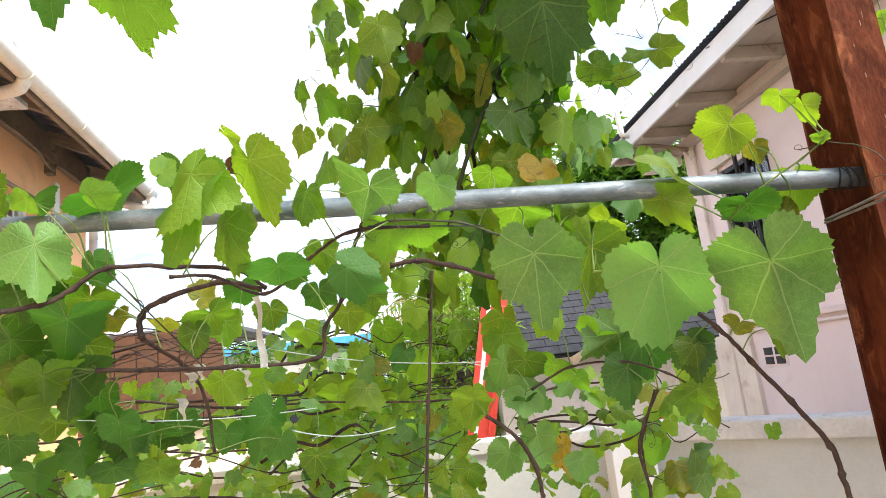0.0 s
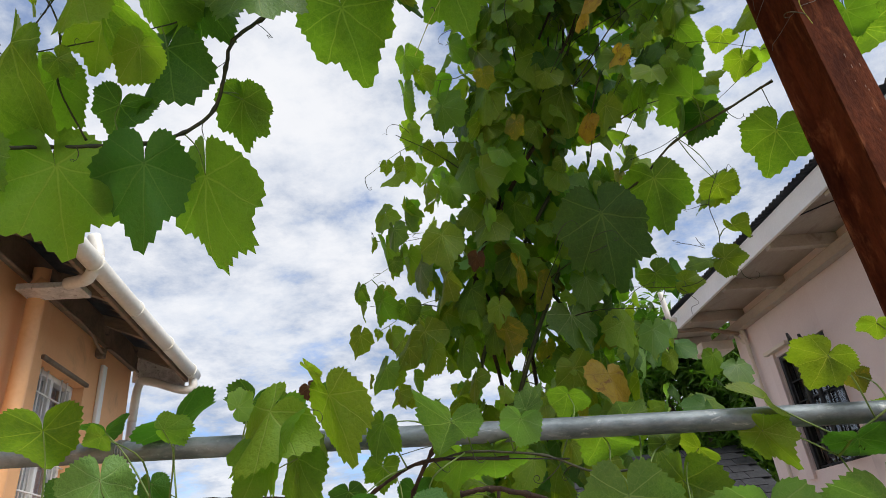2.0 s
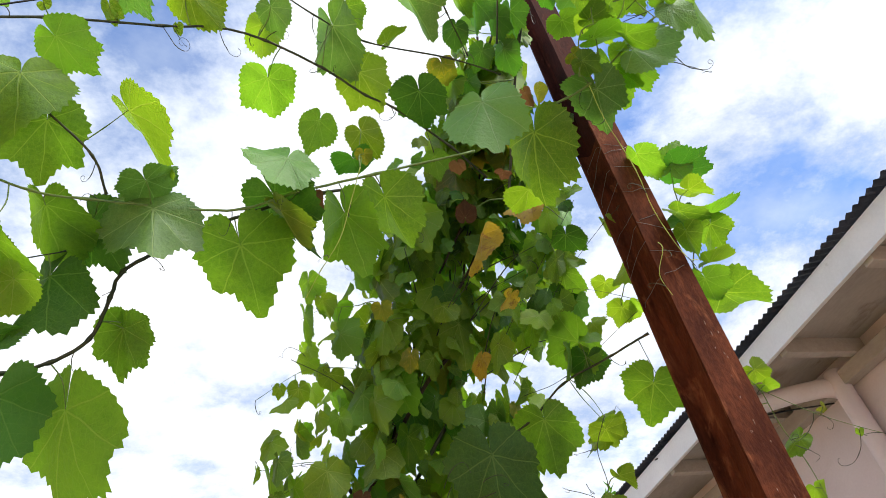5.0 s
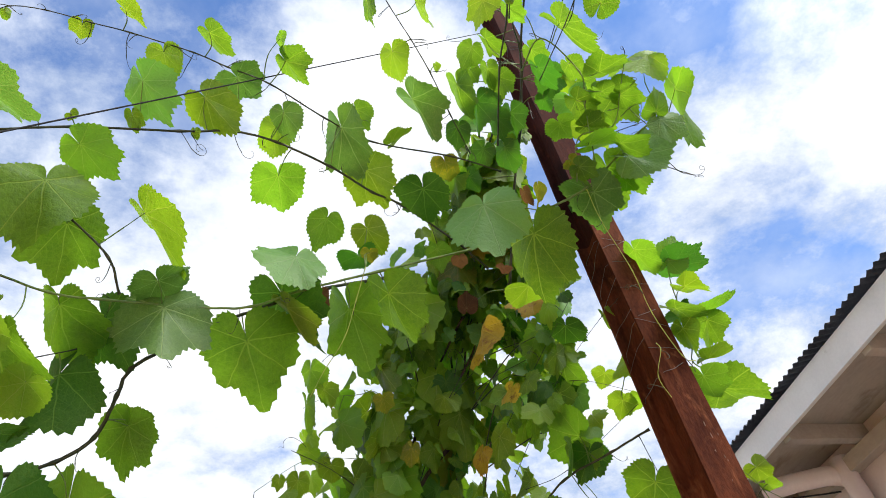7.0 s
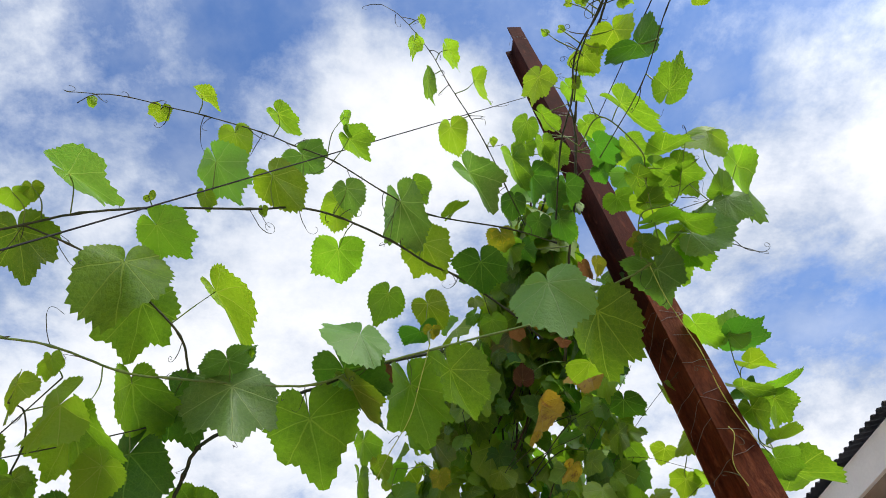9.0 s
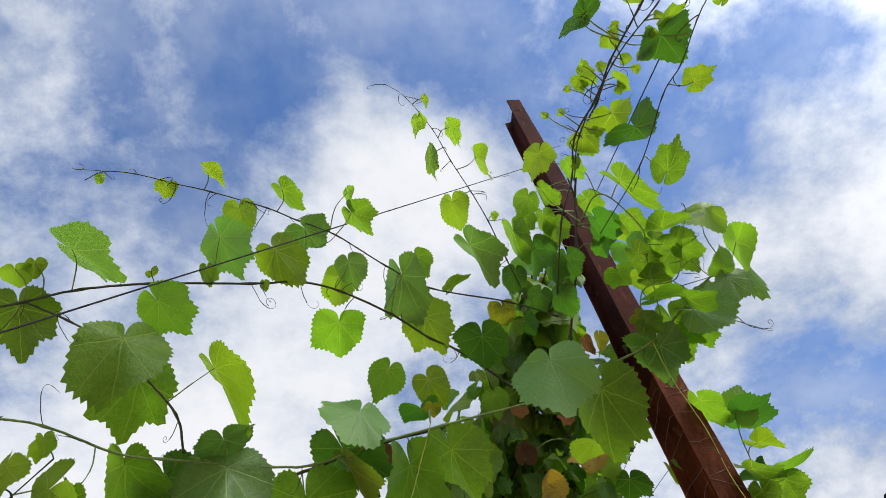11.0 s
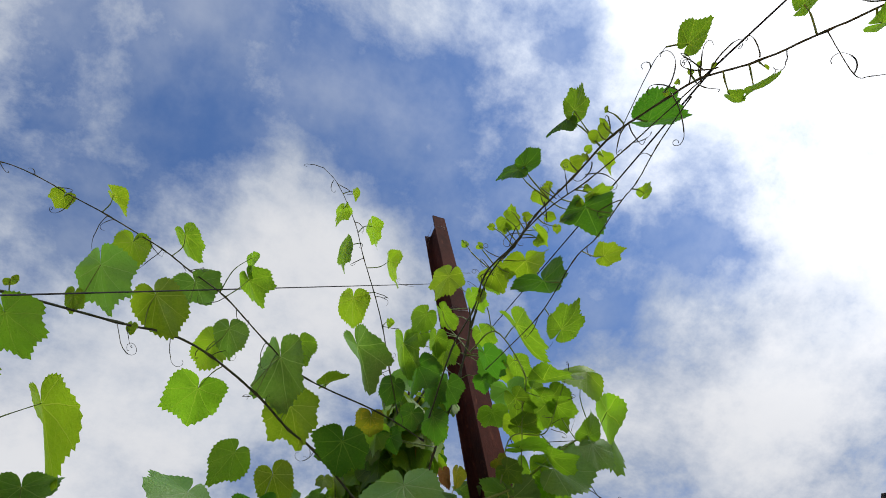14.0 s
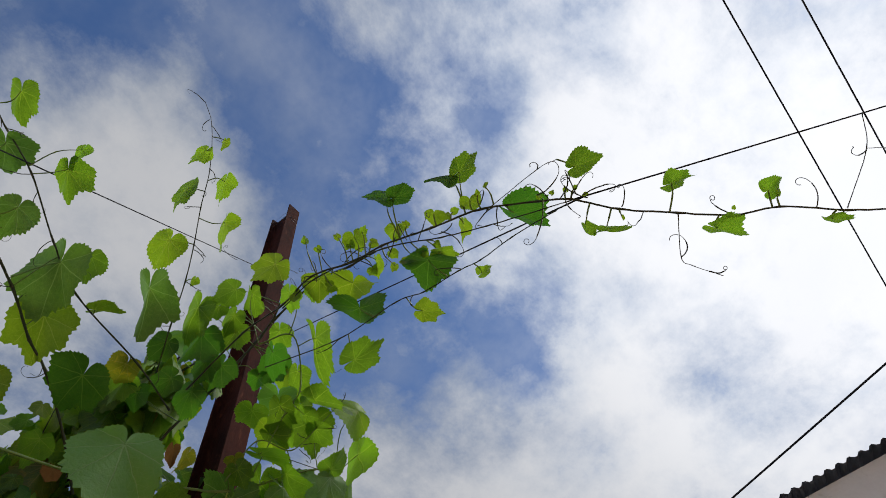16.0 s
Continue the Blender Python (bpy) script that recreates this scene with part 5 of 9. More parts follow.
vine_leaf(v, 'd', (0.566, 0.89, 3.7), (-0.023, 0.055, -0.038), (-0.21, -0.617, -0.758), 0.070, 137)
stalk(v, lines, (0.566, 0.89, 3.7), rnd)
vine_leaf(v, 'd', (0.606, 0.802, 3.744), (0.014, 0.059, -0.045), (-0.787, -0.252, -0.563), 0.079, 138)
stalk(v, lines, (0.606, 0.802, 3.744), rnd)
vine_leaf(v, 'm', (0.413, 1.157, 3.527), (0.014, 0.059, -0.046), (-0.144, -0.583, -0.8), 0.076, 140)
stalk(v, lines, (0.413, 1.157, 3.527), rnd)
vine_leaf(v, 'd', (0.521, 0.968, 3.658), (0.044, 0.06, -0.008), (0.099, -0.195, -0.976), 0.076, 141)
stalk(v, lines, (0.521, 0.968, 3.658), rnd)
vine_leaf(v, 'd', (0.631, 0.876, 3.688), (0.013, 0.071, -0.054), (-0.789, -0.273, -0.551), 0.094, 142)
stalk(v, lines, (0.631, 0.876, 3.688), rnd)
vine_leaf(v, 'm', (0.473, 0.969, 3.67), (0.014, 0.06, -0.046), (-0.737, -0.298, -0.607), 0.080, 143)
stalk(v, lines, (0.473, 0.969, 3.67), rnd)
vine_leaf(v, 'd', (0.748, 0.731, 3.736), (0.032, 0.05, -0.001), (-0.028, 0.007, -1), 0.062, 144)
stalk(v, lines, (0.748, 0.731, 3.736), rnd)
vine_leaf(v, 'm', (0.858, 0.666, 3.724), (0.038, 0.045, -0.006), (-0.077, -0.074, -0.994), 0.061, 145)
stalk(v, lines, (0.858, 0.666, 3.724), rnd)
vine_leaf(v, 'y', (0.802, 0.663, 3.751), (0.02, 0.045, -0.036), (-0.37, -0.47, -0.802), 0.061, 146)
stalk(v, lines, (0.802, 0.663, 3.751), rnd)
vine_leaf(v, 'm', (0.907, 0.756, 3.648), (0.027, 0.05, -0.04), (-0.385, -0.443, -0.81), 0.073, 147)
stalk(v, lines, (0.907, 0.756, 3.648), rnd)
vine_leaf(v, 'm', (0.894, 0.689, 3.694), (0.056, 0.032, -0.03), (-0.264, -0.375, -0.889), 0.072, 148)
stalk(v, lines, (0.894, 0.689, 3.694), rnd)
vine_leaf(v, 's', (0.686, 0.878, 3.459), (0.003, 0.045, -0.034), (-0.979, -0.075, -0.19), 0.060, 149)
stalk(v, lines, (0.686, 0.878, 3.459), rnd)
vine_leaf(v, 'b', (0.65, 0.89, 3.465), (0.024, 0.035, -0.029), (-0.809, 0.067, -0.584), 0.053, 150)
stalk(v, lines, (0.65, 0.89, 3.465), rnd)
vine_leaf(v, 'b', (0.499, 1.283, 3.374), (0.001, -0.047, 0.035), (-0.214, -0.585, -0.783), 0.062, 151)
stalk(v, lines, (0.499, 1.283, 3.374), rnd)
vine_leaf(v, 'd', (0.648, 0.783, 3.742), (0.013, 0.07, -0.054), (-0.799, -0.264, -0.541), 0.094, 152)
stalk(v, lines, (0.648, 0.783, 3.742), rnd)
vine_leaf(v, 'm', (0.576, 0.673, 3.825), (0.006, 0.053, -0.04), (-0.759, -0.334, -0.559), 0.070, 153)
stalk(v, lines, (0.576, 0.673, 3.825), rnd)
vine_leaf(v, 'm', (0.523, 0.685, 3.833), (-0.001, 0.047, -0.035), (-0.218, -0.584, -0.782), 0.063, 154)
stalk(v, lines, (0.523, 0.685, 3.833), rnd)
tendril(v, (0.839, 0.942, 5.032), (0.133, -0.039, -0.022), 0.2, 155)
tendril(v, (0.838, 0.991, 4.208), (0.044, 0.09, -0.069), 0.2, 156)
tendril(v, (0.725, 1.108, 5.101), (-0.114, 0.075, -0.011), 0.15, 157)
v, lines = vine('long grape shoots trained along a wire overhead with small leaves', [
    ([(0.575, 0.789, 3.556), (0.546, 0.542, 3.537), (0.528, 0.371, 3.455), (0.501, 0.248, 3.402), (0.513, 0.127, 3.33), (0.504, 0.041, 3.27), (0.515, -0.07, 3.203), (0.523, -0.177, 3.138), (0.552, -0.266, 3.074), (0.572, -0.313, 3.042), (0.625, -0.365, 3.009), (0.674, -0.433, 2.969), (0.713, -0.495, 2.928), (0.729, -0.55, 2.9), (0.765, -0.611, 2.848), (0.79, -0.679, 2.791)], 0.0032, 0.0018, CANE),
    ([(0.533, 0.375, 3.451), (0.506, 0.233, 3.384), (0.505, 0.035, 3.249), (0.526, -0.083, 3.157), (0.547, -0.166, 3.116), (0.558, -0.266, 3.049), (0.569, -0.311, 3.032)], 0.0022, 0.0012, CANE),
    ([(0.661, 0.576, 3.538), (0.658, 0.303, 3.377), (0.633, 0.111, 3.287), (0.633, 0.037, 3.24), (0.623, -0.055, 3.197), (0.618, -0.11, 3.164), (0.597, -0.189, 3.116), (0.572, -0.283, 3.042)], 0.0018, 0.0013, CANE),
    ([(0.527, -0.184, 3.126), (0.527, -0.301, 3.129), (0.533, -0.339, 3.124)], 0.001, 0.0008, CANE),
    ([(0.774, -0.782, 3.031), (0.793, -0.735, 2.973), (0.775, -0.619, 2.863)], 0.001, 0.001, CANE),
    ([(0.793, -0.735, 2.973), (0.802, -0.753, 2.956), (0.816, -0.764, 2.939)], 0.0008, 0.0006, CANE),
    ([(0.674, -0.433, 2.969), (0.726, -0.393, 2.939), (0.743, -0.398, 2.926), (0.773, -0.424, 2.898)], 0.0011, 0.0007, CANE),
])
vine_leaf(v, 'd', (0.445, -0.043, 3.286), (0.02, -0.042, -0.001), (0.245, 0.145, -0.959), 0.049, 158)
stalk(v, lines, (0.445, -0.043, 3.286), rnd)
vine_leaf(v, 'd', (0.436, -0.032, 3.287), (-0.039, 0.03, 0.012), (-0.63, -0.741, -0.232), 0.053, 159)
stalk(v, lines, (0.436, -0.032, 3.287), rnd)
vine_leaf(v, 'm', (0.459, -0.186, 3.194), (0.006, -0.048, 0.006), (0.393, -0.07, -0.917), 0.051, 160)
stalk(v, lines, (0.459, -0.186, 3.194), rnd)
vine_leaf(v, 'd', (0.452, -0.167, 3.195), (-0.028, 0.035, 0.006), (-0.78, -0.626, 0.005), 0.048, 161)
stalk(v, lines, (0.452, -0.167, 3.195), rnd)
vine_leaf(v, 'm', (0.556, -0.355, 3.102), (0.014, -0.048, 0.003), (0.239, 0.012, -0.971), 0.053, 162)
stalk(v, lines, (0.556, -0.355, 3.102), rnd)
vine_leaf(v, 'y', (0.503, -0.171, 3.156), (0.032, 0.014, 0.011), (0.248, 0.195, -0.949), 0.040, 163)
stalk(v, lines, (0.503, -0.171, 3.156), rnd)
vine_leaf(v, 'y', (0.5, -0.095, 3.212), (0.026, 0.022, 0.014), (0.177, 0.364, -0.914), 0.040, 164)
stalk(v, lines, (0.5, -0.095, 3.212), rnd)
vine_leaf(v, 'y', (0.491, -0.008, 3.264), (0.03, 0.022, 0.016), (0.302, 0.265, -0.916), 0.044, 165)
stalk(v, lines, (0.491, -0.008, 3.264), rnd)
vine_leaf(v, 'd', (0.559, -0.221, 3.114), (0.061, -0.032, -0.02), (0.097, 0.659, -0.746), 0.076, 166)
stalk(v, lines, (0.559, -0.221, 3.114), rnd)
vine_leaf(v, 'd', (0.571, -0.023, 3.214), (0.065, 0.052, 0.039), (0.245, 0.369, -0.896), 0.096, 167)
stalk(v, lines, (0.571, -0.023, 3.214), rnd)
vine_leaf(v, 'd', (0.608, 0.193, 3.327), (0.078, 0.064, 0.048), (0.352, 0.252, -0.901), 0.113, 168)
stalk(v, lines, (0.608, 0.193, 3.327), rnd)
vine_leaf(v, 'y', (0.576, 0.186, 3.399), (0.055, 0.064, 0.057), (0.277, 0.498, -0.822), 0.103, 169)
stalk(v, lines, (0.576, 0.186, 3.399), rnd)
vine_leaf(v, 'y', (0.534, 0.255, 3.445), (0.05, 0.048, 0.019), (0.226, 0.146, -0.963), 0.073, 170)
stalk(v, lines, (0.534, 0.255, 3.445), rnd)
vine_leaf(v, 'm', (0.693, 0.287, 3.309), (0.025, -0.075, 0.003), (0.214, 0.033, -0.976), 0.083, 171)
stalk(v, lines, (0.693, 0.287, 3.309), rnd)
vine_leaf(v, 'y', (0.684, 0.077, 3.273), (0.034, -0.034, -0.009), (-0.06, 0.188, -0.98), 0.052, 172)
stalk(v, lines, (0.684, 0.077, 3.273), rnd)
vine_leaf(v, 'y', (0.646, -0.094, 3.17), (0.005, -0.026, 0.003), (0.192, -0.064, -0.979), 0.028, 173)
stalk(v, lines, (0.646, -0.094, 3.17), rnd)
vine_leaf(v, 'm', (0.616, -0.306, 3.018), (0.021, 0.003, -0.009), (-0.389, 0.647, -0.656), 0.024, 174)
stalk(v, lines, (0.616, -0.306, 3.018), rnd)
vine_leaf(v, 'm', (0.64, -0.325, 3.003), (0.03, -0.03, -0.008), (0.498, 0.652, -0.572), 0.045, 175)
stalk(v, lines, (0.64, -0.325, 3.003), rnd)
vine_leaf(v, 'm', (0.635, -0.454, 2.99), (0.014, -0.039, 0.001), (0.479, 0.145, -0.866), 0.044, 176)
stalk(v, lines, (0.635, -0.454, 2.99), rnd)
vine_leaf(v, 'm', (0.718, -0.463, 2.933), (0.037, -0.029, -0.011), (0.312, 0.65, -0.693), 0.051, 177)
stalk(v, lines, (0.718, -0.463, 2.933), rnd)
vine_leaf(v, 'm', (0.705, -0.553, 2.917), (0.002, -0.032, 0.005), (-0.179, -0.162, -0.97), 0.034, 178)
stalk(v, lines, (0.705, -0.553, 2.917), rnd)
vine_leaf(v, 'm', (0.768, -0.59, 2.854), (0.024, -0.018, -0.007), (0.415, 0.751, -0.514), 0.033, 179)
stalk(v, lines, (0.768, -0.59, 2.854), rnd)
vine_leaf(v, 'y', (0.535, -0.132, 3.161), (0.024, 0.019, -0.014), (-0.698, 0.632, -0.335), 0.035, 180)
stalk(v, lines, (0.535, -0.132, 3.161), rnd)
vine_leaf(v, 'y', (0.537, 0.082, 3.313), (0.032, 0.019, -0.017), (-0.624, 0.658, -0.422), 0.043, 181)
stalk(v, lines, (0.537, 0.082, 3.313), rnd)
vine_leaf(v, 'y', (0.563, -0.052, 3.191), (0.03, -0.027, -0.008), (0.369, 0.618, -0.694), 0.044, 182)
stalk(v, lines, (0.563, -0.052, 3.191), rnd)
vine_leaf(v, 'y', (0.477, 0.092, 3.352), (0.042, 0.017, 0.011), (0.268, -0.058, -0.962), 0.051, 183)
stalk(v, lines, (0.477, 0.092, 3.352), rnd)
vine_leaf(v, 'y', (0.561, -0.002, 3.236), (0.036, 0.014, 0.033), (0.654, 0.098, -0.75), 0.057, 184)
stalk(v, lines, (0.561, -0.002, 3.236), rnd)
vine_leaf(v, 'y', (0.715, -0.56, 2.908), (-0.006, -0.008, 0.004), (-0.074, -0.427, -0.901), 0.011, 185)
stalk(v, lines, (0.715, -0.56, 2.908), rnd)
vine_leaf(v, 'y', (0.706, -0.5, 2.933), (-0.003, -0.005, 0.002), (-0.661, 0.087, -0.746), 0.006, 186)
stalk(v, lines, (0.706, -0.5, 2.933), rnd)
vine_leaf(v, 'y', (0.439, 0.207, 3.435), (-0.014, -0.004, 0.007), (-0.106, -0.735, -0.669), 0.017, 187)
stalk(v, lines, (0.439, 0.207, 3.435), rnd)
vine_leaf(v, 'y', (0.461, 0.191, 3.413), (0.015, 0.003, -0.001), (-0.033, -0.277, -0.96), 0.017, 188)
stalk(v, lines, (0.461, 0.191, 3.413), rnd)
vine_leaf(v, 'y', (0.461, 0.125, 3.369), (-0.012, 0.006, 0.004), (-0.408, -0.216, -0.887), 0.014, 189)
stalk(v, lines, (0.461, 0.125, 3.369), rnd)
vine_leaf(v, 'y', (0.483, 0.11, 3.345), (0.017, 0.002, 0.007), (0.373, -0.266, -0.889), 0.020, 190)
stalk(v, lines, (0.483, 0.11, 3.345), rnd)
vine_leaf(v, 'y', (0.475, 0.068, 3.337), (-0.006, -0.013, 0.005), (-0.28, -0.223, -0.934), 0.016, 191)
stalk(v, lines, (0.475, 0.068, 3.337), rnd)
vine_leaf(v, 'y', (0.498, 0.062, 3.31), (0.016, -0.007, 0.003), (0.024, -0.404, -0.914), 0.020, 192)
stalk(v, lines, (0.498, 0.062, 3.31), rnd)
vine_leaf(v, 'y', (0.554, 0.047, 3.261), (0.004, 0.014, -0.004), (-0.342, -0.184, -0.921), 0.016, 193)
stalk(v, lines, (0.554, 0.047, 3.261), rnd)
vine_leaf(v, 'y', (0.496, -0.033, 3.246), (-0.012, 0.004, 0.004), (-0.39, -0.165, -0.906), 0.013, 194)
stalk(v, lines, (0.496, -0.033, 3.246), rnd)
vine_leaf(v, 'y', (0.547, -0.029, 3.204), (0.013, -0.003, -0.005), (-0.392, -0.187, -0.901), 0.015, 195)
stalk(v, lines, (0.547, -0.029, 3.204), rnd)
vine_leaf(v, 'y', (0.516, -0.113, 3.187), (-0.007, -0.011, 0.005), (0.138, -0.489, -0.862), 0.015, 196)
stalk(v, lines, (0.516, -0.113, 3.187), rnd)
vine_leaf(v, 'y', (0.51, -0.129, 3.181), (0.004, -0.013, 0.001), (-0.348, -0.152, -0.925), 0.014, 197)
stalk(v, lines, (0.51, -0.129, 3.181), rnd)
vine_leaf(v, 'y', (0.501, -0.189, 3.147), (-0.009, -0.004, 0.005), (-0.418, -0.091, -0.904), 0.010, 198)
stalk(v, lines, (0.501, -0.189, 3.147), rnd)
vine_leaf(v, 'y', (0.499, -0.209, 3.149), (-0.002, -0.01, 0.003), (0.325, -0.272, -0.906), 0.011, 199)
stalk(v, lines, (0.499, -0.209, 3.149), rnd)
vine_leaf(v, 'y', (0.549, -0.274, 3.076), (-0.008, 0.001, 0.003), (-0.375, -0.536, -0.756), 0.010, 200)
stalk(v, lines, (0.549, -0.274, 3.076), rnd)
vine_leaf(v, 'y', (0.552, -0.294, 3.063), (-0.002, -0.008, 0.002), (-0.015, -0.27, -0.963), 0.009, 201)
stalk(v, lines, (0.552, -0.294, 3.063), rnd)
vine_leaf(v, 'y', (0.557, -0.316, 3.049), (-0.008, -0.002, 0.004), (-0.285, -0.474, -0.833), 0.009, 202)
stalk(v, lines, (0.557, -0.316, 3.049), rnd)
vine_leaf(v, 'y', (0.562, -0.329, 3.046), (-0.001, -0.008, 0.002), (-0.039, -0.218, -0.975), 0.009, 203)
stalk(v, lines, (0.562, -0.329, 3.046), rnd)
vine_leaf(v, 'y', (0.579, -0.334, 3.037), (0.003, -0.008, 0), (0.207, 0.037, -0.978), 0.009, 204)
stalk(v, lines, (0.579, -0.334, 3.037), rnd)
vine_leaf(v, 'y', (0.537, 0.212, 3.359), (0.004, 0.024, 0.014), (-0.328, 0.523, -0.787), 0.027, 205)
stalk(v, lines, (0.537, 0.212, 3.359), rnd)
vine_leaf(v, 'y', (0.547, 0.099, 3.304), (0.023, 0.007, 0.004), (0.205, -0.135, -0.969), 0.026, 206)
stalk(v, lines, (0.547, 0.099, 3.304), rnd)
vine_leaf(v, 'y', (0.518, 0.317, 3.425), (0.025, 0.002, 0.01), (0.347, -0.424, -0.837), 0.031, 207)
stalk(v, lines, (0.518, 0.317, 3.425), rnd)
vine_leaf(v, 'y', (0.526, 0.034, 3.263), (0.02, -0.001, -0.001), (-0.058, -0.251, -0.966), 0.021, 208)
stalk(v, lines, (0.526, 0.034, 3.263), rnd)
vine_leaf(v, 'y', (0.543, -0.062, 3.19), (0.013, -0.003, -0), (-0.073, -0.255, -0.964), 0.015, 209)
stalk(v, lines, (0.543, -0.062, 3.19), rnd)
vine_leaf(v, 'y', (0.636, -0.361, 3.003), (0.007, 0.003, -0.003), (-0.542, 0.701, -0.463), 0.008, 210)
stalk(v, lines, (0.636, -0.361, 3.003), rnd)
tendril(v, (0.504, 0.004, 3.257), (0.032, 0.044, -0.023), 0.08, 211)
tendril(v, (0.526, -0.087, 3.18), (0.055, -0.037, -0.018), 0.09, 212)
tendril(v, (0.508, 0.148, 3.347), (-0.013, -0.062, 0.023), 0.1, 213)
tendril(v, (0.53, -0.205, 3.115), (0.033, 0.043, -0.018), 0.07, 214)
tendril(v, (0.544, -0.277, 3.056), (0.085, 0.05, -0.045), 0.14, 215)
tendril(v, (0.572, -0.325, 3.041), (-0.035, -0.006, 0.016), 0.1, 216)
tendril(v, (0.577, -0.332, 3.038), (0.004, -0.03, -0.005), 0.1, 217)
tendril(v, (0.535, -0.273, 3.06), (0.011, -0.039, -0.006), 0.09, 218)
tendril(v, (0.515, -0.183, 3.141), (-0.01, -0.035, 0.006), 0.06, 219)
tendril(v, (0.57, -0.315, 3.042), (-0.016, -0.025, 0.006), 0.07, 220)
tendril(v, (0.585, -0.337, 3.033), (-0.054, 0.061, 0.028), 0.09, 221)
tendril(v, (0.518, 0.107, 3.334), (-0.062, 0.01, 0.017), 0.1, 222)
tendril(v, (0.513, -0.016, 3.226), (-0.042, -0.007, 0.016), 0.08, 223)
tendril(v, (0.52, -0.116, 3.164), (0.027, 0.038, -0.017), 0.07, 224)
tendril(v, (0.561, -0.299, 3.047), (-0.006, -0.034, 0.001), 0.08, 225)
tendril(v, (0.551, -0.284, 3.053), (-0.021, -0.006, 0.009), 0.07, 226)
tendril(v, (0.625, -0.37, 3.009), (-0.015, -0.034, 0.004), 0.06, 227)
tendril(v, (0.519, 0.246, 3.397), (-0.044, -0.039, 0.028), 0.1, 228)
tendril(v, (0.513, 0.187, 3.365), (-0.086, 0.007, 0.023), 0.09, 229)
v, lines = vine('bright leafy grape sprays beside the rusty post', [
    ([(0.724, 0.729, 3.281), (0.746, 0.664, 3.388), (0.844, 0.644, 3.416), (0.858, 0.567, 3.457), (0.865, 0.492, 3.496)], 0.0025, 0.0015, GREEN_CANE),
    ([(0.641, 0.604, 3.66), (0.662, 0.483, 3.597), (0.762, 0.543, 3.522), (0.775, 0.606, 3.478), (0.786, 0.712, 3.33)], 0.003, 0.002, GREEN_CANE),
    ([(0.804, 0.648, 3.368), (0.902, 0.568, 3.322)], 0.0015, 0.0012, CANE),
])
vine_leaf(v, 'm', (0.692, 0.425, 3.554), (0.083, 0.083, -0.052), (-0.757, 0.478, -0.445), 0.135, 230)
stalk(v, lines, (0.692, 0.425, 3.554), rnd)
vine_leaf(v, 'm', (0.79, 0.514, 3.462), (0.095, -0.046, -0.012), (0.198, 0.611, -0.766), 0.111, 231)
stalk(v, lines, (0.79, 0.514, 3.462), rnd)
vine_leaf(v, 'u', (0.906, 0.558, 3.298), (0.068, 0.037, -0.032), (0.259, -0.861, -0.437), 0.088, 232)
stalk(v, lines, (0.906, 0.558, 3.298), rnd)
vine_leaf(v, 'm', (0.898, 0.547, 3.312), (-0.012, -0.06, 0.024), (0.236, -0.398, -0.887), 0.069, 233)
stalk(v, lines, (0.898, 0.547, 3.312), rnd)
vine_leaf(v, 'm', (0.858, 0.574, 3.453), (0.049, 0.025, -0.023), (-0.477, 0.154, -0.865), 0.063, 234)
stalk(v, lines, (0.858, 0.574, 3.453), rnd)
vine_leaf(v, 'm', (0.755, 0.606, 3.487), (0.058, 0.041, -0.03), (-0.567, 0.212, -0.796), 0.081, 235)
stalk(v, lines, (0.755, 0.606, 3.487), rnd)
vine_leaf(v, 'm', (0.815, 0.575, 3.476), (0.047, 0.034, -0.025), (-0.629, 0.37, -0.684), 0.066, 236)
stalk(v, lines, (0.815, 0.575, 3.476), rnd)
vine_leaf(v, 'd', (0.684, 0.591, 3.651), (0.047, 0.06, -0.034), (-0.752, 0.253, -0.609), 0.087, 237)
stalk(v, lines, (0.684, 0.591, 3.651), rnd)
vine_leaf(v, 'm', (0.749, 0.549, 3.586), (0.046, 0.044, -0.028), (-0.661, 0.24, -0.711), 0.073, 238)
stalk(v, lines, (0.749, 0.549, 3.586), rnd)
vine_leaf(v, 'm', (0.77, 0.676, 3.367), (0.1, -0.043, -0.015), (0.12, 0.56, -0.82), 0.115, 239)
stalk(v, lines, (0.77, 0.676, 3.367), rnd)
vine_leaf(v, 'm', (0.823, 0.628, 3.303), (0.063, 0.032, -0.029), (-0.54, 0.407, -0.737), 0.080, 240)
stalk(v, lines, (0.823, 0.628, 3.303), rnd)
vine_leaf(v, 'm', (0.731, 0.698, 3.302), (0.05, 0.02, -0.021), (-0.161, -0.497, -0.853), 0.056, 241)
stalk(v, lines, (0.731, 0.698, 3.302), rnd)
vine_leaf(v, 'm', (0.777, 0.661, 3.44), (0.06, -0.008, -0.015), (-0.204, 0.216, -0.955), 0.065, 243)
stalk(v, lines, (0.777, 0.661, 3.44), rnd)
vine_leaf(v, 'm', (0.553, 0.283, 3.496), (0.031, 0.038, -0.022), (-0.267, -0.304, -0.914), 0.057, 244)
stalk(v, lines, (0.553, 0.283, 3.496), rnd)
vine_leaf(v, 'm', (0.577, 0.422, 3.656), (0.031, 0.044, -0.024), (-0.713, 0.13, -0.689), 0.062, 245)
stalk(v, lines, (0.577, 0.422, 3.656), rnd)
vine_leaf(v, 'm', (0.558, 0.577, 3.818), (0.053, 0.038, -0.028), (-0.641, 0.416, -0.645), 0.075, 246)
stalk(v, lines, (0.558, 0.577, 3.818), rnd)
tendril(v, (0.865, 0.492, 3.496), (0.001, -0.015, 0.008), 0.06, 247)
tendril(v, (0.749, 0.446, 3.578), (0.053, 0.072, -0.063), 0.1, 248)
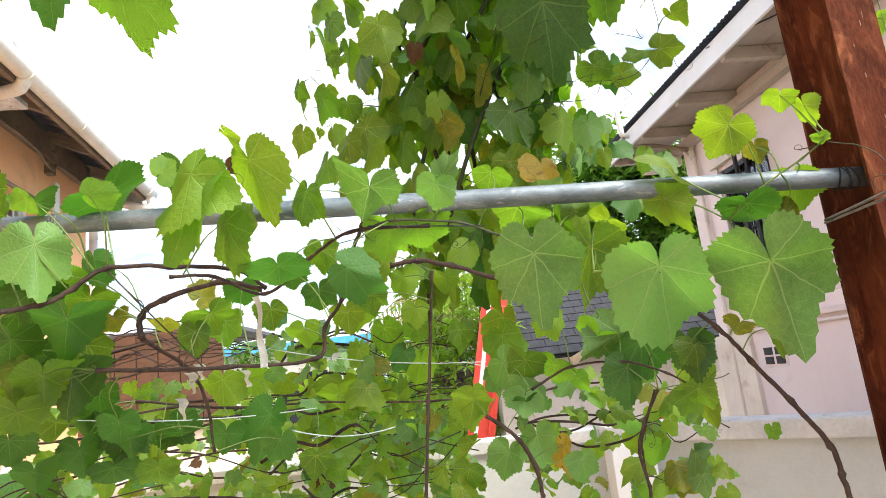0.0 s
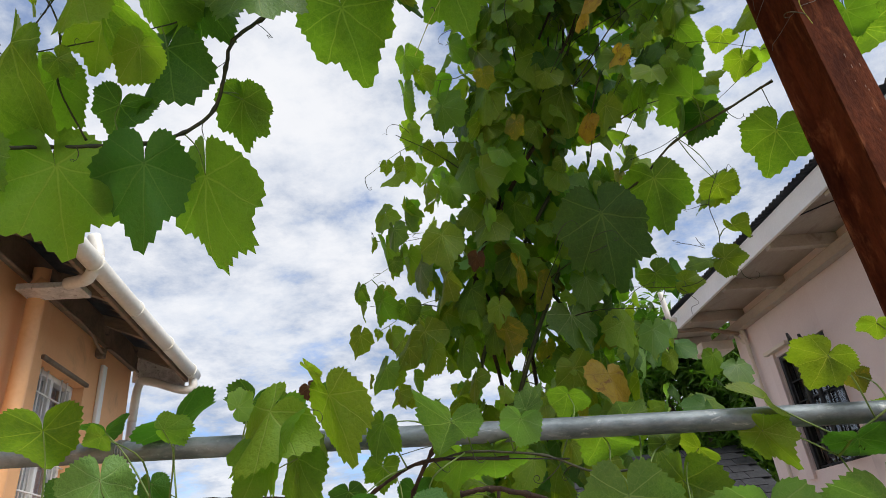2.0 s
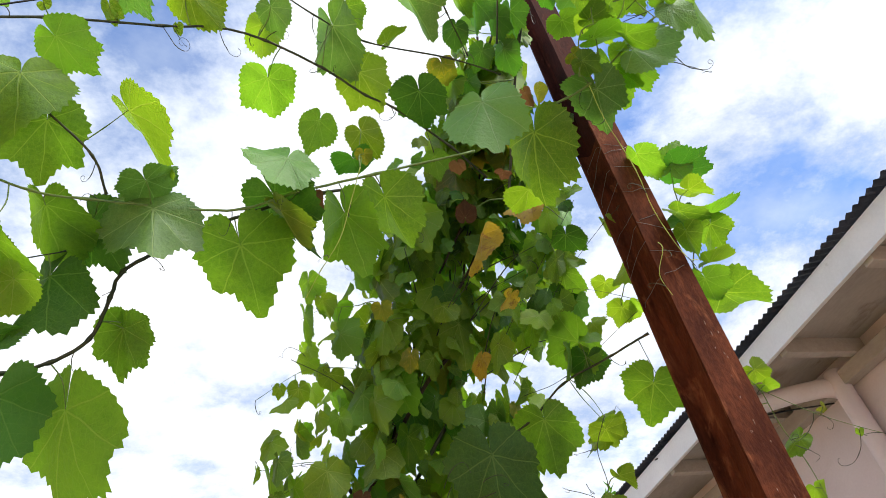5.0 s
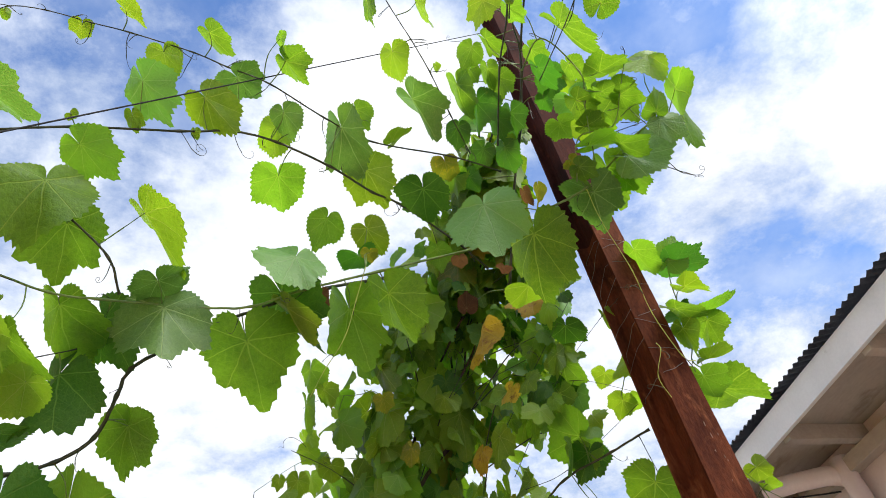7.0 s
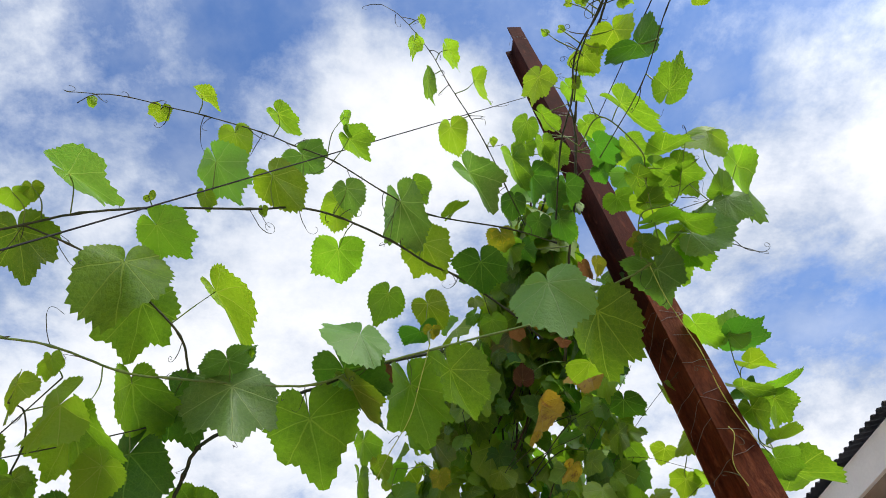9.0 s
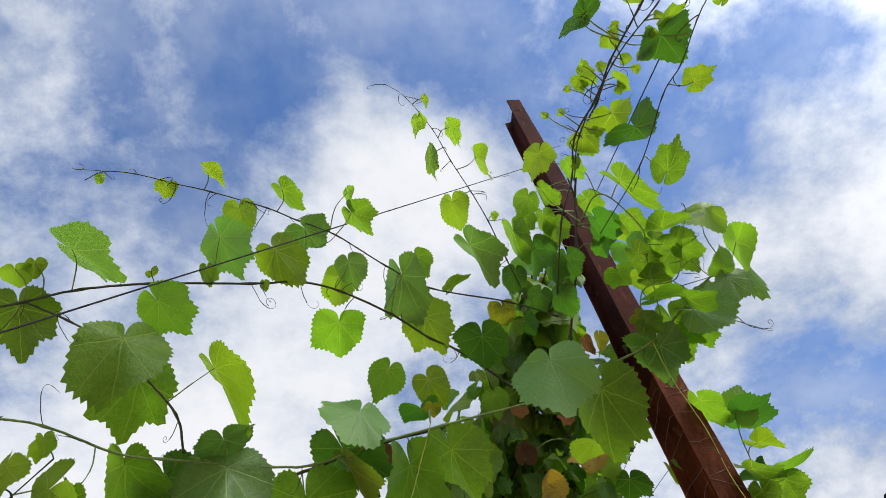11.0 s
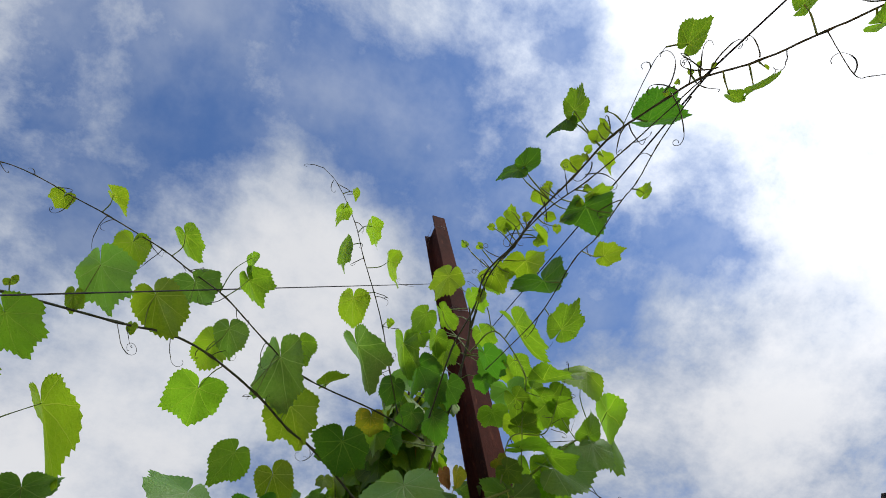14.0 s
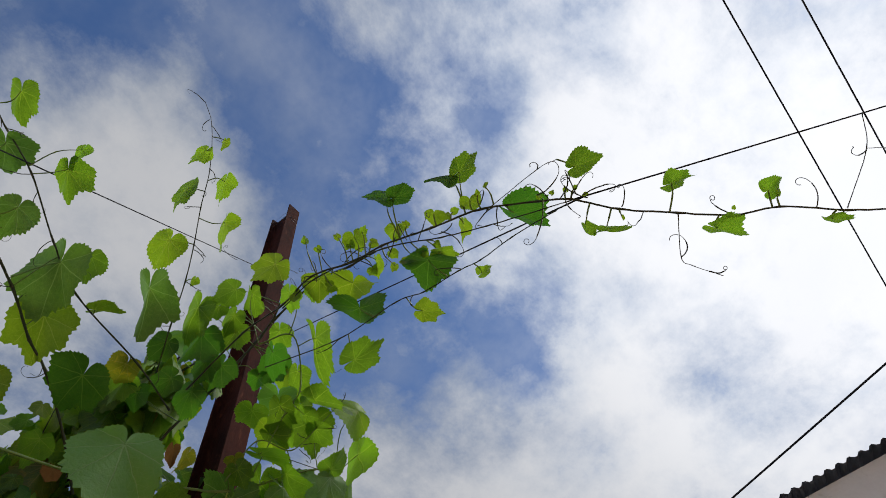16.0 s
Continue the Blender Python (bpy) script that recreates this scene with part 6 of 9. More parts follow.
tendril(v, (0.856, 0.562, 3.461), (0.064, -0.022, -0.025), 0.1, 249)
v, lines = vine('old grape vine with broad leaves hung over the galvanised pipe', [
    ([(-0.632, 1.022, 1.934), (-0.548, 1.078, 1.949), (-0.503, 1.101, 1.977), (-0.454, 1.121, 2.011), (-0.368, 1.185, 2.015), (-0.263, 1.259, 2.008), (-0.223, 1.31, 1.974)], 0.006, 0.005, BARK),
    ([(-0.502, 1.343, 1.901), (-0.499, 1.338, 1.948), (-0.436, 1.307, 1.974), (-0.313, 1.298, 1.994), (-0.228, 1.308, 1.972)], 0.0085, 0.006, BARK),
    ([(-0.579, 1.308, 1.843), (-0.495, 1.351, 1.835), (-0.366, 1.46, 1.828), (-0.181, 1.563, 1.829), (-0.154, 1.563, 1.902), (-0.099, 1.515, 1.96), (-0.063, 1.409, 2.021), (-0.009, 1.299, 2.081), (0.016, 1.164, 2.09)], 0.006, 0.005, BARK),
    ([(-0.502, 1.343, 1.901), (-0.444, 1.429, 1.836), (-0.427, 1.492, 1.757), (-0.43, 1.541, 1.639)], 0.006, 0.004, BARK),
    ([(0.036, 1.372, 2.003), (0.099, 1.375, 2.007), (0.172, 1.399, 1.992), (0.26, 1.43, 1.961), (0.379, 1.47, 1.94)], 0.007, 0.006, BARK),
    ([(0.641, 1.412, 1.876), (0.727, 1.384, 1.788), (0.774, 1.363, 1.71), (0.815, 1.316, 1.626), (0.846, 1.266, 1.54), (0.844, 1.247, 1.492), (0.84, 1.225, 1.437)], 0.0055, 0.0066, BARK),
    ([(0.224, 1.795, 1.635), (0.306, 1.783, 1.56), (0.34, 1.77, 1.485), (0.346, 1.752, 1.388)], 0.006, 0.007, BARK),
    ([(0.65, 1.622, 1.66), (0.603, 1.63, 1.583), (0.58, 1.628, 1.518), (0.587, 1.613, 1.44), (0.579, 1.605, 1.391)], 0.004, 0.005, BARK),
    ([(0.122, 1.676, 2.031), (0.098, 1.696, 1.853), (0.073, 1.697, 1.679), (0.044, 1.668, 1.437)], 0.0045, 0.005, BARK),
    ([(-0.363, 1.17, 1.992), (-0.299, 1.228, 1.994), (-0.216, 1.283, 1.957), (-0.12, 1.265, 2.014), (-0.02, 1.202, 2.047), (0.135, 1.166, 2.032)], 0.004, 0.004, BARK),
    ([(-0.454, 1.122, 2.005), (-0.418, 1.151, 1.953), (-0.411, 1.274, 1.898), (-0.393, 1.396, 1.83)], 0.0022, 0.002, CANE),
    ([(-0.694, 1.702, 1.779), (-0.459, 1.799, 1.731), (-0.252, 1.857, 1.721), (-0.029, 1.891, 1.695), (0.184, 1.898, 1.68)], 0.004, 0.003, BARK),
    ([(0.001, 1.205, 2.046), (0.072, 1.16, 2.049), (0.199, 1.166, 2.03), (0.281, 1.168, 1.994), (0.37, 1.155, 1.991)], 0.003, 0.003, CANE),
    ([(0.431, 1.176, 1.912), (0.469, 1.147, 1.901)], 0.003, 0.003, GREEN_CANE),
    ([(0.693, 1.159, 1.976), (0.722, 1.115, 2.01), (0.806, 1.079, 2.057), (0.83, 1.033, 2.079)], 0.003, 0.002, GREEN_CANE),
])
vine_leaf(v, 'u', (0.312, 1.087, 1.944), (0.007, 0.071, -0.122), (-0.137, -0.853, -0.504), 0.140, 250)
stalk(v, lines, (0.313, 1.093, 1.933), rnd)
vine_leaf(v, 'u', (0.523, 1.082, 1.897), (0.024, 0.083, -0.149), (-0.294, -0.817, -0.496), 0.165, 251)
stalk(v, lines, (0.525, 1.089, 1.884), rnd)
vine_leaf(v, 'u', (0.715, 1.084, 1.883), (0.076, 0.107, -0.148), (-0.292, -0.696, -0.656), 0.180, 252)
stalk(v, lines, (0.722, 1.094, 1.87), rnd)
vine_leaf(v, 'u', (0.043, 1.024, 2.077), (-0.026, 0.088, -0.03), (-0.191, -0.369, -0.91), 0.106, 253)
stalk(v, lines, (0.043, 1.024, 2.077), rnd)
vine_leaf(v, 'u', (0.155, 1.021, 2.069), (-0.013, 0.046, -0.033), (-0.164, -0.61, -0.775), 0.064, 254)
stalk(v, lines, (0.155, 1.021, 2.069), rnd)
vine_leaf(v, 'u', (0.166, 1.047, 2.088), (0.041, -0.006, 0.027), (0.388, -0.587, -0.711), 0.052, 255)
stalk(v, lines, (0.166, 1.047, 2.088), rnd)
vine_leaf(v, 'y', (-0.226, 0.947, 2.108), (-0.082, 0.018, -0.09), (-0.422, -0.883, 0.205), 0.130, 256)
stalk(v, lines, (-0.226, 0.947, 2.108), rnd)
vine_leaf(v, 'm', (-0.229, 0.972, 2.098), (-0.064, 0.024, -0.12), (-0.698, -0.676, 0.235), 0.145, 257)
stalk(v, lines, (-0.229, 0.972, 2.098), rnd)
vine_leaf(v, 'y', (-0.141, 0.969, 2.127), (0.039, 0.021, -0.103), (-0.511, -0.785, -0.351), 0.118, 258)
stalk(v, lines, (-0.141, 0.969, 2.127), rnd)
vine_leaf(v, 'y', (-0.175, 0.962, 2.173), (0.019, 0.007, -0.034), (-0.785, -0.358, -0.505), 0.041, 259)
stalk(v, lines, (-0.175, 0.962, 2.173), rnd)
vine_leaf(v, 'm', (-0.209, 1.04, 2.049), (-0.016, 0.02, -0.098), (-0.705, -0.709, -0.027), 0.106, 260)
stalk(v, lines, (-0.209, 1.04, 2.049), rnd)
vine_leaf(v, 'd', (-0.132, 1.072, 1.97), (-0.018, 0.085, -0.04), (0.169, -0.394, -0.904), 0.101, 261)
stalk(v, lines, (-0.132, 1.072, 1.97), rnd)
vine_leaf(v, 'd', (-0.007, 1.04, 1.946), (0.062, 0.007, -0.036), (0.041, -0.992, -0.122), 0.077, 262)
stalk(v, lines, (-0.007, 1.04, 1.946), rnd)
vine_leaf(v, 'u', (-0.539, 1.048, 2.05), (-0.005, 0.019, -0.096), (0.537, -0.821, -0.192), 0.102, 263)
stalk(v, lines, (-0.539, 1.048, 2.05), rnd)
vine_leaf(v, 'd', (-0.556, 1.171, 1.933), (-0.061, 0.091, -0.06), (0.2, -0.447, -0.872), 0.123, 264)
stalk(v, lines, (-0.556, 1.171, 1.933), rnd)
vine_leaf(v, 'm', (-0.631, 1.218, 1.839), (-0.042, 0.075, -0.065), (0.367, -0.482, -0.795), 0.106, 265)
stalk(v, lines, (-0.631, 1.218, 1.839), rnd)
vine_leaf(v, 'y', (0.67, 1.04, 2.12), (-0.025, 0.045, -0.047), (-0.507, -0.738, -0.445), 0.087, 266)
stalk(v, lines, (0.67, 1.04, 2.12), rnd)
vine_leaf(v, 'y', (0.581, 1.116, 2.077), (0.022, 0.028, 0.02), (0.407, -0.722, 0.56), 0.102, 267)
stalk(v, lines, (0.581, 1.116, 2.077), rnd)
vine_leaf(v, 'y', (0.576, 1.152, 2.03), (0.052, 0.011, -0.055), (-0.547, -0.551, -0.63), 0.080, 268)
stalk(v, lines, (0.576, 1.152, 2.03), rnd)
vine_leaf(v, 'd', (0.714, 1.122, 1.997), (0.032, 0.072, -0.043), (-0.258, -0.413, -0.874), 0.094, 269)
stalk(v, lines, (0.714, 1.122, 1.997), rnd)
vine_leaf(v, 'y', (0.843, 1.181, 2.044), (0.029, 0.068, -0.055), (-0.385, -0.471, -0.794), 0.100, 270)
stalk(v, lines, (0.843, 1.181, 2.044), rnd)
vine_leaf(v, 'y', (0.779, 1.057, 2.17), (0.012, 0.035, -0.02), (-0.397, -0.35, -0.848), 0.051, 271)
stalk(v, lines, (0.779, 1.057, 2.17), rnd)
vine_leaf(v, 'y', (0.811, 1.048, 2.144), (0.013, 0.009, -0.043), (-0.906, -0.27, -0.327), 0.048, 272)
stalk(v, lines, (0.811, 1.048, 2.144), rnd)
vine_leaf(v, 's', (0.751, 1.122, 2.101), (0.014, 0.024, -0.029), (-0.328, -0.637, -0.697), 0.043, 273)
stalk(v, lines, (0.751, 1.122, 2.101), rnd)
vine_leaf(v, 'm', (0.82, 1.039, 2.082), (0.011, 0.018, -0.015), (-0.331, -0.479, -0.813), 0.027, 274)
stalk(v, lines, (0.82, 1.039, 2.082), rnd)
vine_leaf(v, 'm', (0.449, 1.246, 1.972), (-0.019, 0.025, -0.126), (-0.808, -0.589, 0.005), 0.136, 275)
stalk(v, lines, (0.449, 1.246, 1.972), rnd)
vine_leaf(v, 'm', (0.311, 1.201, 2.059), (-0.024, 0.082, -0.038), (-0.444, -0.479, -0.757), 0.104, 276)
stalk(v, lines, (0.311, 1.201, 2.059), rnd)
vine_leaf(v, 'm', (0.418, 1.188, 2.032), (0.003, 0.027, 0.044), (-0.246, -0.822, 0.513), 0.054, 277)
stalk(v, lines, (0.418, 1.188, 2.032), rnd)
vine_leaf(v, 'm', (0.11, 1.183, 2.045), (-0.002, 0.088, -0.055), (0.027, -0.526, -0.85), 0.111, 278)
stalk(v, lines, (0.11, 1.183, 2.045), rnd)
vine_leaf(v, 'm', (0.051, 1.26, 2.054), (-0.02, 0.058, -0.053), (-0.078, -0.688, -0.722), 0.085, 279)
stalk(v, lines, (0.051, 1.26, 2.054), rnd)
vine_leaf(v, 's', (0.825, 1.203, 1.989), (0.015, 0.013, 0.039), (-0.344, -0.842, 0.416), 0.045, 280)
stalk(v, lines, (0.825, 1.203, 1.989), rnd)
vine_leaf(v, 'm', (-0.294, 0.991, 2.13), (0.023, 0.018, 0.023), (0.676, -0.731, -0.096), 0.046, 281)
stalk(v, lines, (-0.294, 0.991, 2.13), rnd)
vine_leaf(v, 'm', (-0.416, 0.996, 2.108), (0.049, 0.002, -0.009), (-0.101, -0.74, -0.665), 0.052, 282)
stalk(v, lines, (-0.416, 0.996, 2.108), rnd)
vine_leaf(v, 'm', (-0.491, 0.953, 2.098), (-0.041, 0.028, -0.001), (-0.421, -0.623, -0.659), 0.044, 283)
stalk(v, lines, (-0.491, 0.953, 2.098), rnd)
vine_leaf(v, 'm', (-0.073, 1.073, 2.098), (-0.023, 0.011, -0.054), (-0.396, -0.918, -0.02), 0.063, 284)
stalk(v, lines, (-0.073, 1.073, 2.098), rnd)
vine_leaf(v, 'm', (-0.202, 1.104, 2.061), (0.027, 0.046, 0.004), (0.836, -0.469, -0.284), 0.067, 285)
stalk(v, lines, (-0.202, 1.104, 2.061), rnd)
vine_leaf(v, 's', (0.767, 1.367, 1.79), (0.006, 0.049, -0.026), (-0.569, -0.336, -0.751), 0.059, 286)
stalk(v, lines, (0.767, 1.367, 1.79), rnd)
vine_leaf(v, 'm', (0.781, 1.249, 1.774), (0.007, 0.012, -0.059), (-0.936, -0.307, -0.171), 0.063, 287)
stalk(v, lines, (0.781, 1.249, 1.774), rnd)
vine_leaf(v, 's', (-0.591, 1.402, 1.959), (-0.01, 0.048, -0.031), (0.494, -0.39, -0.777), 0.064, 288)
stalk(v, lines, (-0.591, 1.402, 1.959), rnd)
vine_leaf(v, 's', (-0.501, 1.448, 1.947), (-0.032, 0.057, -0.029), (0.048, -0.427, -0.903), 0.070, 289)
stalk(v, lines, (-0.501, 1.448, 1.947), rnd)
vine_leaf(v, 'm', (-0.371, 1.393, 1.944), (-0.004, 0.075, -0.039), (0.495, -0.376, -0.783), 0.092, 290)
stalk(v, lines, (-0.371, 1.393, 1.944), rnd)
vine_leaf(v, 'm', (-0.404, 1.385, 1.908), (-0.002, 0.012, -0.06), (0.368, -0.909, -0.194), 0.061, 291)
stalk(v, lines, (-0.404, 1.385, 1.908), rnd)
vine_leaf(v, 's', (-0.388, 1.381, 1.982), (0.027, 0.027, 0.031), (0.633, -0.766, 0.114), 0.061, 292)
stalk(v, lines, (-0.388, 1.381, 1.982), rnd)
vine_leaf(v, 'm', (0.367, 1.235, 2.093), (0.002, 0.055, 0.06), (-0.27, -0.706, 0.655), 0.084, 293)
stalk(v, lines, (0.367, 1.235, 2.093), rnd)
vine_leaf(v, 'm', (0.275, 1.28, 2.159), (-0.01, 0.062, -0.03), (-0.274, -0.451, -0.85), 0.078, 294)
stalk(v, lines, (0.275, 1.28, 2.159), rnd)
vine_leaf(v, 'y', (0.501, 1.273, 2.028), (-0.017, 0.061, -0.017), (-0.694, -0.371, -0.617), 0.076, 295)
stalk(v, lines, (0.501, 1.273, 2.028), rnd)
vine_leaf(v, 'y', (-0.38, 1.262, 2.046), (-0.022, 0.028, -0.017), (-0.074, -0.557, -0.827), 0.038, 296)
stalk(v, lines, (-0.38, 1.262, 2.046), rnd)
vine_leaf(v, 'd', (0.701, 1.502, 1.761), (0.017, 0.017, -0.087), (-0.308, -0.919, -0.245), 0.097, 297)
stalk(v, lines, (0.701, 1.502, 1.761), rnd)
vine_leaf(v, 'd', (0.63, 1.63, 1.786), (-0.072, 0.022, -0.108), (-0.277, -0.961, -0.013), 0.129, 298)
stalk(v, lines, (0.63, 1.63, 1.786), rnd)
vine_leaf(v, 'm', (0.719, 1.546, 1.658), (0.031, 0.013, -0.063), (-0.594, -0.68, -0.43), 0.075, 299)
stalk(v, lines, (0.719, 1.546, 1.658), rnd)
vine_leaf(v, 'm', (0.345, 1.739, 1.771), (-0.009, 0.063, -0.072), (-0.222, -0.748, -0.625), 0.094, 300)
stalk(v, lines, (0.345, 1.739, 1.771), rnd)
vine_leaf(v, 'y', (0.196, 1.798, 1.682), (-0.019, 0.071, -0.069), (-0.235, -0.712, -0.662), 0.096, 301)
stalk(v, lines, (0.196, 1.798, 1.682), rnd)
vine_leaf(v, 'm', (0.528, 1.657, 1.808), (-0.026, 0.085, -0.052), (-0.595, -0.543, -0.593), 0.108, 302)
stalk(v, lines, (0.528, 1.657, 1.808), rnd)
vine_leaf(v, 'm', (0.43, 1.778, 1.749), (-0.015, 0.082, -0.06), (-0.418, -0.584, -0.696), 0.102, 303)
stalk(v, lines, (0.43, 1.778, 1.749), rnd)
vine_leaf(v, 'd', (0.336, 1.788, 1.655), (0.005, 0.049, -0.046), (-0.064, -0.678, -0.732), 0.064, 304)
stalk(v, lines, (0.336, 1.788, 1.655), rnd)
vine_leaf(v, 'd', (-0.3, 1.636, 1.645), (-0.05, 0.041, -0.065), (-0.088, -0.874, -0.477), 0.087, 305)
stalk(v, lines, (-0.3, 1.636, 1.645), rnd)
vine_leaf(v, 'd', (-0.616, 1.516, 1.692), (-0.035, 0.067, -0.063), (0.281, -0.577, -0.767), 0.092, 306)
stalk(v, lines, (-0.616, 1.516, 1.692), rnd)
vine_leaf(v, 'd', (-0.556, 1.655, 1.689), (-0.034, 0.091, -0.049), (0.253, -0.386, -0.887), 0.106, 307)
stalk(v, lines, (-0.556, 1.655, 1.689), rnd)
vine_leaf(v, 'd', (-0.747, 1.561, 1.751), (-0.029, 0.06, -0.044), (0.354, -0.434, -0.828), 0.078, 308)
stalk(v, lines, (-0.747, 1.561, 1.751), rnd)
vine_leaf(v, 'm', (-0.697, 1.233, 1.862), (-0.013, 0.014, -0.069), (-0.003, -0.98, -0.198), 0.075, 309)
stalk(v, lines, (-0.697, 1.233, 1.862), rnd)
vine_leaf(v, 'y', (-0.186, 1.87, 1.738), (-0.007, 0.083, -0.074), (0.193, -0.641, -0.743), 0.107, 310)
stalk(v, lines, (-0.186, 1.87, 1.738), rnd)
vine_leaf(v, 'y', (-0.019, 1.892, 1.708), (-0.001, 0.053, -0.035), (0.136, -0.538, -0.832), 0.061, 311)
stalk(v, lines, (-0.019, 1.892, 1.708), rnd)
vine_leaf(v, 'd', (-0.684, 1.207, 2.064), (-0.033, 0.044, -0.058), (0.398, -0.609, -0.686), 0.082, 312)
stalk(v, lines, (-0.684, 1.207, 2.064), rnd)
vine_leaf(v, 'd', (-0.743, 1.307, 1.98), (-0.03, 0.06, -0.064), (0.456, -0.529, -0.716), 0.097, 313)
stalk(v, lines, (-0.743, 1.307, 1.98), rnd)
vine_leaf(v, 'm', (-0.64, 1.383, 1.907), (-0.03, 0.043, -0.075), (0.385, -0.729, -0.566), 0.091, 314)
stalk(v, lines, (-0.64, 1.383, 1.907), rnd)
vine_leaf(v, 'd', (-0.716, 1.337, 1.901), (-0.054, 0.07, -0.069), (0.278, -0.555, -0.784), 0.108, 315)
stalk(v, lines, (-0.716, 1.337, 1.901), rnd)
vine_leaf(v, 'd', (-0.761, 1.315, 1.724), (-0.031, 0.055, -0.074), (0.474, -0.601, -0.643), 0.094, 316)
stalk(v, lines, (-0.761, 1.315, 1.724), rnd)
vine_leaf(v, 'm', (-0.745, 1.445, 1.749), (-0.045, 0.066, -0.06), (0.271, -0.538, -0.798), 0.093, 317)
stalk(v, lines, (-0.745, 1.445, 1.749), rnd)
vine_leaf(v, 'd', (-0.672, 1.487, 1.801), (-0.026, 0.057, -0.062), (0.383, -0.593, -0.708), 0.086, 318)
stalk(v, lines, (-0.672, 1.487, 1.801), rnd)
vine_leaf(v, 'd', (-0.777, 1.421, 1.648), (-0.039, 0.068, -0.053), (0.38, -0.427, -0.82), 0.090, 319)
stalk(v, lines, (-0.777, 1.421, 1.648), rnd)
vine_leaf(v, 'd', (-0.73, 1.511, 1.678), (-0.024, 0.06, -0.076), (0.461, -0.622, -0.634), 0.096, 320)
stalk(v, lines, (-0.73, 1.511, 1.678), rnd)
vine_leaf(v, 'm', (-0.729, 1.275, 1.812), (-0.018, 0.035, -0.062), (0.512, -0.672, -0.535), 0.074, 321)
stalk(v, lines, (-0.729, 1.275, 1.812), rnd)
vine_leaf(v, 'm', (-0.619, 1.255, 2.037), (-0.031, 0.035, -0.058), (0.364, -0.696, -0.619), 0.075, 322)
stalk(v, lines, (-0.619, 1.255, 2.037), rnd)
vine_leaf(v, 'd', (-0.59, 1.321, 2.081), (0.002, 0.014, -0.069), (-0.13, -0.971, -0.199), 0.074, 323)
stalk(v, lines, (-0.59, 1.321, 2.081), rnd)
vine_leaf(v, 'd', (-0.693, 1.586, 1.627), (-0.034, 0.073, -0.07), (0.357, -0.555, -0.751), 0.101, 324)
stalk(v, lines, (-0.693, 1.586, 1.627), rnd)
vine_leaf(v, 'm', (-0.603, 1.629, 1.612), (-0.027, 0.067, -0.067), (0.331, -0.595, -0.732), 0.092, 325)
stalk(v, lines, (-0.603, 1.629, 1.612), rnd)
vine_leaf(v, 'd', (-0.457, 1.693, 1.671), (-0.026, 0.047, -0.071), (0.199, -0.784, -0.588), 0.084, 326)
stalk(v, lines, (-0.457, 1.693, 1.671), rnd)
vine_leaf(v, 'm', (-0.239, 1.75, 1.586), (-0.025, 0.065, -0.064), (0.017, -0.701, -0.713), 0.086, 327)
stalk(v, lines, (-0.239, 1.75, 1.586), rnd)
vine_leaf(v, 's', (-0.71, 1.449, 1.976), (-0.029, 0.046, -0.036), (0.255, -0.488, -0.835), 0.064, 328)
stalk(v, lines, (-0.71, 1.449, 1.976), rnd)
vine_leaf(v, 'd', (-0.671, 1.185, 1.909), (-0.05, 0.063, -0.078), (0.364, -0.596, -0.716), 0.109, 329)
stalk(v, lines, (-0.671, 1.185, 1.909), rnd)
vine_leaf(v, 'd', (-0.615, 1.287, 1.84), (-0.055, 0.074, -0.081), (0.274, -0.61, -0.744), 0.117, 330)
stalk(v, lines, (-0.615, 1.287, 1.84), rnd)
vine_leaf(v, 'm', (-0.605, 1.331, 1.998), (-0.041, 0.055, -0.058), (0.254, -0.611, -0.75), 0.089, 331)
stalk(v, lines, (-0.605, 1.331, 1.998), rnd)
vine_leaf(v, 'd', (-0.662, 1.234, 2.013), (-0.041, 0.057, -0.071), (0.378, -0.608, -0.699), 0.101, 332)
stalk(v, lines, (-0.662, 1.234, 2.013), rnd)
vine_leaf(v, 'm', (-0.693, 1.24, 1.776), (-0.033, 0.064, -0.069), (0.464, -0.532, -0.708), 0.098, 333)
stalk(v, lines, (-0.693, 1.24, 1.776), rnd)
vine_leaf(v, 'd', (-0.59, 1.418, 1.734), (-0.024, 0.054, -0.06), (0.372, -0.612, -0.698), 0.081, 334)
stalk(v, lines, (-0.59, 1.418, 1.734), rnd)
vine_leaf(v, 'm', (-0.588, 0.956, 2.117), (-0.034, 0.084, -0.065), (0.475, -0.413, -0.777), 0.108, 335)
stalk(v, lines, (-0.588, 0.956, 2.117), rnd)
vine_leaf(v, 'd', (-0.452, 1.121, 2.15), (-0.019, 0.124, -0.022), (0.597, -0.05, -0.801), 0.134, 336)
stalk(v, lines, (-0.452, 1.121, 2.15), rnd)
vine_leaf(v, 'd', (-0.311, 1.107, 2.17), (-0.044, 0.073, -0.04), (-0.043, -0.502, -0.864), 0.088, 337)
stalk(v, lines, (-0.311, 1.107, 2.17), rnd)
vine_leaf(v, 'd', (-0.161, 1.123, 2.187), (-0.005, 0.061, -0.022), (0.231, -0.31, -0.922), 0.064, 338)
stalk(v, lines, (-0.161, 1.123, 2.187), rnd)
vine_leaf(v, 'd', (-0.565, 1.087, 2.138), (-0.032, 0.07, -0.015), (0.299, -0.067, -0.952), 0.077, 339)
stalk(v, lines, (-0.565, 1.087, 2.138), rnd)
vine_leaf(v, 'b', (-0.21, 1.111, 2.185), (0.009, 0.014, -0.027), (0.276, -0.888, -0.367), 0.034, 340)
stalk(v, lines, (-0.21, 1.111, 2.185), rnd)
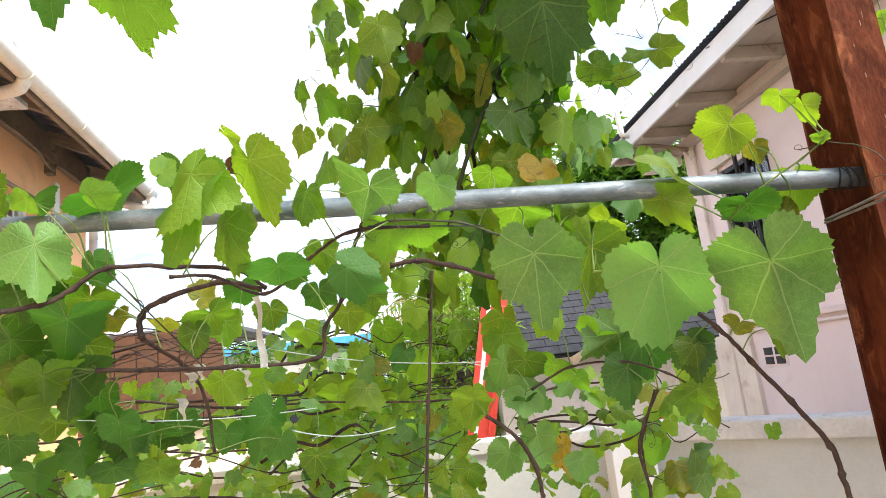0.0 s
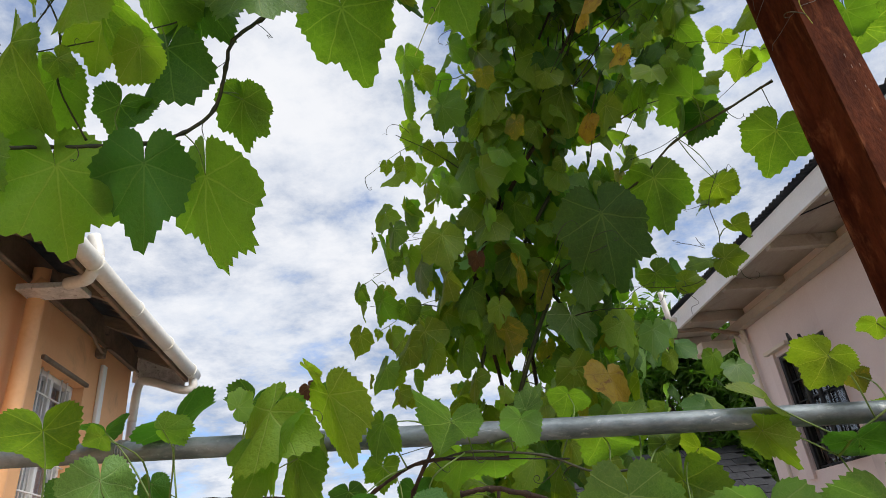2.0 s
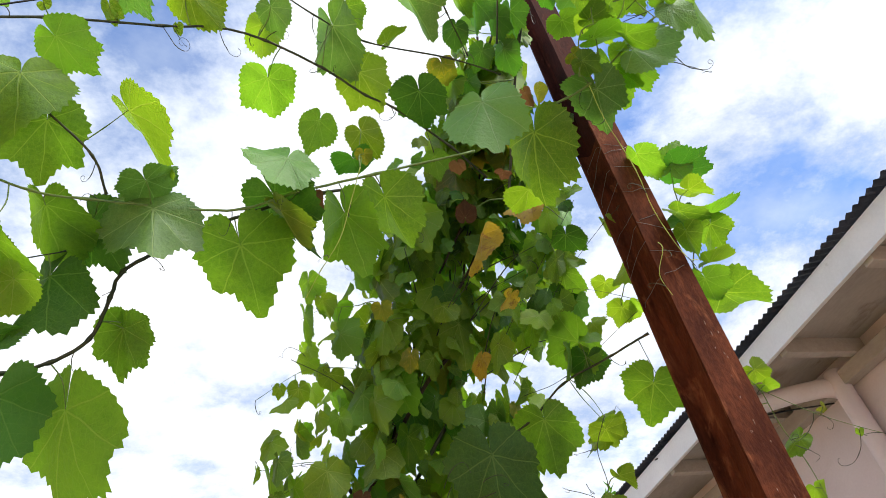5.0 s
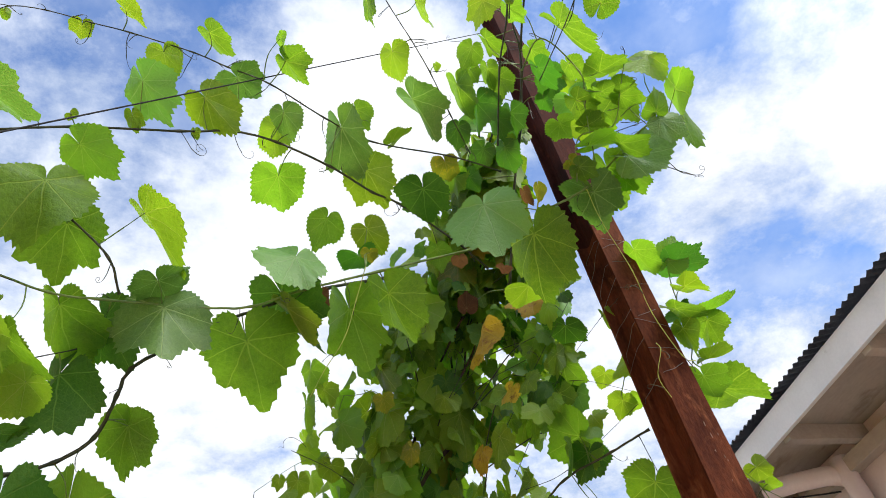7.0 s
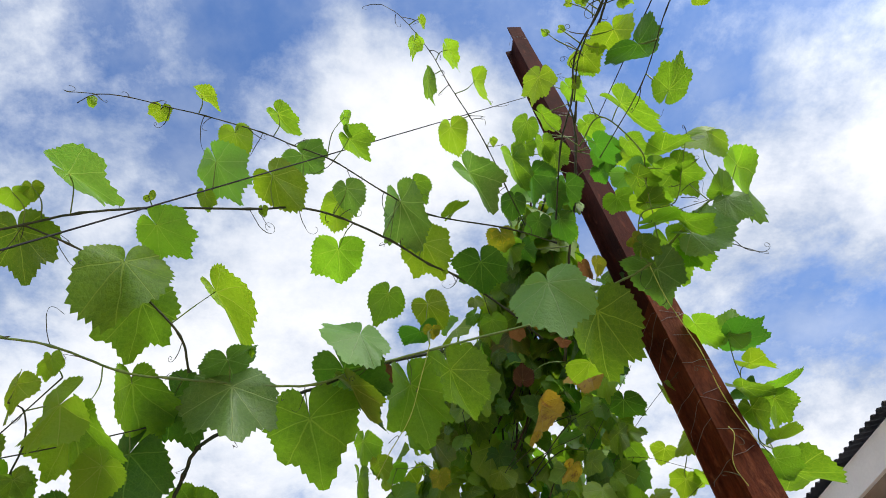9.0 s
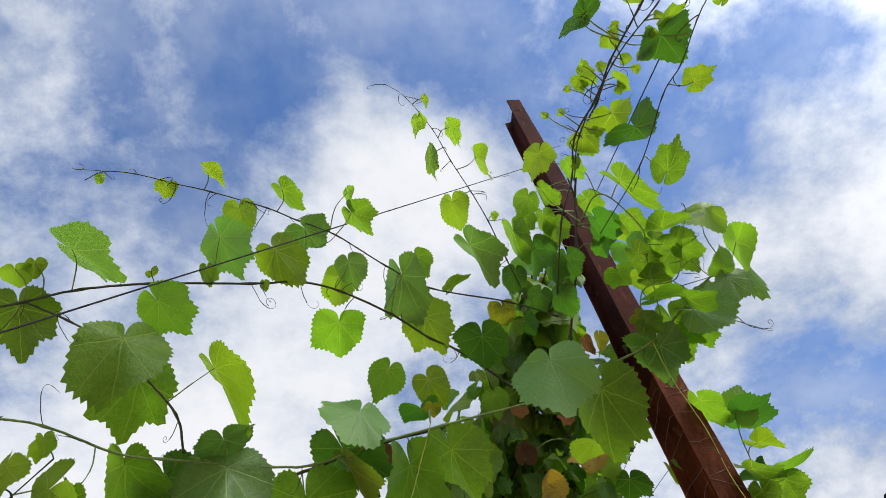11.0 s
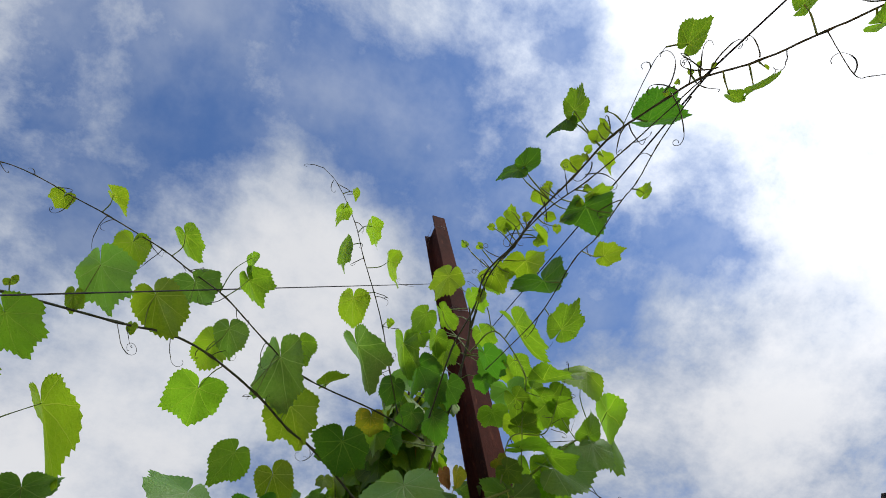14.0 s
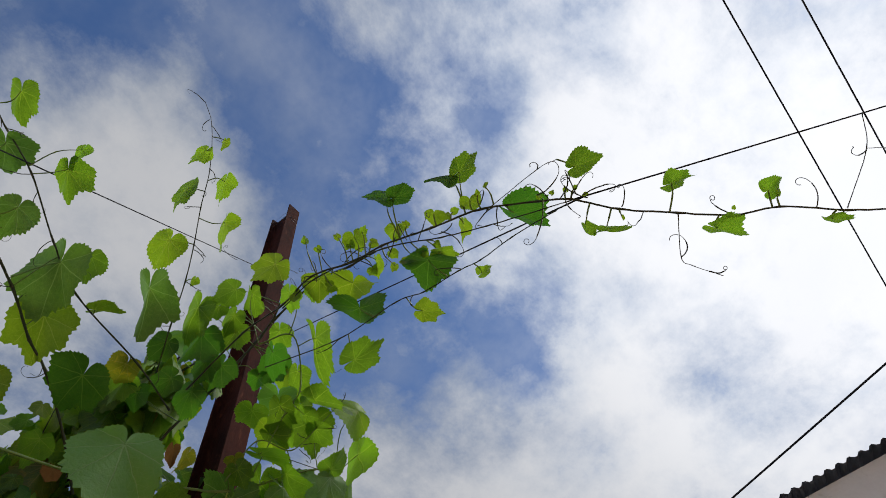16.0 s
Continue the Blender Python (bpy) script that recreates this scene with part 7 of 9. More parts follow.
vine_leaf(v, 'm', (-0.156, 1.615, 2.109), (-0.006, 0.056, -0.055), (0.149, -0.684, -0.714), 0.077, 341)
stalk(v, lines, (-0.156, 1.615, 2.109), rnd)
vine_leaf(v, 'd', (-0.089, 1.684, 2.054), (-0.005, 0.059, -0.064), (0.108, -0.728, -0.677), 0.084, 342)
stalk(v, lines, (-0.089, 1.684, 2.054), rnd)
vine_leaf(v, 'y', (-0.013, 1.686, 2.091), (-0.001, 0.025, -0.069), (0.076, -0.939, -0.335), 0.080, 343)
stalk(v, lines, (-0.013, 1.686, 2.091), rnd)
vine_leaf(v, 'y', (0.039, 1.747, 2.035), (-0, 0.023, -0.065), (0.046, -0.941, -0.335), 0.075, 344)
stalk(v, lines, (0.039, 1.747, 2.035), rnd)
vine_leaf(v, 'm', (-0.043, 1.696, 1.988), (-0.003, 0.053, -0.054), (0.092, -0.709, -0.7), 0.072, 345)
stalk(v, lines, (-0.043, 1.696, 1.988), rnd)
vine_leaf(v, 'd', (-0.175, 1.625, 2.007), (-0.007, 0.056, -0.062), (0.162, -0.724, -0.671), 0.081, 346)
stalk(v, lines, (-0.175, 1.625, 2.007), rnd)
vine_leaf(v, 'y', (-0.117, 1.69, 1.95), (-0.005, 0.058, -0.065), (0.126, -0.736, -0.665), 0.083, 347)
stalk(v, lines, (-0.117, 1.69, 1.95), rnd)
vine_leaf(v, 'y', (0.062, 1.756, 1.946), (0, 0.021, -0.058), (0.035, -0.942, -0.335), 0.068, 348)
stalk(v, lines, (0.062, 1.756, 1.946), rnd)
vine_leaf(v, 'd', (-0.23, 1.557, 2.053), (-0.008, 0.053, -0.053), (0.198, -0.68, -0.706), 0.074, 349)
stalk(v, lines, (-0.23, 1.557, 2.053), rnd)
vine_leaf(v, 'm', (-0.296, 1.602, 1.969), (-0.009, 0.054, -0.061), (0.233, -0.712, -0.663), 0.079, 350)
stalk(v, lines, (-0.296, 1.602, 1.969), rnd)
vine_leaf(v, 'd', (-0.344, 1.531, 2.021), (-0.012, 0.06, -0.057), (0.254, -0.638, -0.727), 0.081, 351)
stalk(v, lines, (-0.344, 1.531, 2.021), rnd)
vine_leaf(v, 'm', (-0.387, 1.525, 1.941), (-0.013, 0.059, -0.058), (0.284, -0.64, -0.714), 0.079, 352)
stalk(v, lines, (-0.387, 1.525, 1.941), rnd)
vine_leaf(v, 'y', (0.154, 1.799, 2.031), (0.001, 0.056, -0.057), (-0.015, -0.709, -0.705), 0.077, 353)
stalk(v, lines, (0.154, 1.799, 2.031), rnd)
vine_leaf(v, 'y', (-0.23, 1.672, 1.913), (-0.007, 0.056, -0.059), (0.193, -0.7, -0.688), 0.077, 354)
stalk(v, lines, (-0.23, 1.672, 1.913), rnd)
tendril(v, (0.814, 1.012, 2.062), (0.054, -0.027, -0.036), 0.2, 355)
tendril(v, (-0.197, 0.965, 2.088), (0.021, -0.005, 0.034), 0.08, 356)
tendril(v, (0.393, 1.116, 1.886), (0.011, 0.003, -0.061), 0.12, 357)
tendril(v, (0.731, 1.382, 1.691), (-0.058, 0.021, -0.029), 0.1, 358)
tendril(v, (0.231, 1.166, 2.021), (-0.059, 0.012, -0.046), 0.1, 359)
v, lines = vine('grape leaves hanging between the leafy column and the post', [
    ([(0.962, 1.333, 2.929), (0.86, 1.412, 2.91), (0.733, 1.497, 2.884), (0.634, 1.581, 2.817), (0.498, 1.7, 2.789)], 0.0045, 0.004, CANE),
    ([(0.85, 1.55, 2.806), (0.803, 1.565, 2.709), (0.799, 1.558, 2.601), (0.77, 1.603, 2.526), (0.705, 1.64, 2.502), (0.572, 1.727, 2.554)], 0.0015, 0.0012, CANE),
    ([(0.914, 1.315, 2.901), (0.95, 1.358, 2.806)], 0.0015, 0.0012, CANE),
])
vine_leaf(v, 'd', (0.504, 1.570, 2.723), (0.011, 0.046, -0.211), (-0.124, -0.727, -0.678), 0.215, 360)
stalk(v, lines, (0.504, 1.570, 2.723), rnd)
vine_leaf(v, 'm', (0.667, 1.54, 2.8), (0.026, 0.096, -0.135), (-0.322, -0.741, -0.59), 0.170, 361)
stalk(v, lines, (0.667, 1.54, 2.8), rnd)
vine_leaf(v, 'm', (0.785, 1.411, 2.969), (-0.091, 0.094, -0.001), (-0.587, -0.574, -0.571), 0.169, 362)
stalk(v, lines, (0.785, 1.411, 2.969), rnd)
vine_leaf(v, 'd', (0.805, 1.431, 2.927), (-0.024, 0.072, -0.055), (-0.451, -0.636, -0.627), 0.104, 363)
stalk(v, lines, (0.805, 1.431, 2.927), rnd)
vine_leaf(v, 'm', (0.919, 1.332, 2.772), (0.012, 0.136, -0.053), (-0.53, -0.266, -0.805), 0.162, 364)
stalk(v, lines, (0.919, 1.332, 2.772), rnd)
vine_leaf(v, 'y', (0.783, 1.537, 2.528), (0.074, 0, 0.001), (0.012, -0.929, -0.371), 0.079, 365)
stalk(v, lines, (0.783, 1.537, 2.528), rnd)
vine_leaf(v, 'y', (0.812, 1.491, 2.599), (0.042, 0.028, -0.038), (-0.624, -0.108, -0.774), 0.066, 366)
stalk(v, lines, (0.812, 1.491, 2.599), rnd)
vine_leaf(v, 'm', (0.76, 1.576, 2.545), (-0.063, 0.006, -0.009), (-0.162, -0.774, 0.613), 0.067, 367)
stalk(v, lines, (0.76, 1.576, 2.545), rnd)
vine_leaf(v, 'm', (0.635, 1.648, 2.555), (0.056, 0.038, -0.052), (-0.073, -0.767, -0.638), 0.089, 368)
stalk(v, lines, (0.635, 1.648, 2.555), rnd)
vine_leaf(v, 'y', (0.703, 1.636, 2.516), (0.061, 0.009, -0.011), (0.05, -0.898, -0.438), 0.062, 369)
stalk(v, lines, (0.703, 1.636, 2.516), rnd)
vine_leaf(v, 'y', (0.847, 1.571, 2.771), (0.044, 0.083, -0.024), (-0.113, -0.223, -0.968), 0.092, 370)
stalk(v, lines, (0.847, 1.571, 2.771), rnd)
vine_leaf(v, 'd', (0.814, 1.31, 3.308), (0.012, 0.1, -0.02), (-0.376, -0.141, -0.916), 0.125, 371)
stalk(v, lines, (0.814, 1.31, 3.308), rnd)
vine_leaf(v, 'y', (0.63, 1.035, 3.216), (0.084, 0.103, 0.01), (0.164, -0.039, -0.986), 0.142, 372)
stalk(v, lines, (0.63, 1.035, 3.216), rnd)
vine_leaf(v, 'd', (0.808, 1.449, 3.166), (-0.016, 0.089, -0.01), (-0.57, -0.187, -0.8), 0.113, 373)
stalk(v, lines, (0.808, 1.449, 3.166), rnd)
vine_leaf(v, 'y', (0.955, 1.457, 3.225), (0.003, 0.07, -0.011), (-0.496, -0.11, -0.862), 0.086, 374)
stalk(v, lines, (0.955, 1.457, 3.225), rnd)
vine_leaf(v, 'y', (1.021, 1.489, 3.137), (0.003, 0.057, -0.025), (-0.484, -0.332, -0.81), 0.071, 375)
stalk(v, lines, (1.021, 1.489, 3.137), rnd)
vine_leaf(v, 'm', (1.035, 1.07, 3.067), (0.024, 0.052, -0.072), (-0.948, -0.006, -0.317), 0.096, 376)
stalk(v, lines, (1.035, 1.07, 3.067), rnd)
vine_leaf(v, 'm', (1.072, 1.143, 2.959), (0.048, 0.076, -0.041), (-0.36, -0.255, -0.897), 0.102, 377)
stalk(v, lines, (1.072, 1.143, 2.959), rnd)
vine_leaf(v, 'm', (1.02, 1.037, 3.11), (0.089, 0.014, -0.017), (-0.237, 0.461, -0.855), 0.096, 378)
stalk(v, lines, (1.02, 1.037, 3.11), rnd)
tendril(v, (0.763, 1.583, 2.584), (-0.154, 0.032, 0.07), 0.15, 379)
tendril(v, (0.815, 1.536, 2.491), (0.005, 0.026, -0.081), 0.08, 380)
tendril(v, (0.679, 1.649, 2.509), (0.136, -0.029, -0.091), 0.14, 381)
tendril(v, (0.653, 1.656, 2.515), (-0.007, 0.035, -0.097), 0.08, 382)
v, lines = vine('loose sprays of small grape leaves beside the leafy column', [
    ([(0.174, 1.861, 2.921), (0.033, 1.894, 2.871), (-0.107, 1.917, 2.817), (-0.226, 1.933, 2.758)], 0.0016, 0.001, GREEN_CANE),
    ([(0.204, 1.729, 3.128), (0.052, 1.701, 3.13), (-0.044, 1.705, 3.124), (-0.186, 1.742, 3.054)], 0.0016, 0.001, GREEN_CANE),
    ([(0.103, 1.972, 2.694), (-0.049, 1.98, 2.676), (-0.167, 1.995, 2.619)], 0.0015, 0.001, GREEN_CANE),
    ([(0.092, 1.887, 2.882), (-0.04, 1.88, 2.896), (-0.175, 1.88, 2.881)], 0.0015, 0.001, GREEN_CANE),
    ([(0.632, 1.658, 2.993), (0.776, 1.449, 3.186), (0.92, 1.256, 3.294), (1.009, 1.154, 3.322)], 0.0013, 0.001, CANE),
    ([(0.595, 1.603, 3.092), (0.728, 1.411, 3.254), (0.839, 1.223, 3.371)], 0.0013, 0.001, CANE),
    ([(0.66, 1.672, 2.955), (0.79, 1.604, 2.974), (1.001, 1.413, 3.068)], 0.0014, 0.001, CANE),
    ([(0.641, 1.507, 3.191), (0.829, 1.426, 3.179), (1.016, 1.387, 3.087)], 0.0012, 0.001, CANE),
    ([(0.15, 1.56, 3.269), (0.037, 1.567, 3.268), (-0.033, 1.586, 3.246)], 0.0014, 0.001, GREEN_CANE),
])
vine_leaf(v, 'm', (-0.245, 1.909, 2.731), (-0.022, 0.031, -0.044), (-0.589, -0.769, -0.249), 0.061, 383)
stalk(v, lines, (-0.245, 1.909, 2.731), rnd)
vine_leaf(v, 'm', (-0.145, 1.864, 2.851), (-0.005, 0.062, -0.088), (-0.779, -0.532, -0.332), 0.113, 384)
stalk(v, lines, (-0.145, 1.864, 2.851), rnd)
vine_leaf(v, 'y', (-0.073, 1.883, 2.821), (0.003, 0.062, -0.088), (-0.797, -0.481, -0.364), 0.113, 385)
stalk(v, lines, (-0.073, 1.883, 2.821), rnd)
vine_leaf(v, 'm', (-0.179, 1.934, 2.689), (-0.02, 0.051, -0.072), (-0.639, -0.7, -0.319), 0.095, 386)
stalk(v, lines, (-0.179, 1.934, 2.689), rnd)
vine_leaf(v, 'm', (-0.1, 1.949, 2.668), (0.014, 0.045, -0.063), (0.096, -0.82, -0.564), 0.075, 387)
stalk(v, lines, (-0.1, 1.949, 2.668), rnd)
vine_leaf(v, 'y', (-0.169, 1.98, 2.57), (-0.008, 0.024, -0.033), (-0.628, -0.698, -0.344), 0.044, 388)
stalk(v, lines, (-0.169, 1.98, 2.57), rnd)
vine_leaf(v, 'y', (-0.202, 1.969, 2.591), (-0.001, 0.017, -0.024), (-0.571, -0.676, -0.466), 0.031, 389)
stalk(v, lines, (-0.202, 1.969, 2.591), rnd)
vine_leaf(v, 'y', (-0.187, 1.85, 2.871), (-0.005, 0.025, -0.035), (-0.833, -0.502, -0.234), 0.045, 390)
stalk(v, lines, (-0.187, 1.85, 2.871), rnd)
vine_leaf(v, 'y', (-0.049, 1.717, 3.071), (-0.008, 0.038, -0.054), (0.027, -0.815, -0.579), 0.065, 391)
stalk(v, lines, (-0.049, 1.717, 3.071), rnd)
vine_leaf(v, 'y', (-0.109, 1.712, 3.074), (-0.005, 0.022, -0.031), (0.056, -0.812, -0.581), 0.037, 392)
stalk(v, lines, (-0.109, 1.712, 3.074), rnd)
vine_leaf(v, 'y', (-0.015, 1.671, 3.138), (-0.029, 0.05, -0.021), (-0.232, -0.486, -0.843), 0.065, 393)
stalk(v, lines, (-0.015, 1.671, 3.138), rnd)
vine_leaf(v, 'y', (0.054, 1.696, 3.102), (-0.003, 0.061, -0.045), (-0.036, -0.594, -0.804), 0.080, 394)
stalk(v, lines, (0.054, 1.696, 3.102), rnd)
vine_leaf(v, 'm', (-0.022, 1.577, 3.255), (-0.014, 0.055, -0.078), (-0.867, -0.469, -0.17), 0.101, 395)
stalk(v, lines, (-0.022, 1.577, 3.255), rnd)
vine_leaf(v, 'm', (0.093, 1.626, 3.195), (-0.002, 0.049, -0.069), (-0.676, -0.612, -0.41), 0.089, 396)
stalk(v, lines, (0.093, 1.626, 3.195), rnd)
vine_leaf(v, 'm', (-0.007, 1.503, 3.339), (-0.002, 0.048, -0.068), (-0.596, -0.665, -0.451), 0.088, 397)
stalk(v, lines, (-0.007, 1.503, 3.339), rnd)
vine_leaf(v, 'm', (0.084, 1.558, 3.277), (-0.014, 0.079, -0.02), (-0.153, -0.266, -0.952), 0.092, 398)
stalk(v, lines, (0.084, 1.558, 3.277), rnd)
vine_leaf(v, 'y', (0.007, 1.878, 2.836), (-0.012, 0.035, -0.049), (-0.529, -0.748, -0.401), 0.064, 399)
stalk(v, lines, (0.007, 1.878, 2.836), rnd)
vine_leaf(v, 'm', (0.071, 1.864, 2.862), (-0.007, 0.035, -0.05), (-0.044, -0.819, -0.572), 0.061, 400)
stalk(v, lines, (0.071, 1.864, 2.862), rnd)
vine_leaf(v, 'g', (0.522, 1.227, 3.234), (-0.039, 0.064, -0.091), (-0.92, -0.366, 0.143), 0.124, 401)
stalk(v, lines, (0.522, 1.227, 3.234), rnd)
vine_leaf(v, 'g', (0.675, 1.165, 3.293), (-0.081, 0.012, -0.019), (-0.217, -0.921, 0.322), 0.088, 402)
stalk(v, lines, (0.675, 1.165, 3.293), rnd)
vine_leaf(v, 'g', (0.505, 1.464, 2.972), (-0.028, 0.037, -0.052), (-0.812, -0.583, 0.023), 0.073, 403)
stalk(v, lines, (0.505, 1.464, 2.972), rnd)
vine_leaf(v, 'g', (0.596, 1.333, 3.093), (-0.026, 0.028, -0.041), (-0.717, -0.696, -0.034), 0.059, 404)
stalk(v, lines, (0.596, 1.333, 3.093), rnd)
vine_leaf(v, 'b', (0.143, 1.652, 2.672), (-0.012, 0.026, -0.037), (-0.111, -0.83, -0.547), 0.045, 405)
stalk(v, lines, (0.143, 1.652, 2.672), rnd)
vine_leaf(v, 'b', (0.46, 1.071, 3.384), (0.007, 0.034, -0.016), (-0.2, -0.376, -0.905), 0.046, 406)
stalk(v, lines, (0.46, 1.071, 3.384), rnd)
vine_leaf(v, 'b', (0.587, 1.073, 3.338), (0, 0.032, 0.004), (-0.398, 0.12, -0.909), 0.043, 407)
stalk(v, lines, (0.587, 1.073, 3.338), rnd)
vine_leaf(v, 's', (0.303, 1.487, 3.013), (-0.013, 0.031, -0.044), (-0.62, -0.718, -0.317), 0.058, 408)
stalk(v, lines, (0.303, 1.487, 3.013), rnd)
vine_leaf(v, 's', (0.223, 1.404, 3.133), (0.01, 0.04, -0.03), (-0.068, -0.583, -0.81), 0.055, 409)
stalk(v, lines, (0.223, 1.404, 3.133), rnd)
vine_leaf(v, 's', (0.258, 1.657, 2.633), (-0.018, 0.056, -0.079), (-0.953, -0.304, 0.004), 0.103, 410)
stalk(v, lines, (0.258, 1.657, 2.633), rnd)
vine_leaf(v, 'y', (0.049, 1.702, 2.644), (-0.019, 0.061, -0.087), (-0.92, -0.385, -0.066), 0.113, 411)
stalk(v, lines, (0.049, 1.702, 2.644), rnd)
vine_leaf(v, 'y', (-0.012, 1.776, 2.445), (-0.03, 0.051, -0.072), (-0.76, -0.637, -0.129), 0.098, 412)
stalk(v, lines, (-0.012, 1.776, 2.445), rnd)
vine_leaf(v, 's', (0.202, 1.727, 2.467), (-0.006, 0.059, -0.084), (-0.781, -0.534, -0.324), 0.108, 413)
stalk(v, lines, (0.202, 1.727, 2.467), rnd)
vine_leaf(v, 'y', (0.893, 1.644, 2.824), (-0.08, 0.05, -0.072), (-0.724, -0.539, 0.429), 0.124, 414)
stalk(v, lines, (0.893, 1.644, 2.824), rnd)
vine_leaf(v, 'y', (0.893, 1.648, 2.816), (0.05, 0.028, -0.038), (-0.457, -0.322, -0.829), 0.072, 415)
stalk(v, lines, (0.893, 1.648, 2.816), rnd)
vine_leaf(v, 'm', (0.804, 1.395, 3.228), (-0.005, 0.057, -0.08), (-0.84, -0.464, -0.28), 0.103, 416)
stalk(v, lines, (0.804, 1.395, 3.228), rnd)
vine_leaf(v, 'y', (0.767, 1.417, 3.225), (0.026, -0.023, 0.033), (-0.2, -0.873, -0.445), 0.051, 417)
stalk(v, lines, (0.767, 1.417, 3.225), rnd)
vine_leaf(v, 'y', (0.996, 1.315, 3.183), (-0.063, 0.045, -0.065), (-0.732, -0.625, 0.273), 0.107, 418)
stalk(v, lines, (0.996, 1.315, 3.183), rnd)
vine_leaf(v, 'y', (0.922, 1.249, 3.298), (0.014, 0.032, -0.045), (-0.903, -0.17, -0.394), 0.060, 419)
stalk(v, lines, (0.922, 1.249, 3.298), rnd)
vine_leaf(v, 'y', (0.962, 1.421, 3.091), (-0.012, 0.053, -0.041), (-0.472, -0.608, -0.638), 0.076, 420)
stalk(v, lines, (0.962, 1.421, 3.091), rnd)
vine_leaf(v, 'y', (1.004, 1.395, 3.088), (0.022, 0.043, -0.017), (-0.277, -0.235, -0.932), 0.054, 421)
stalk(v, lines, (1.004, 1.395, 3.088), rnd)
tendril(v, (-0.181, 1.848, 2.876), (-0.02, -0.039, 0.067), 0.05, 422)
tendril(v, (-0.186, 1.742, 3.054), (-0.025, 0.027, -0.047), 0.08, 423)
tendril(v, (0.903, 1.634, 2.832), (0.026, -0.061, 0.077), 0.07, 424)
tendril(v, (0.762, 1.619, 2.637), (0.028, 0.015, -0.065), 0.08, 425)
v, lines = vine('slender grape shoot with small yellow-green leaves near the pink house', [
    ([(1.036, 1.2, 2.6), (1.213, 1.398, 2.819)], 0.002, 0.002, GREEN_CANE),
    ([(1.213, 1.398, 2.819), (1.249, 1.404, 2.765), (1.274, 1.432, 2.674), (1.309, 1.453, 2.568), (1.33, 1.477, 2.457)], 0.002, 0.0014, GREEN_CANE),
    ([(1.249, 1.404, 2.765), (1.345, 1.379, 2.672), (1.419, 1.348, 2.608), (1.487, 1.312, 2.552)], 0.0013, 0.001, GREEN_CANE),
])
vine_leaf(v, 'y', (1.245, 1.378, 2.815), (0.049, 0.024, -0.034), (-0.211, -0.631, -0.746), 0.065, 426)
stalk(v, lines, (1.245, 1.378, 2.815), rnd)
vine_leaf(v, 'y', (1.262, 1.391, 2.771), (0.043, 0.011, -0.019), (-0.379, -0.107, -0.919), 0.051, 427)
stalk(v, lines, (1.262, 1.391, 2.771), rnd)
vine_leaf(v, 'm', (1.307, 1.428, 2.629), (-0.045, 0.032, -0.026), (-0.671, -0.66, 0.339), 0.064, 428)
stalk(v, lines, (1.307, 1.428, 2.629), rnd)
vine_leaf(v, 'y', (1.309, 1.474, 2.511), (0.04, 0.04, -0.024), (-0.096, -0.435, -0.895), 0.054, 429)
stalk(v, lines, (1.309, 1.474, 2.511), rnd)
vine_leaf(v, 'y', (1.226, 1.438, 2.731), (0.024, 0.012, -0.017), (-0.181, -0.664, -0.726), 0.033, 430)
stalk(v, lines, (1.226, 1.438, 2.731), rnd)
vine_leaf(v, 's', (1.365, 1.361, 2.676), (0.025, 0.015, -0.001), (0.316, -0.56, -0.766), 0.025, 431)
stalk(v, lines, (1.365, 1.361, 2.676), rnd)
vine_leaf(v, 'y', (1.418, 1.352, 2.6), (0.005, 0.012, -0.014), (-0.558, -0.509, -0.656), 0.019, 432)
stalk(v, lines, (1.418, 1.352, 2.6), rnd)
tendril(v, (1.345, 1.379, 2.672), (-0.005, 0.055, -0.116), 0.15, 433)
tendril(v, (1.418, 1.351, 2.602), (0.007, 0.046, -0.13), 0.15, 434)

v, lines = vine('grape leaves on the low trellis wires, some lime and some dark', [
    ([(-0.947, 1.552, 1.754), (-0.822, 1.690, 1.734), (-0.661, 1.828, 1.752), (-0.524, 1.989, 1.729), (-0.314, 2.150, 1.729), (-0.058, 2.189, 1.686), (0.188, 2.098, 1.670)], 0.0042, 0.0028, BARK),
    ([(-0.927, 1.565, 1.704), (-0.786, 1.653, 1.700), (-0.621, 1.845, 1.706), (-0.396, 2.027, 1.708)], 0.0042, 0.0028, BARK),
    ([(0.228, 1.895, 1.629), (0.294, 1.886, 1.575), (0.338, 1.873, 1.494), (0.361, 1.855, 1.396)], 0.0042, 0.0028, BARK),
    ([(0.094, 2.081, 2.025), (0.077, 2.098, 1.805), (0.046, 2.092, 1.594), (0.017, 2.066, 1.396)], 0.0042, 0.0028, BARK),
    ([(0.649, 1.643, 1.660), (0.606, 1.648, 1.567), (0.592, 1.646, 1.515), (0.589, 1.628, 1.412)], 0.0042, 0.0028, BARK),
    ([(0.349, 1.738, 1.691), (0.460, 1.722, 1.739), (0.577, 1.645, 1.739), (0.670, 1.597, 1.699), (0.729, 1.574, 1.652)], 0.0042, 0.0028, BARK),
])
vine_leaf(v, 'd', (-0.652, 1.555, 1.712), (-0.021, 0.008, -0.076), (0.169, -0.850, -0.043), 0.115, 435)
stalk(v, lines, (-0.652, 1.555, 1.712), rnd)
vine_leaf(v, 'd', (-0.732, 1.569, 1.765), (-0.022, 0.028, -0.051), (0.168, -0.850, 0.046), 0.104, 436)
stalk(v, lines, (-0.732, 1.569, 1.765), rnd)
vine_leaf(v, 'd', (-0.595, 1.693, 1.711), (0.032, 0.003, -0.058), (-0.024, -0.850, 0.060), 0.124, 437)
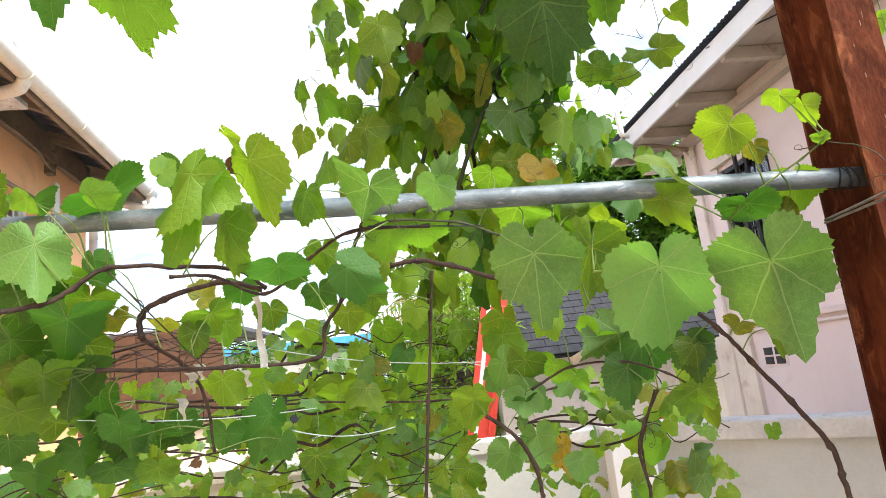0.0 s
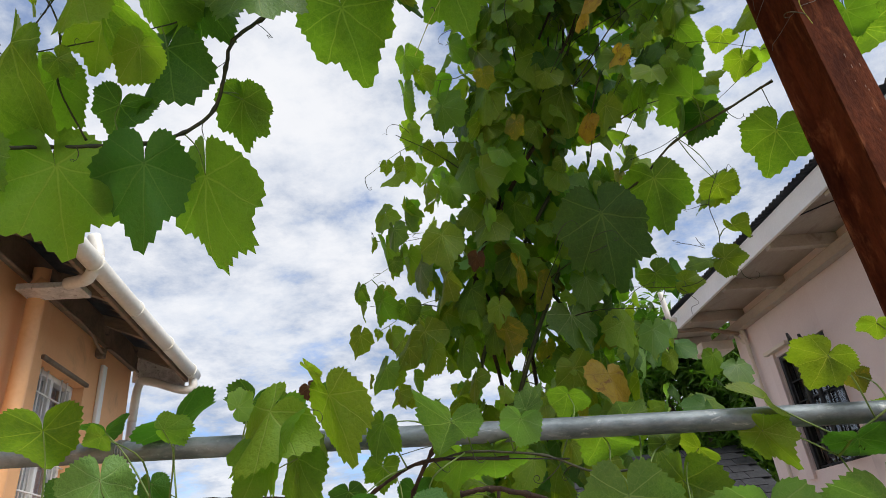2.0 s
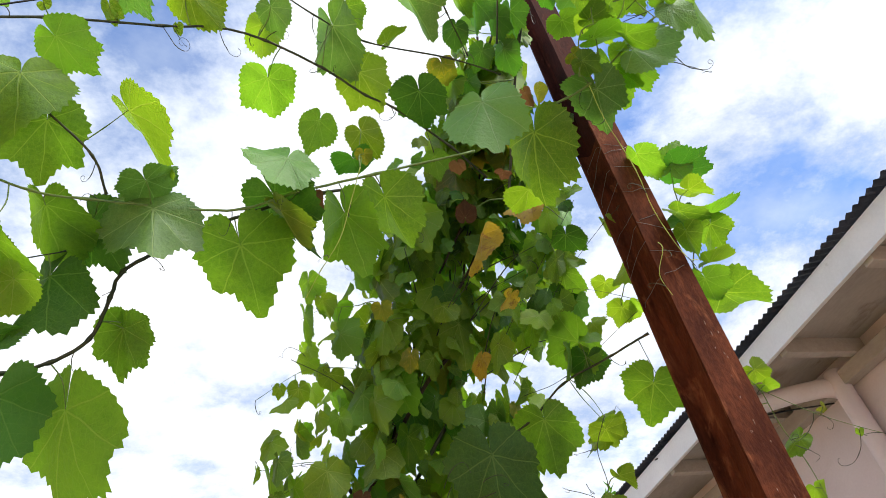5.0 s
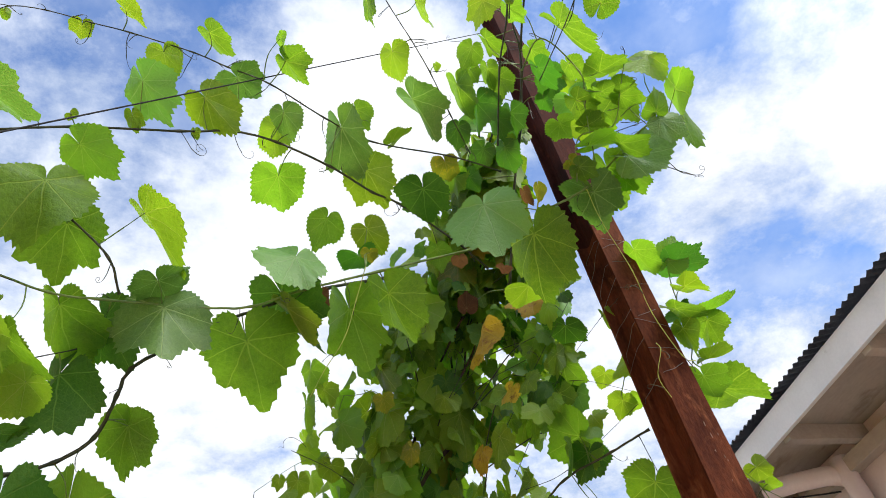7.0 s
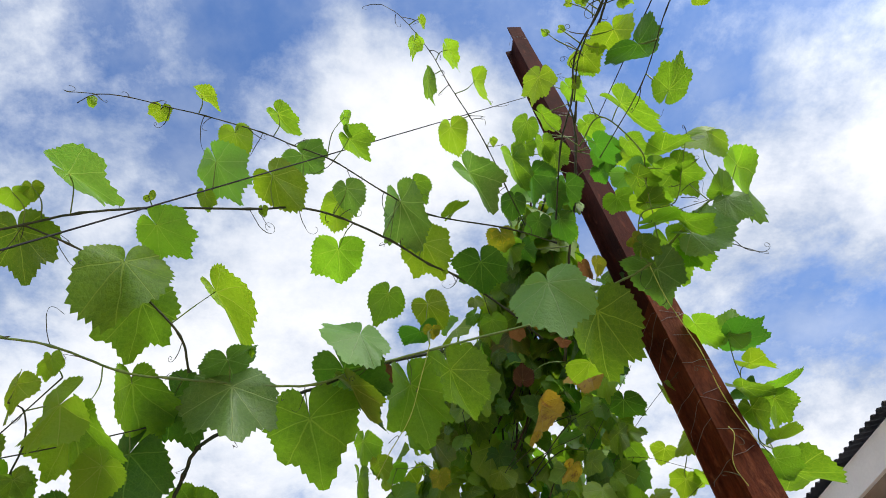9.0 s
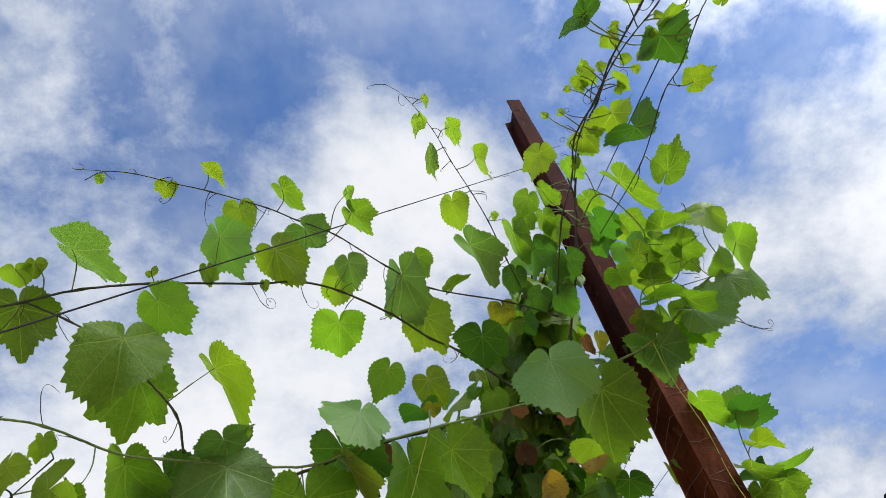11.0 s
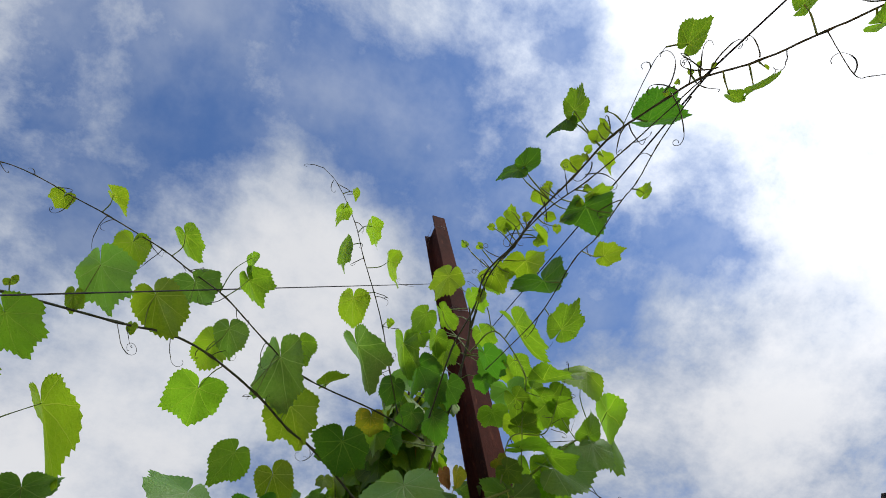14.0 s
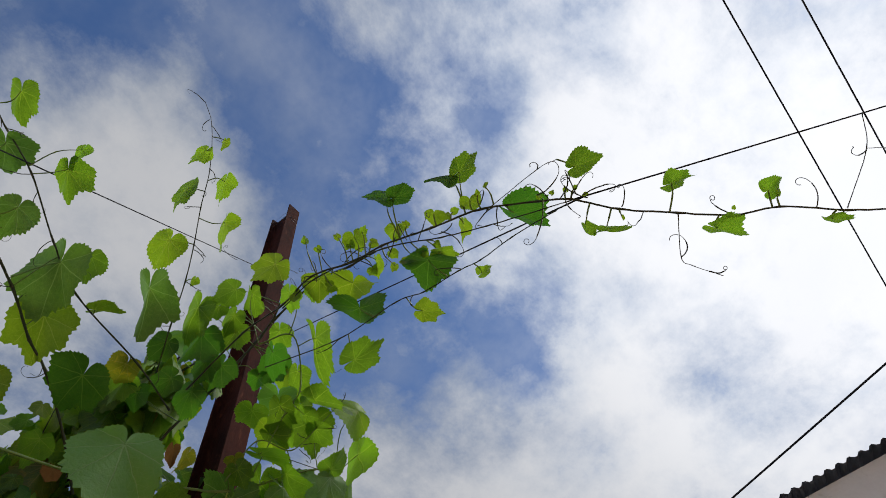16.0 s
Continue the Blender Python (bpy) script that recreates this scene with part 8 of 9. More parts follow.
stalk(v, lines, (-0.595, 1.693, 1.711), rnd)
vine_leaf(v, 'd', (-0.349, 1.729, 1.703), (-0.040, 0.002, -0.126), (0.281, -0.850, -0.521), 0.100, 438)
stalk(v, lines, (-0.349, 1.729, 1.703), rnd)
vine_leaf(v, 'y', (-0.626, 2.164, 1.825), (-0.009, 0.011, -0.111), (-0.177, -0.850, -0.219), 0.128, 439)
stalk(v, lines, (-0.626, 2.164, 1.825), rnd)
vine_leaf(v, 'y', (-0.549, 2.190, 1.824), (0.041, 0.032, -0.085), (-0.341, -0.850, -0.448), 0.120, 440)
stalk(v, lines, (-0.549, 2.190, 1.824), rnd)
vine_leaf(v, 'y', (-0.458, 2.321, 1.814), (-0.032, -0.004, -0.072), (0.291, -0.850, -0.064), 0.107, 441)
stalk(v, lines, (-0.458, 2.321, 1.814), rnd)
vine_leaf(v, 'y', (-0.229, 2.167, 1.766), (-0.015, -0.006, -0.095), (0.208, -0.850, -0.503), 0.139, 442)
stalk(v, lines, (-0.229, 2.167, 1.766), rnd)
vine_leaf(v, 'y', (-0.161, 2.279, 1.737), (0.067, 0.027, -0.064), (-0.261, -0.850, -0.599), 0.120, 443)
stalk(v, lines, (-0.161, 2.279, 1.737), rnd)
vine_leaf(v, 'y', (-0.044, 2.191, 1.726), (-0.003, 0.030, -0.063), (-0.203, -0.850, -0.449), 0.082, 444)
stalk(v, lines, (-0.044, 2.191, 1.726), rnd)
vine_leaf(v, 'y', (0.196, 1.998, 1.686), (-0.007, 0.031, -0.106), (0.261, -0.850, -0.397), 0.116, 445)
stalk(v, lines, (0.196, 1.998, 1.686), rnd)
vine_leaf(v, 'y', (0.032, 2.396, 1.817), (-0.032, 0.035, -0.096), (0.027, -0.850, -0.126), 0.107, 446)
stalk(v, lines, (0.032, 2.396, 1.817), rnd)
vine_leaf(v, 'm', (-0.340, 2.342, 1.940), (-0.036, -0.002, -0.094), (0.309, -0.850, -0.117), 0.107, 447)
stalk(v, lines, (-0.340, 2.342, 1.940), rnd)
vine_leaf(v, 'm', (-0.091, 2.379, 1.956), (0.024, 0.046, -0.121), (0.276, -0.850, -0.391), 0.107, 448)
stalk(v, lines, (-0.091, 2.379, 1.956), rnd)
vine_leaf(v, 'u', (0.289, 1.794, 1.774), (0.080, -0.001, -0.075), (-0.234, -0.850, -0.498), 0.127, 449)
stalk(v, lines, (0.289, 1.794, 1.774), rnd)
vine_leaf(v, 'u', (0.338, 1.789, 1.676), (-0.016, -0.008, -0.058), (-0.139, -0.850, -0.178), 0.100, 450)
stalk(v, lines, (0.338, 1.789, 1.676), rnd)
vine_leaf(v, 'u', (0.581, 1.643, 1.810), (-0.110, 0.016, -0.056), (0.125, -0.850, -0.363), 0.089, 451)
stalk(v, lines, (0.581, 1.643, 1.810), rnd)
vine_leaf(v, 'd', (0.588, 1.642, 1.723), (-0.004, 0.001, -0.106), (0.223, -0.850, -0.263), 0.120, 452)
stalk(v, lines, (0.588, 1.642, 1.723), rnd)
vine_leaf(v, 'y', (0.413, 1.675, 1.876), (0.020, 0.006, -0.065), (-0.013, -0.850, -0.107), 0.076, 453)
stalk(v, lines, (0.413, 1.675, 1.876), rnd)
vine_leaf(v, 'm', (0.714, 1.497, 1.759), (0.003, -0.009, -0.062), (0.333, -0.850, -0.584), 0.113, 454)
stalk(v, lines, (0.714, 1.497, 1.759), rnd)
vine_leaf(v, 'm', (0.724, 1.597, 1.652), (0.021, 0.015, -0.061), (0.241, -0.850, -0.587), 0.095, 455)
stalk(v, lines, (0.724, 1.597, 1.652), rnd)
vine_leaf(v, 'u', (0.285, 1.981, 1.511), (-0.027, 0.017, -0.092), (-0.094, -0.850, -0.195), 0.104, 456)
stalk(v, lines, (0.285, 1.981, 1.511), rnd)
vine_leaf(v, 'u', (0.364, 1.878, 1.560), (0.008, -0.021, -0.086), (-0.317, -0.850, -0.473), 0.106, 457)
stalk(v, lines, (0.364, 1.878, 1.560), rnd)
vine_leaf(v, 'm', (0.162, 1.981, 1.475), (-0.025, 0.024, -0.078), (-0.212, -0.850, -0.071), 0.089, 458)
stalk(v, lines, (0.162, 1.981, 1.475), rnd)
vine_leaf(v, 'g', (0.430, 1.866, 1.523), (0.011, 0.022, -0.084), (0.309, -0.850, -0.359), 0.054, 459)
stalk(v, lines, (0.430, 1.866, 1.523), rnd)
vine_leaf(v, 'u', (0.478, 1.853, 1.489), (0.003, -0.004, -0.071), (0.017, -0.850, -0.057), 0.085, 460)
stalk(v, lines, (0.478, 1.853, 1.489), rnd)
vine_leaf(v, 'm', (0.036, 2.188, 1.947), (0.058, 0.002, -0.062), (0.174, -0.850, -0.042), 0.098, 461)
stalk(v, lines, (0.036, 2.188, 1.947), rnd)


# ---- leaf masses ----
def lance_mesh(material):
    """A narrow lance-shaped tree leaf, folded along its middle."""
    bm = bmesh.new()
    uv = bm.loops.layers.uv.new("UVMap")
    mid = [bm.verts.new((0, y, -0.25 * y * y)) for y in (0.0, 0.45, 1.0)]
    for side in (-1, 1):
        rim = bm.verts.new((0.5 * side, 0.45, 0.06))
        for f in ((mid[0], mid[1], rim), (mid[1], mid[2], rim)):
            bm.faces.new(f if side < 0 else f[::-1])
    for f in bm.faces:
        for loop in f.loops:
            loop[uv].uv = loop.vert.co.xy
    mesh = bpy.data.meshes.new("leaf")
    bm.to_mesh(mesh)
    bm.free()
    mesh.materials.append(material)
    return mesh


def leaf_cloud(name, poses, kinds, parent, label=""):
    """Many leaves joined into one mesh, for those that nobody could count."""
    order = sorted(set(kinds))
    base = {(k, j): lance_mesh(LEAF[k]) if k in "th" else leaf_mesh(LEAF[k], 5 + 7 * j + ord(k), 13, (LEAF_RADII, OPEN_RADII)[j % 2]) for k in order for j in range(1 if k in "th" else 4)}
    verts, faces, uvs, index, start = [], [], [], [], 0
    data = {}
    for k, mesh in base.items():
        corners = np.array([list(p.vertices) for p in mesh.polygons])
        data[k] = (np.array([v.co for v in mesh.vertices]), corners, np.array([mesh.uv_layers[0].data[i].uv for i in range(len(corners) * 3)]))
    for number, (m, k) in enumerate(zip(poses, kinds)):
        co, tri, uv = data[k, 0 if k in "th" else number % 4]
        turn = np.array(m)
        verts.append(co @ turn[:3, :3].T + turn[:3, 3])
        faces.append(tri + start)
        uvs.append(uv)
        index += [order.index(k)] * len(tri)
        start += len(co)
    mesh = bpy.data.meshes.new(name)
    mesh.from_pydata(np.concatenate(verts).tolist(), [], np.concatenate(faces).tolist())
    mesh.uv_layers.new(name="UVMap").data.foreach_set("uv", np.concatenate(uvs).ravel())
    for k in order:
        mesh.materials.append(LEAF[k])
    mesh.polygons.foreach_set("material_index", index)
    mesh.polygons.foreach_set("use_smooth", [True] * len(index))
    ob = new(name, mesh)
    ob.parent = parent
    return tagged(ob, label, kind="stuff")


def pick(rnd, table):
    return rnd.choices([k for k, _ in table], [w for _, w in table])[0]


def hang(rnd, out, droop=0.8):
    """The axis and the face of a leaf that hangs outwards."""
    out = Vector(out).normalized()
    axis = (Vector((0, 0, -1)) * droop + out * rnd.uniform(-0.2, 0.6) + Vector((rnd.uniform(-1, 1), rnd.uniform(-1, 1), rnd.uniform(-0.5, 0.5))) * 0.8).normalized()
    normal = out + Vector((rnd.uniform(-1, 1), rnd.uniform(-1, 1), rnd.uniform(-0.5, 0.9))) * 0.85
    return axis, normal


COLUMN = ((0.26, 2.15, 1.75, 0.42), (0.25, 2.10, 2.2, 0.42), (0.26, 2.02, 2.7, 0.39), (0.31, 1.92, 3.0, 0.36), (0.41, 1.75, 3.3, 0.34), (0.52, 1.52, 3.55, 0.29), (0.60, 1.28, 3.78, 0.22), (0.66, 1.0, 3.95, 0.15))


def column_at(t):
    i = min(int(t * (len(COLUMN) - 1)), len(COLUMN) - 2)
    f = t * (len(COLUMN) - 1) - i
    a, b = COLUMN[i], COLUMN[i + 1]
    return Vector([a[k] + (b[k] - a[k]) * f for k in range(3)]), a[3] + (b[3] - a[3]) * f


def build_column():
    rnd = random.Random(31)
    ob = thing("grape_vine", "dense hanging column of grape leaves, some yellow or brown", "vine")
    for k in range(6):
        line = []
        for j in range(12):
            c, r = column_at(0.14 + 0.86 * j / 11)
            a = k * 1.05 + j * 0.7
            line.append(c + Vector((math.cos(a), math.sin(a), 0)) * r * rnd.uniform(0.1, 0.55))
        part("cane", tube(spline(line, 4), [0.007, 0.004], 7), BARK if k < 3 else CANE, ob)
    for k in range(26):
        c, r = column_at(rnd.uniform(0.1, 0.95))
        a = rnd.uniform(0, 6.3)
        out = Vector((math.cos(a), math.sin(a), rnd.uniform(-0.2, 0.7)))
        part("shoot", tube(spline([c, c + out * r * 0.8, c + out * r * 1.35 + Vector((0, 0, -0.05))], 5), [0.0022, 0.0012], 5), CANE, ob)
        tendril(ob, c + out * r * 1.2, out + Vector((0, 0, 0.5)), 0.14, 50 + k)
    poses, kinds = [], []
    table = (("m", 40), ("u", 20), ("d", 9), ("y", 46), ("s", 4), ("g", 0.8), ("b", 0.3))
    count = 0
    for k in range(1080):
        t = rnd.random() ** 1.1
        c, r = column_at(t)
        a = rnd.uniform(0, 2 * math.pi)
        near = rnd.random() ** 0.42
        lobe = 0.78 + 0.62 * noise.noise((2.5 * math.cos(a) + 9, 2.5 * math.sin(a), c.z * 4.6))
        out = Vector((math.cos(a), math.sin(a), 0))
        p = c + out * r * near * lobe * 1.12 + Vector((0, 0, rnd.uniform(-0.08, 0.08)))
        if p.z < 2.06 and p.x > -0.1 and rnd.random() < 0.88:
            continue
        axis, normal = hang(rnd, out, 1.5)
        size = rnd.choice((0.045, 0.055, 0.065, 0.075, 0.085, 0.1, 0.115, 0.135)) * rnd.uniform(0.85, 1.15)
        # the lit left side of the column is painted with more lime leaves
        kind = pick(rnd, table if out.x > -0.3 else (("y", 5), ("m", 4), ("u", 1)))
        if kind == "b":
            size *= 0.7
        facing = out.y < 0.25 and near > 0.7
        if facing and count < 300:
            vine_leaf(ob, kind, p, axis * size, normal, size * rnd.uniform(0.78, 1.08), k, 22)
            count += 1
        else:
            poses.append(leaf_pose(p, axis * size, normal, size * 0.85))
            kinds.append(kind)
    # the looser side growth that reaches across to the post
    for k in range(85):
        p = Vector((0.74 + rnd.gauss(0, 0.10), 1.40 + rnd.gauss(0, 0.10), rnd.uniform(2.95, 3.95)))
        axis, normal = hang(rnd, (-0.4, -1, 0.2), 1.3)
        size = rnd.uniform(0.05, 0.105)
        vine_leaf(ob, pick(rnd, (("m", 6), ("y", 3), ("u", 3), ("d", 1))), p, axis * size, normal, size * rnd.uniform(0.7, 1.0), k, 18)
        if k % 6 == 0:
            c = Vector((0.52, 1.6, p.z - 0.1))
            part("shoot", tube(spline([c, c.lerp(p, 0.6) + Vector((0, 0, 0.05)), p], 5), [0.0022, 0.0012], 5), CANE, ob)
    # the low flank beside the pink house
    for k in range(60):
        p = Vector((0.60 + rnd.gauss(0, 0.13), 2.05 + rnd.gauss(0, 0.15), rnd.uniform(2.05, 2.75)))
        axis, normal = hang(rnd, (0.3, -1, 0.2), 1.3)
        size = rnd.uniform(0.05, 0.10)
        poses.append(leaf_pose(p, axis * size, normal, size * rnd.uniform(0.7, 1.0)))
        kinds.append(pick(rnd, (("m", 5), ("d", 4), ("u", 3), ("y", 2))))
    # small leaves that stand out of the column's edge
    for k in range(110):
        t = rnd.uniform(0.2, 0.85)
        c, r = column_at(t)
        a = rnd.choice((rnd.uniform(2.4, 3.9), rnd.uniform(-0.7, 0.6)))
        out = Vector((math.cos(a), math.sin(a), 0))
        p = c + out * r * rnd.uniform(0.95, 1.35)
        axis, normal = hang(rnd, out, 1.0)
        size = rnd.uniform(0.045, 0.085)
        poses.append(leaf_pose(p, axis * size, normal + Vector((0, -0.8, 0)), size))
        # mostly lime, so the backlit edge is carried by leaf colour
        kinds.append(rnd.choice("yym"))
    leaf_cloud("foliage", poses, kinds, ob, "inner mass of small vine leaves")


build_column()


def build_canopy():
    rnd = random.Random(77)
    table = (("m", 36), ("u", 20), ("d", 3), ("y", 40), ("s", 4), ("b", 1))
    for number, (low, high, count, label) in enumerate((
            ((-1.62, 1.95, 1.22), (0.2, 3.4, 1.84), 950, "low grape canopy of bright leaves over the trellis wires"),
            ((-0.5, 1.85, 1.20), (0.15, 3.2, 2.05), 360, "tangled grape foliage below the leafy column"),
            ((0.35, 1.75, 1.30), (1.0, 2.5, 1.72), 120, "loose grape foliage in front of the boundary wall"),
            ((-1.5, 1.35, 1.78), (-0.55, 2.6, 2.02), 45, "sparse grape leaves under the galvanised pipe"),
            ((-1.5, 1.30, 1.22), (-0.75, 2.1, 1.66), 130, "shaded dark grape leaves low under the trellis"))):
        ob = thing("grape_vine", label, "vine")
        poses, kinds = [], []
        for k in range(5 if number == 2 else 13):
            y, z = rnd.uniform(low[1], high[1]), rnd.uniform(low[2] + 0.15, high[2] - 0.05)
            line = [(low[0] + (high[0] - low[0]) * j / 6, y + rnd.uniform(-0.12, 0.12), z + rnd.uniform(-0.06, 0.06)) for j in range(7)]
            part("cane", tube(spline(line, 5), [rnd.uniform(0.003, 0.006), 0.002], 7), BARK, ob)
        for k in range(count):
            p = Vector([rnd.uniform(low[i], high[i]) for i in range(3)])
            if p.x > -0.1 and p.z > 1.68 and number < 2 and rnd.random() < 0.85:
                continue
            if noise.noise(p * 2.3 + Vector((number * 9, 0, 0))) < -0.02:
                continue
            axis, normal = hang(rnd, (rnd.uniform(-0.6, 0.6), -1, rnd.uniform(0, 1.2)), 0.6)
            size = rnd.choice((0.042, 0.052, 0.064, 0.08)) * rnd.uniform(0.85, 1.15)
            # the lowest bed takes darker leaf kinds, its shade put into their colour
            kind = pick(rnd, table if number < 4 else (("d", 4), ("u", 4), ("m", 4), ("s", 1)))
            if k < 240 and p.y < 2.4:
                vine_leaf(ob, kind, p, axis * size, normal, size * rnd.uniform(0.9, 1.1), k, 12)
            else:
                poses.append(leaf_pose(p, axis * size, normal, size))
                kinds.append(kind)
        if len(poses) > 2:
            leaf_cloud("foliage", poses, kinds, ob, "background vine leaves")


build_canopy()


# ---- wires, cords and cables ----
def wire(label, points, radius, material, name="trellis_wire", category="wire", sag=0.0):
    """A wire from point to point; sag is how far each span hangs."""
    start, line = Vector(points[0]), []
    for a, b in zip(points, points[1:]):
        a, b = Vector(a), Vector(b)
        line += [a.lerp(b, k / 24) - Vector((0, 0, sag * 4 * (k / 24) * (1 - k / 24))) - start for k in range(1 if line else 0, 25)]
    ob = part(name, tube(line, radius, 6), material)
    ob.location = start
    return tagged(ob, label, category)


wire("thin dark steel wire strung from the post over the yard", ((-0.636, 0.363, 2.777), (0.838, 1.120, 5.222)), 0.0019, CABLE, "trellis_wire", "wire", 0)
wire("thin dark steel wire overhead that carries grape shoots", ((0.575, -0.312, 3.045), (1.875, -2.635, 3.625)), 0.0015, CABLE, "trellis_wire", "wire", 0)
wire("thin dark steel wire overhead that carries grape shoots", ((0.980, 1.150, 4.600), (0.591, -0.341, 3.053)), 0.0016, CABLE, "trellis_wire", "wire", 0)
wire("black overhead service cable", ((-5.30, -1.90, 5.11), (0.90, -1.970, 6.200), (4.80, -2.058, 6.200), (5.51, -2.05, 4.37)), 0.0062, CABLE, "overhead_cable", "cable", 0.0)
wire("black overhead service cable", ((-5.22, -2.40, 5.11), (1.20, -2.379, 6.200), (4.60, -2.539, 6.200), (5.55, -2.50, 4.37)), 0.0062, CABLE, "overhead_cable", "cable", 0.0)
wire("black overhead service cable", ((5.07, 2.50, 4.37), (4.520, 0.900, 5.169), (3.205, -3.981, 4.975)), 0.0072, CABLE, "overhead_cable", "cable", 0)
wire("pale green cord stretched through the vine", ((-0.414, 1.970, 1.897), (0.247, 1.897, 1.781)), 0.0014, CORD, "garden_twine", "twine", 0.02)
wire("pale green cord stretched through the vine", ((0.179, 1.935, 1.790), (0.472, 1.771, 1.753)), 0.0014, CORD, "garden_twine", "twine", 0.02)
wire("pale green cord stretched through the vine", ((-0.858, 1.509, 1.767), (-0.242, 1.807, 1.706)), 0.0014, CORD, "garden_twine", "twine", 0.02)
wire("pale green cord stretched through the vine", ((-0.298, 1.746, 1.657), (-0.026, 1.788, 1.633)), 0.0014, CORD, "garden_twine", "twine", 0.02)
wire("twisted grey wire tied to the rusty post", ((0.838, 1.109, 1.947), (0.741, 0.368, 1.933)), 0.0022, WIRE, "trellis_wire", "wire", 0)
wire("twisted grey wire tied to the rusty post", ((0.838, 1.110, 1.942), (0.740, 0.373, 1.915)), 0.0022, WIRE, "trellis_wire", "wire", 0)
wire("thin dark wire tied below the pipe", ((0.019, 1.156, 2.043), (0.241, 1.166, 2.020)), 0.0012, CABLE, "trellis_wire", "wire", 0)


def build_tapes():
    rnd = random.Random(3)
    for x, y, z, length, lean in ((-0.264, 1.372, 1.968, 0.155, 0.012), (-0.479, 1.471, 1.770, 0.049, 0.012), (-0.422, 1.438, 1.840, 0.036, 0.012), (-0.345, 1.520, 1.819, 0.040, 0.012), (-0.439, 1.432, 1.823, 0.047, 0.012)):
        bm = bmesh.new()
        rows = []
        for k in range(9):
            t = k / 8
            c = Vector((x + lean * t + 0.004 * math.sin(9 * t), y + 0.01 * math.sin(5 * t), z - length * t))
            half = 0.011 * (1 - 0.3 * t)
            a = 0.8 * math.sin(3 * t + x * 9)
            side = Vector((math.cos(a), math.sin(a), 0)) * half
            rows.append([bm.verts.new(c - side), bm.verts.new(c), bm.verts.new(c + side)])
        for r, s in zip(rows, rows[1:]):
            for j in range(2):
                bm.faces.new((r[j], r[j + 1], s[j + 1], s[j]))
        bmesh.ops.solidify(bm, geom=bm.faces, thickness=0.0012)
        ob = part("plastic_tie", bm, TAPE)
        tagged(ob, "weathered white plastic strip tied to a vine cane", "tie", "ties on the vine")


build_tapes()


# ---- beyond the boundary wall ----
def build_tree(place, height, spread, seed, leaves, size, label, kind="t", bottom=0.45):
    """A tree with tapered trunk, limbs and a crown of whorled leaf clumps."""
    rnd = random.Random(seed)
    tree = thing("mango_tree" if kind == "t" else "bush", label, "tree" if kind == "t" else "bush", place)
    top = Vector((0, 0, height * 0.62))
    part("trunk", tube(spline([(0, 0, -0.2), (0.05, 0.03, height * 0.25), top], 6), [0.20, 0.11], 10), TRUNK, tree)
    tips = []
    for k in range(11):
        a = k * 2.4
        out = Vector((math.cos(a) * spread * rnd.uniform(0.4, 0.8), math.sin(a) * spread * rnd.uniform(0.4, 0.8), height * rnd.uniform(bottom, 0.92)))
        start = Vector((0, 0, height * rnd.uniform(0.2, 0.5)))
        part("limb", tube(spline([start, start.lerp(out, 0.55) + Vector((0, 0, 0.12)), out], 5), [0.07, 0.02], 7), TRUNK, tree)
        tips.append(out)
    poses, kinds = [], []
    for k in range(leaves // 9):
        tip = rnd.choice(tips)
        c = tip + Vector((rnd.gauss(0, 1), rnd.gauss(0, 1), rnd.gauss(0, 0.8))) * spread * 0.21
        if c.z < height * bottom * 0.6:
            continue
        way = (c - Vector((0, 0, height * 0.5))).normalized()
        for j in range(9):
            axis = (way * 0.5 + Vector((rnd.gauss(0, 1), rnd.gauss(0, 1), rnd.gauss(-0.35, 0.6)))).normalized()
            length = size * rnd.uniform(0.7, 1.25)
            poses.append(leaf_pose(c, axis * length, (rnd.gauss(0, 1), rnd.gauss(0, 1), 1.4), length * 0.26))
            kinds.append(kind)
    leaf_cloud("crown", poses, kinds, tree, "dense glossy green leaves")
    return tree


build_tree((3.1, 9.6, 0), 4.75, 1.8, 5, 38000, 0.18, "dense dark green mango tree behind the pink house")
build_tree((0.35, 8.1, 0), 3.05, 1.25, 9, 11000, 0.12, "tall light green leafy bush beyond the boundary wall", "h", 0.25)
build_tree((-3.6, 9.5, 0), 3.0, 1.0, 15, 3500, 0.13, "small tree beyond the yard", bottom=0.4)
build_tree((-0.9, 10.5, 0), 2.9, 1.5, 17, 6000, 0.14, "leafy garden tree far beyond the trellis", bottom=0.2)


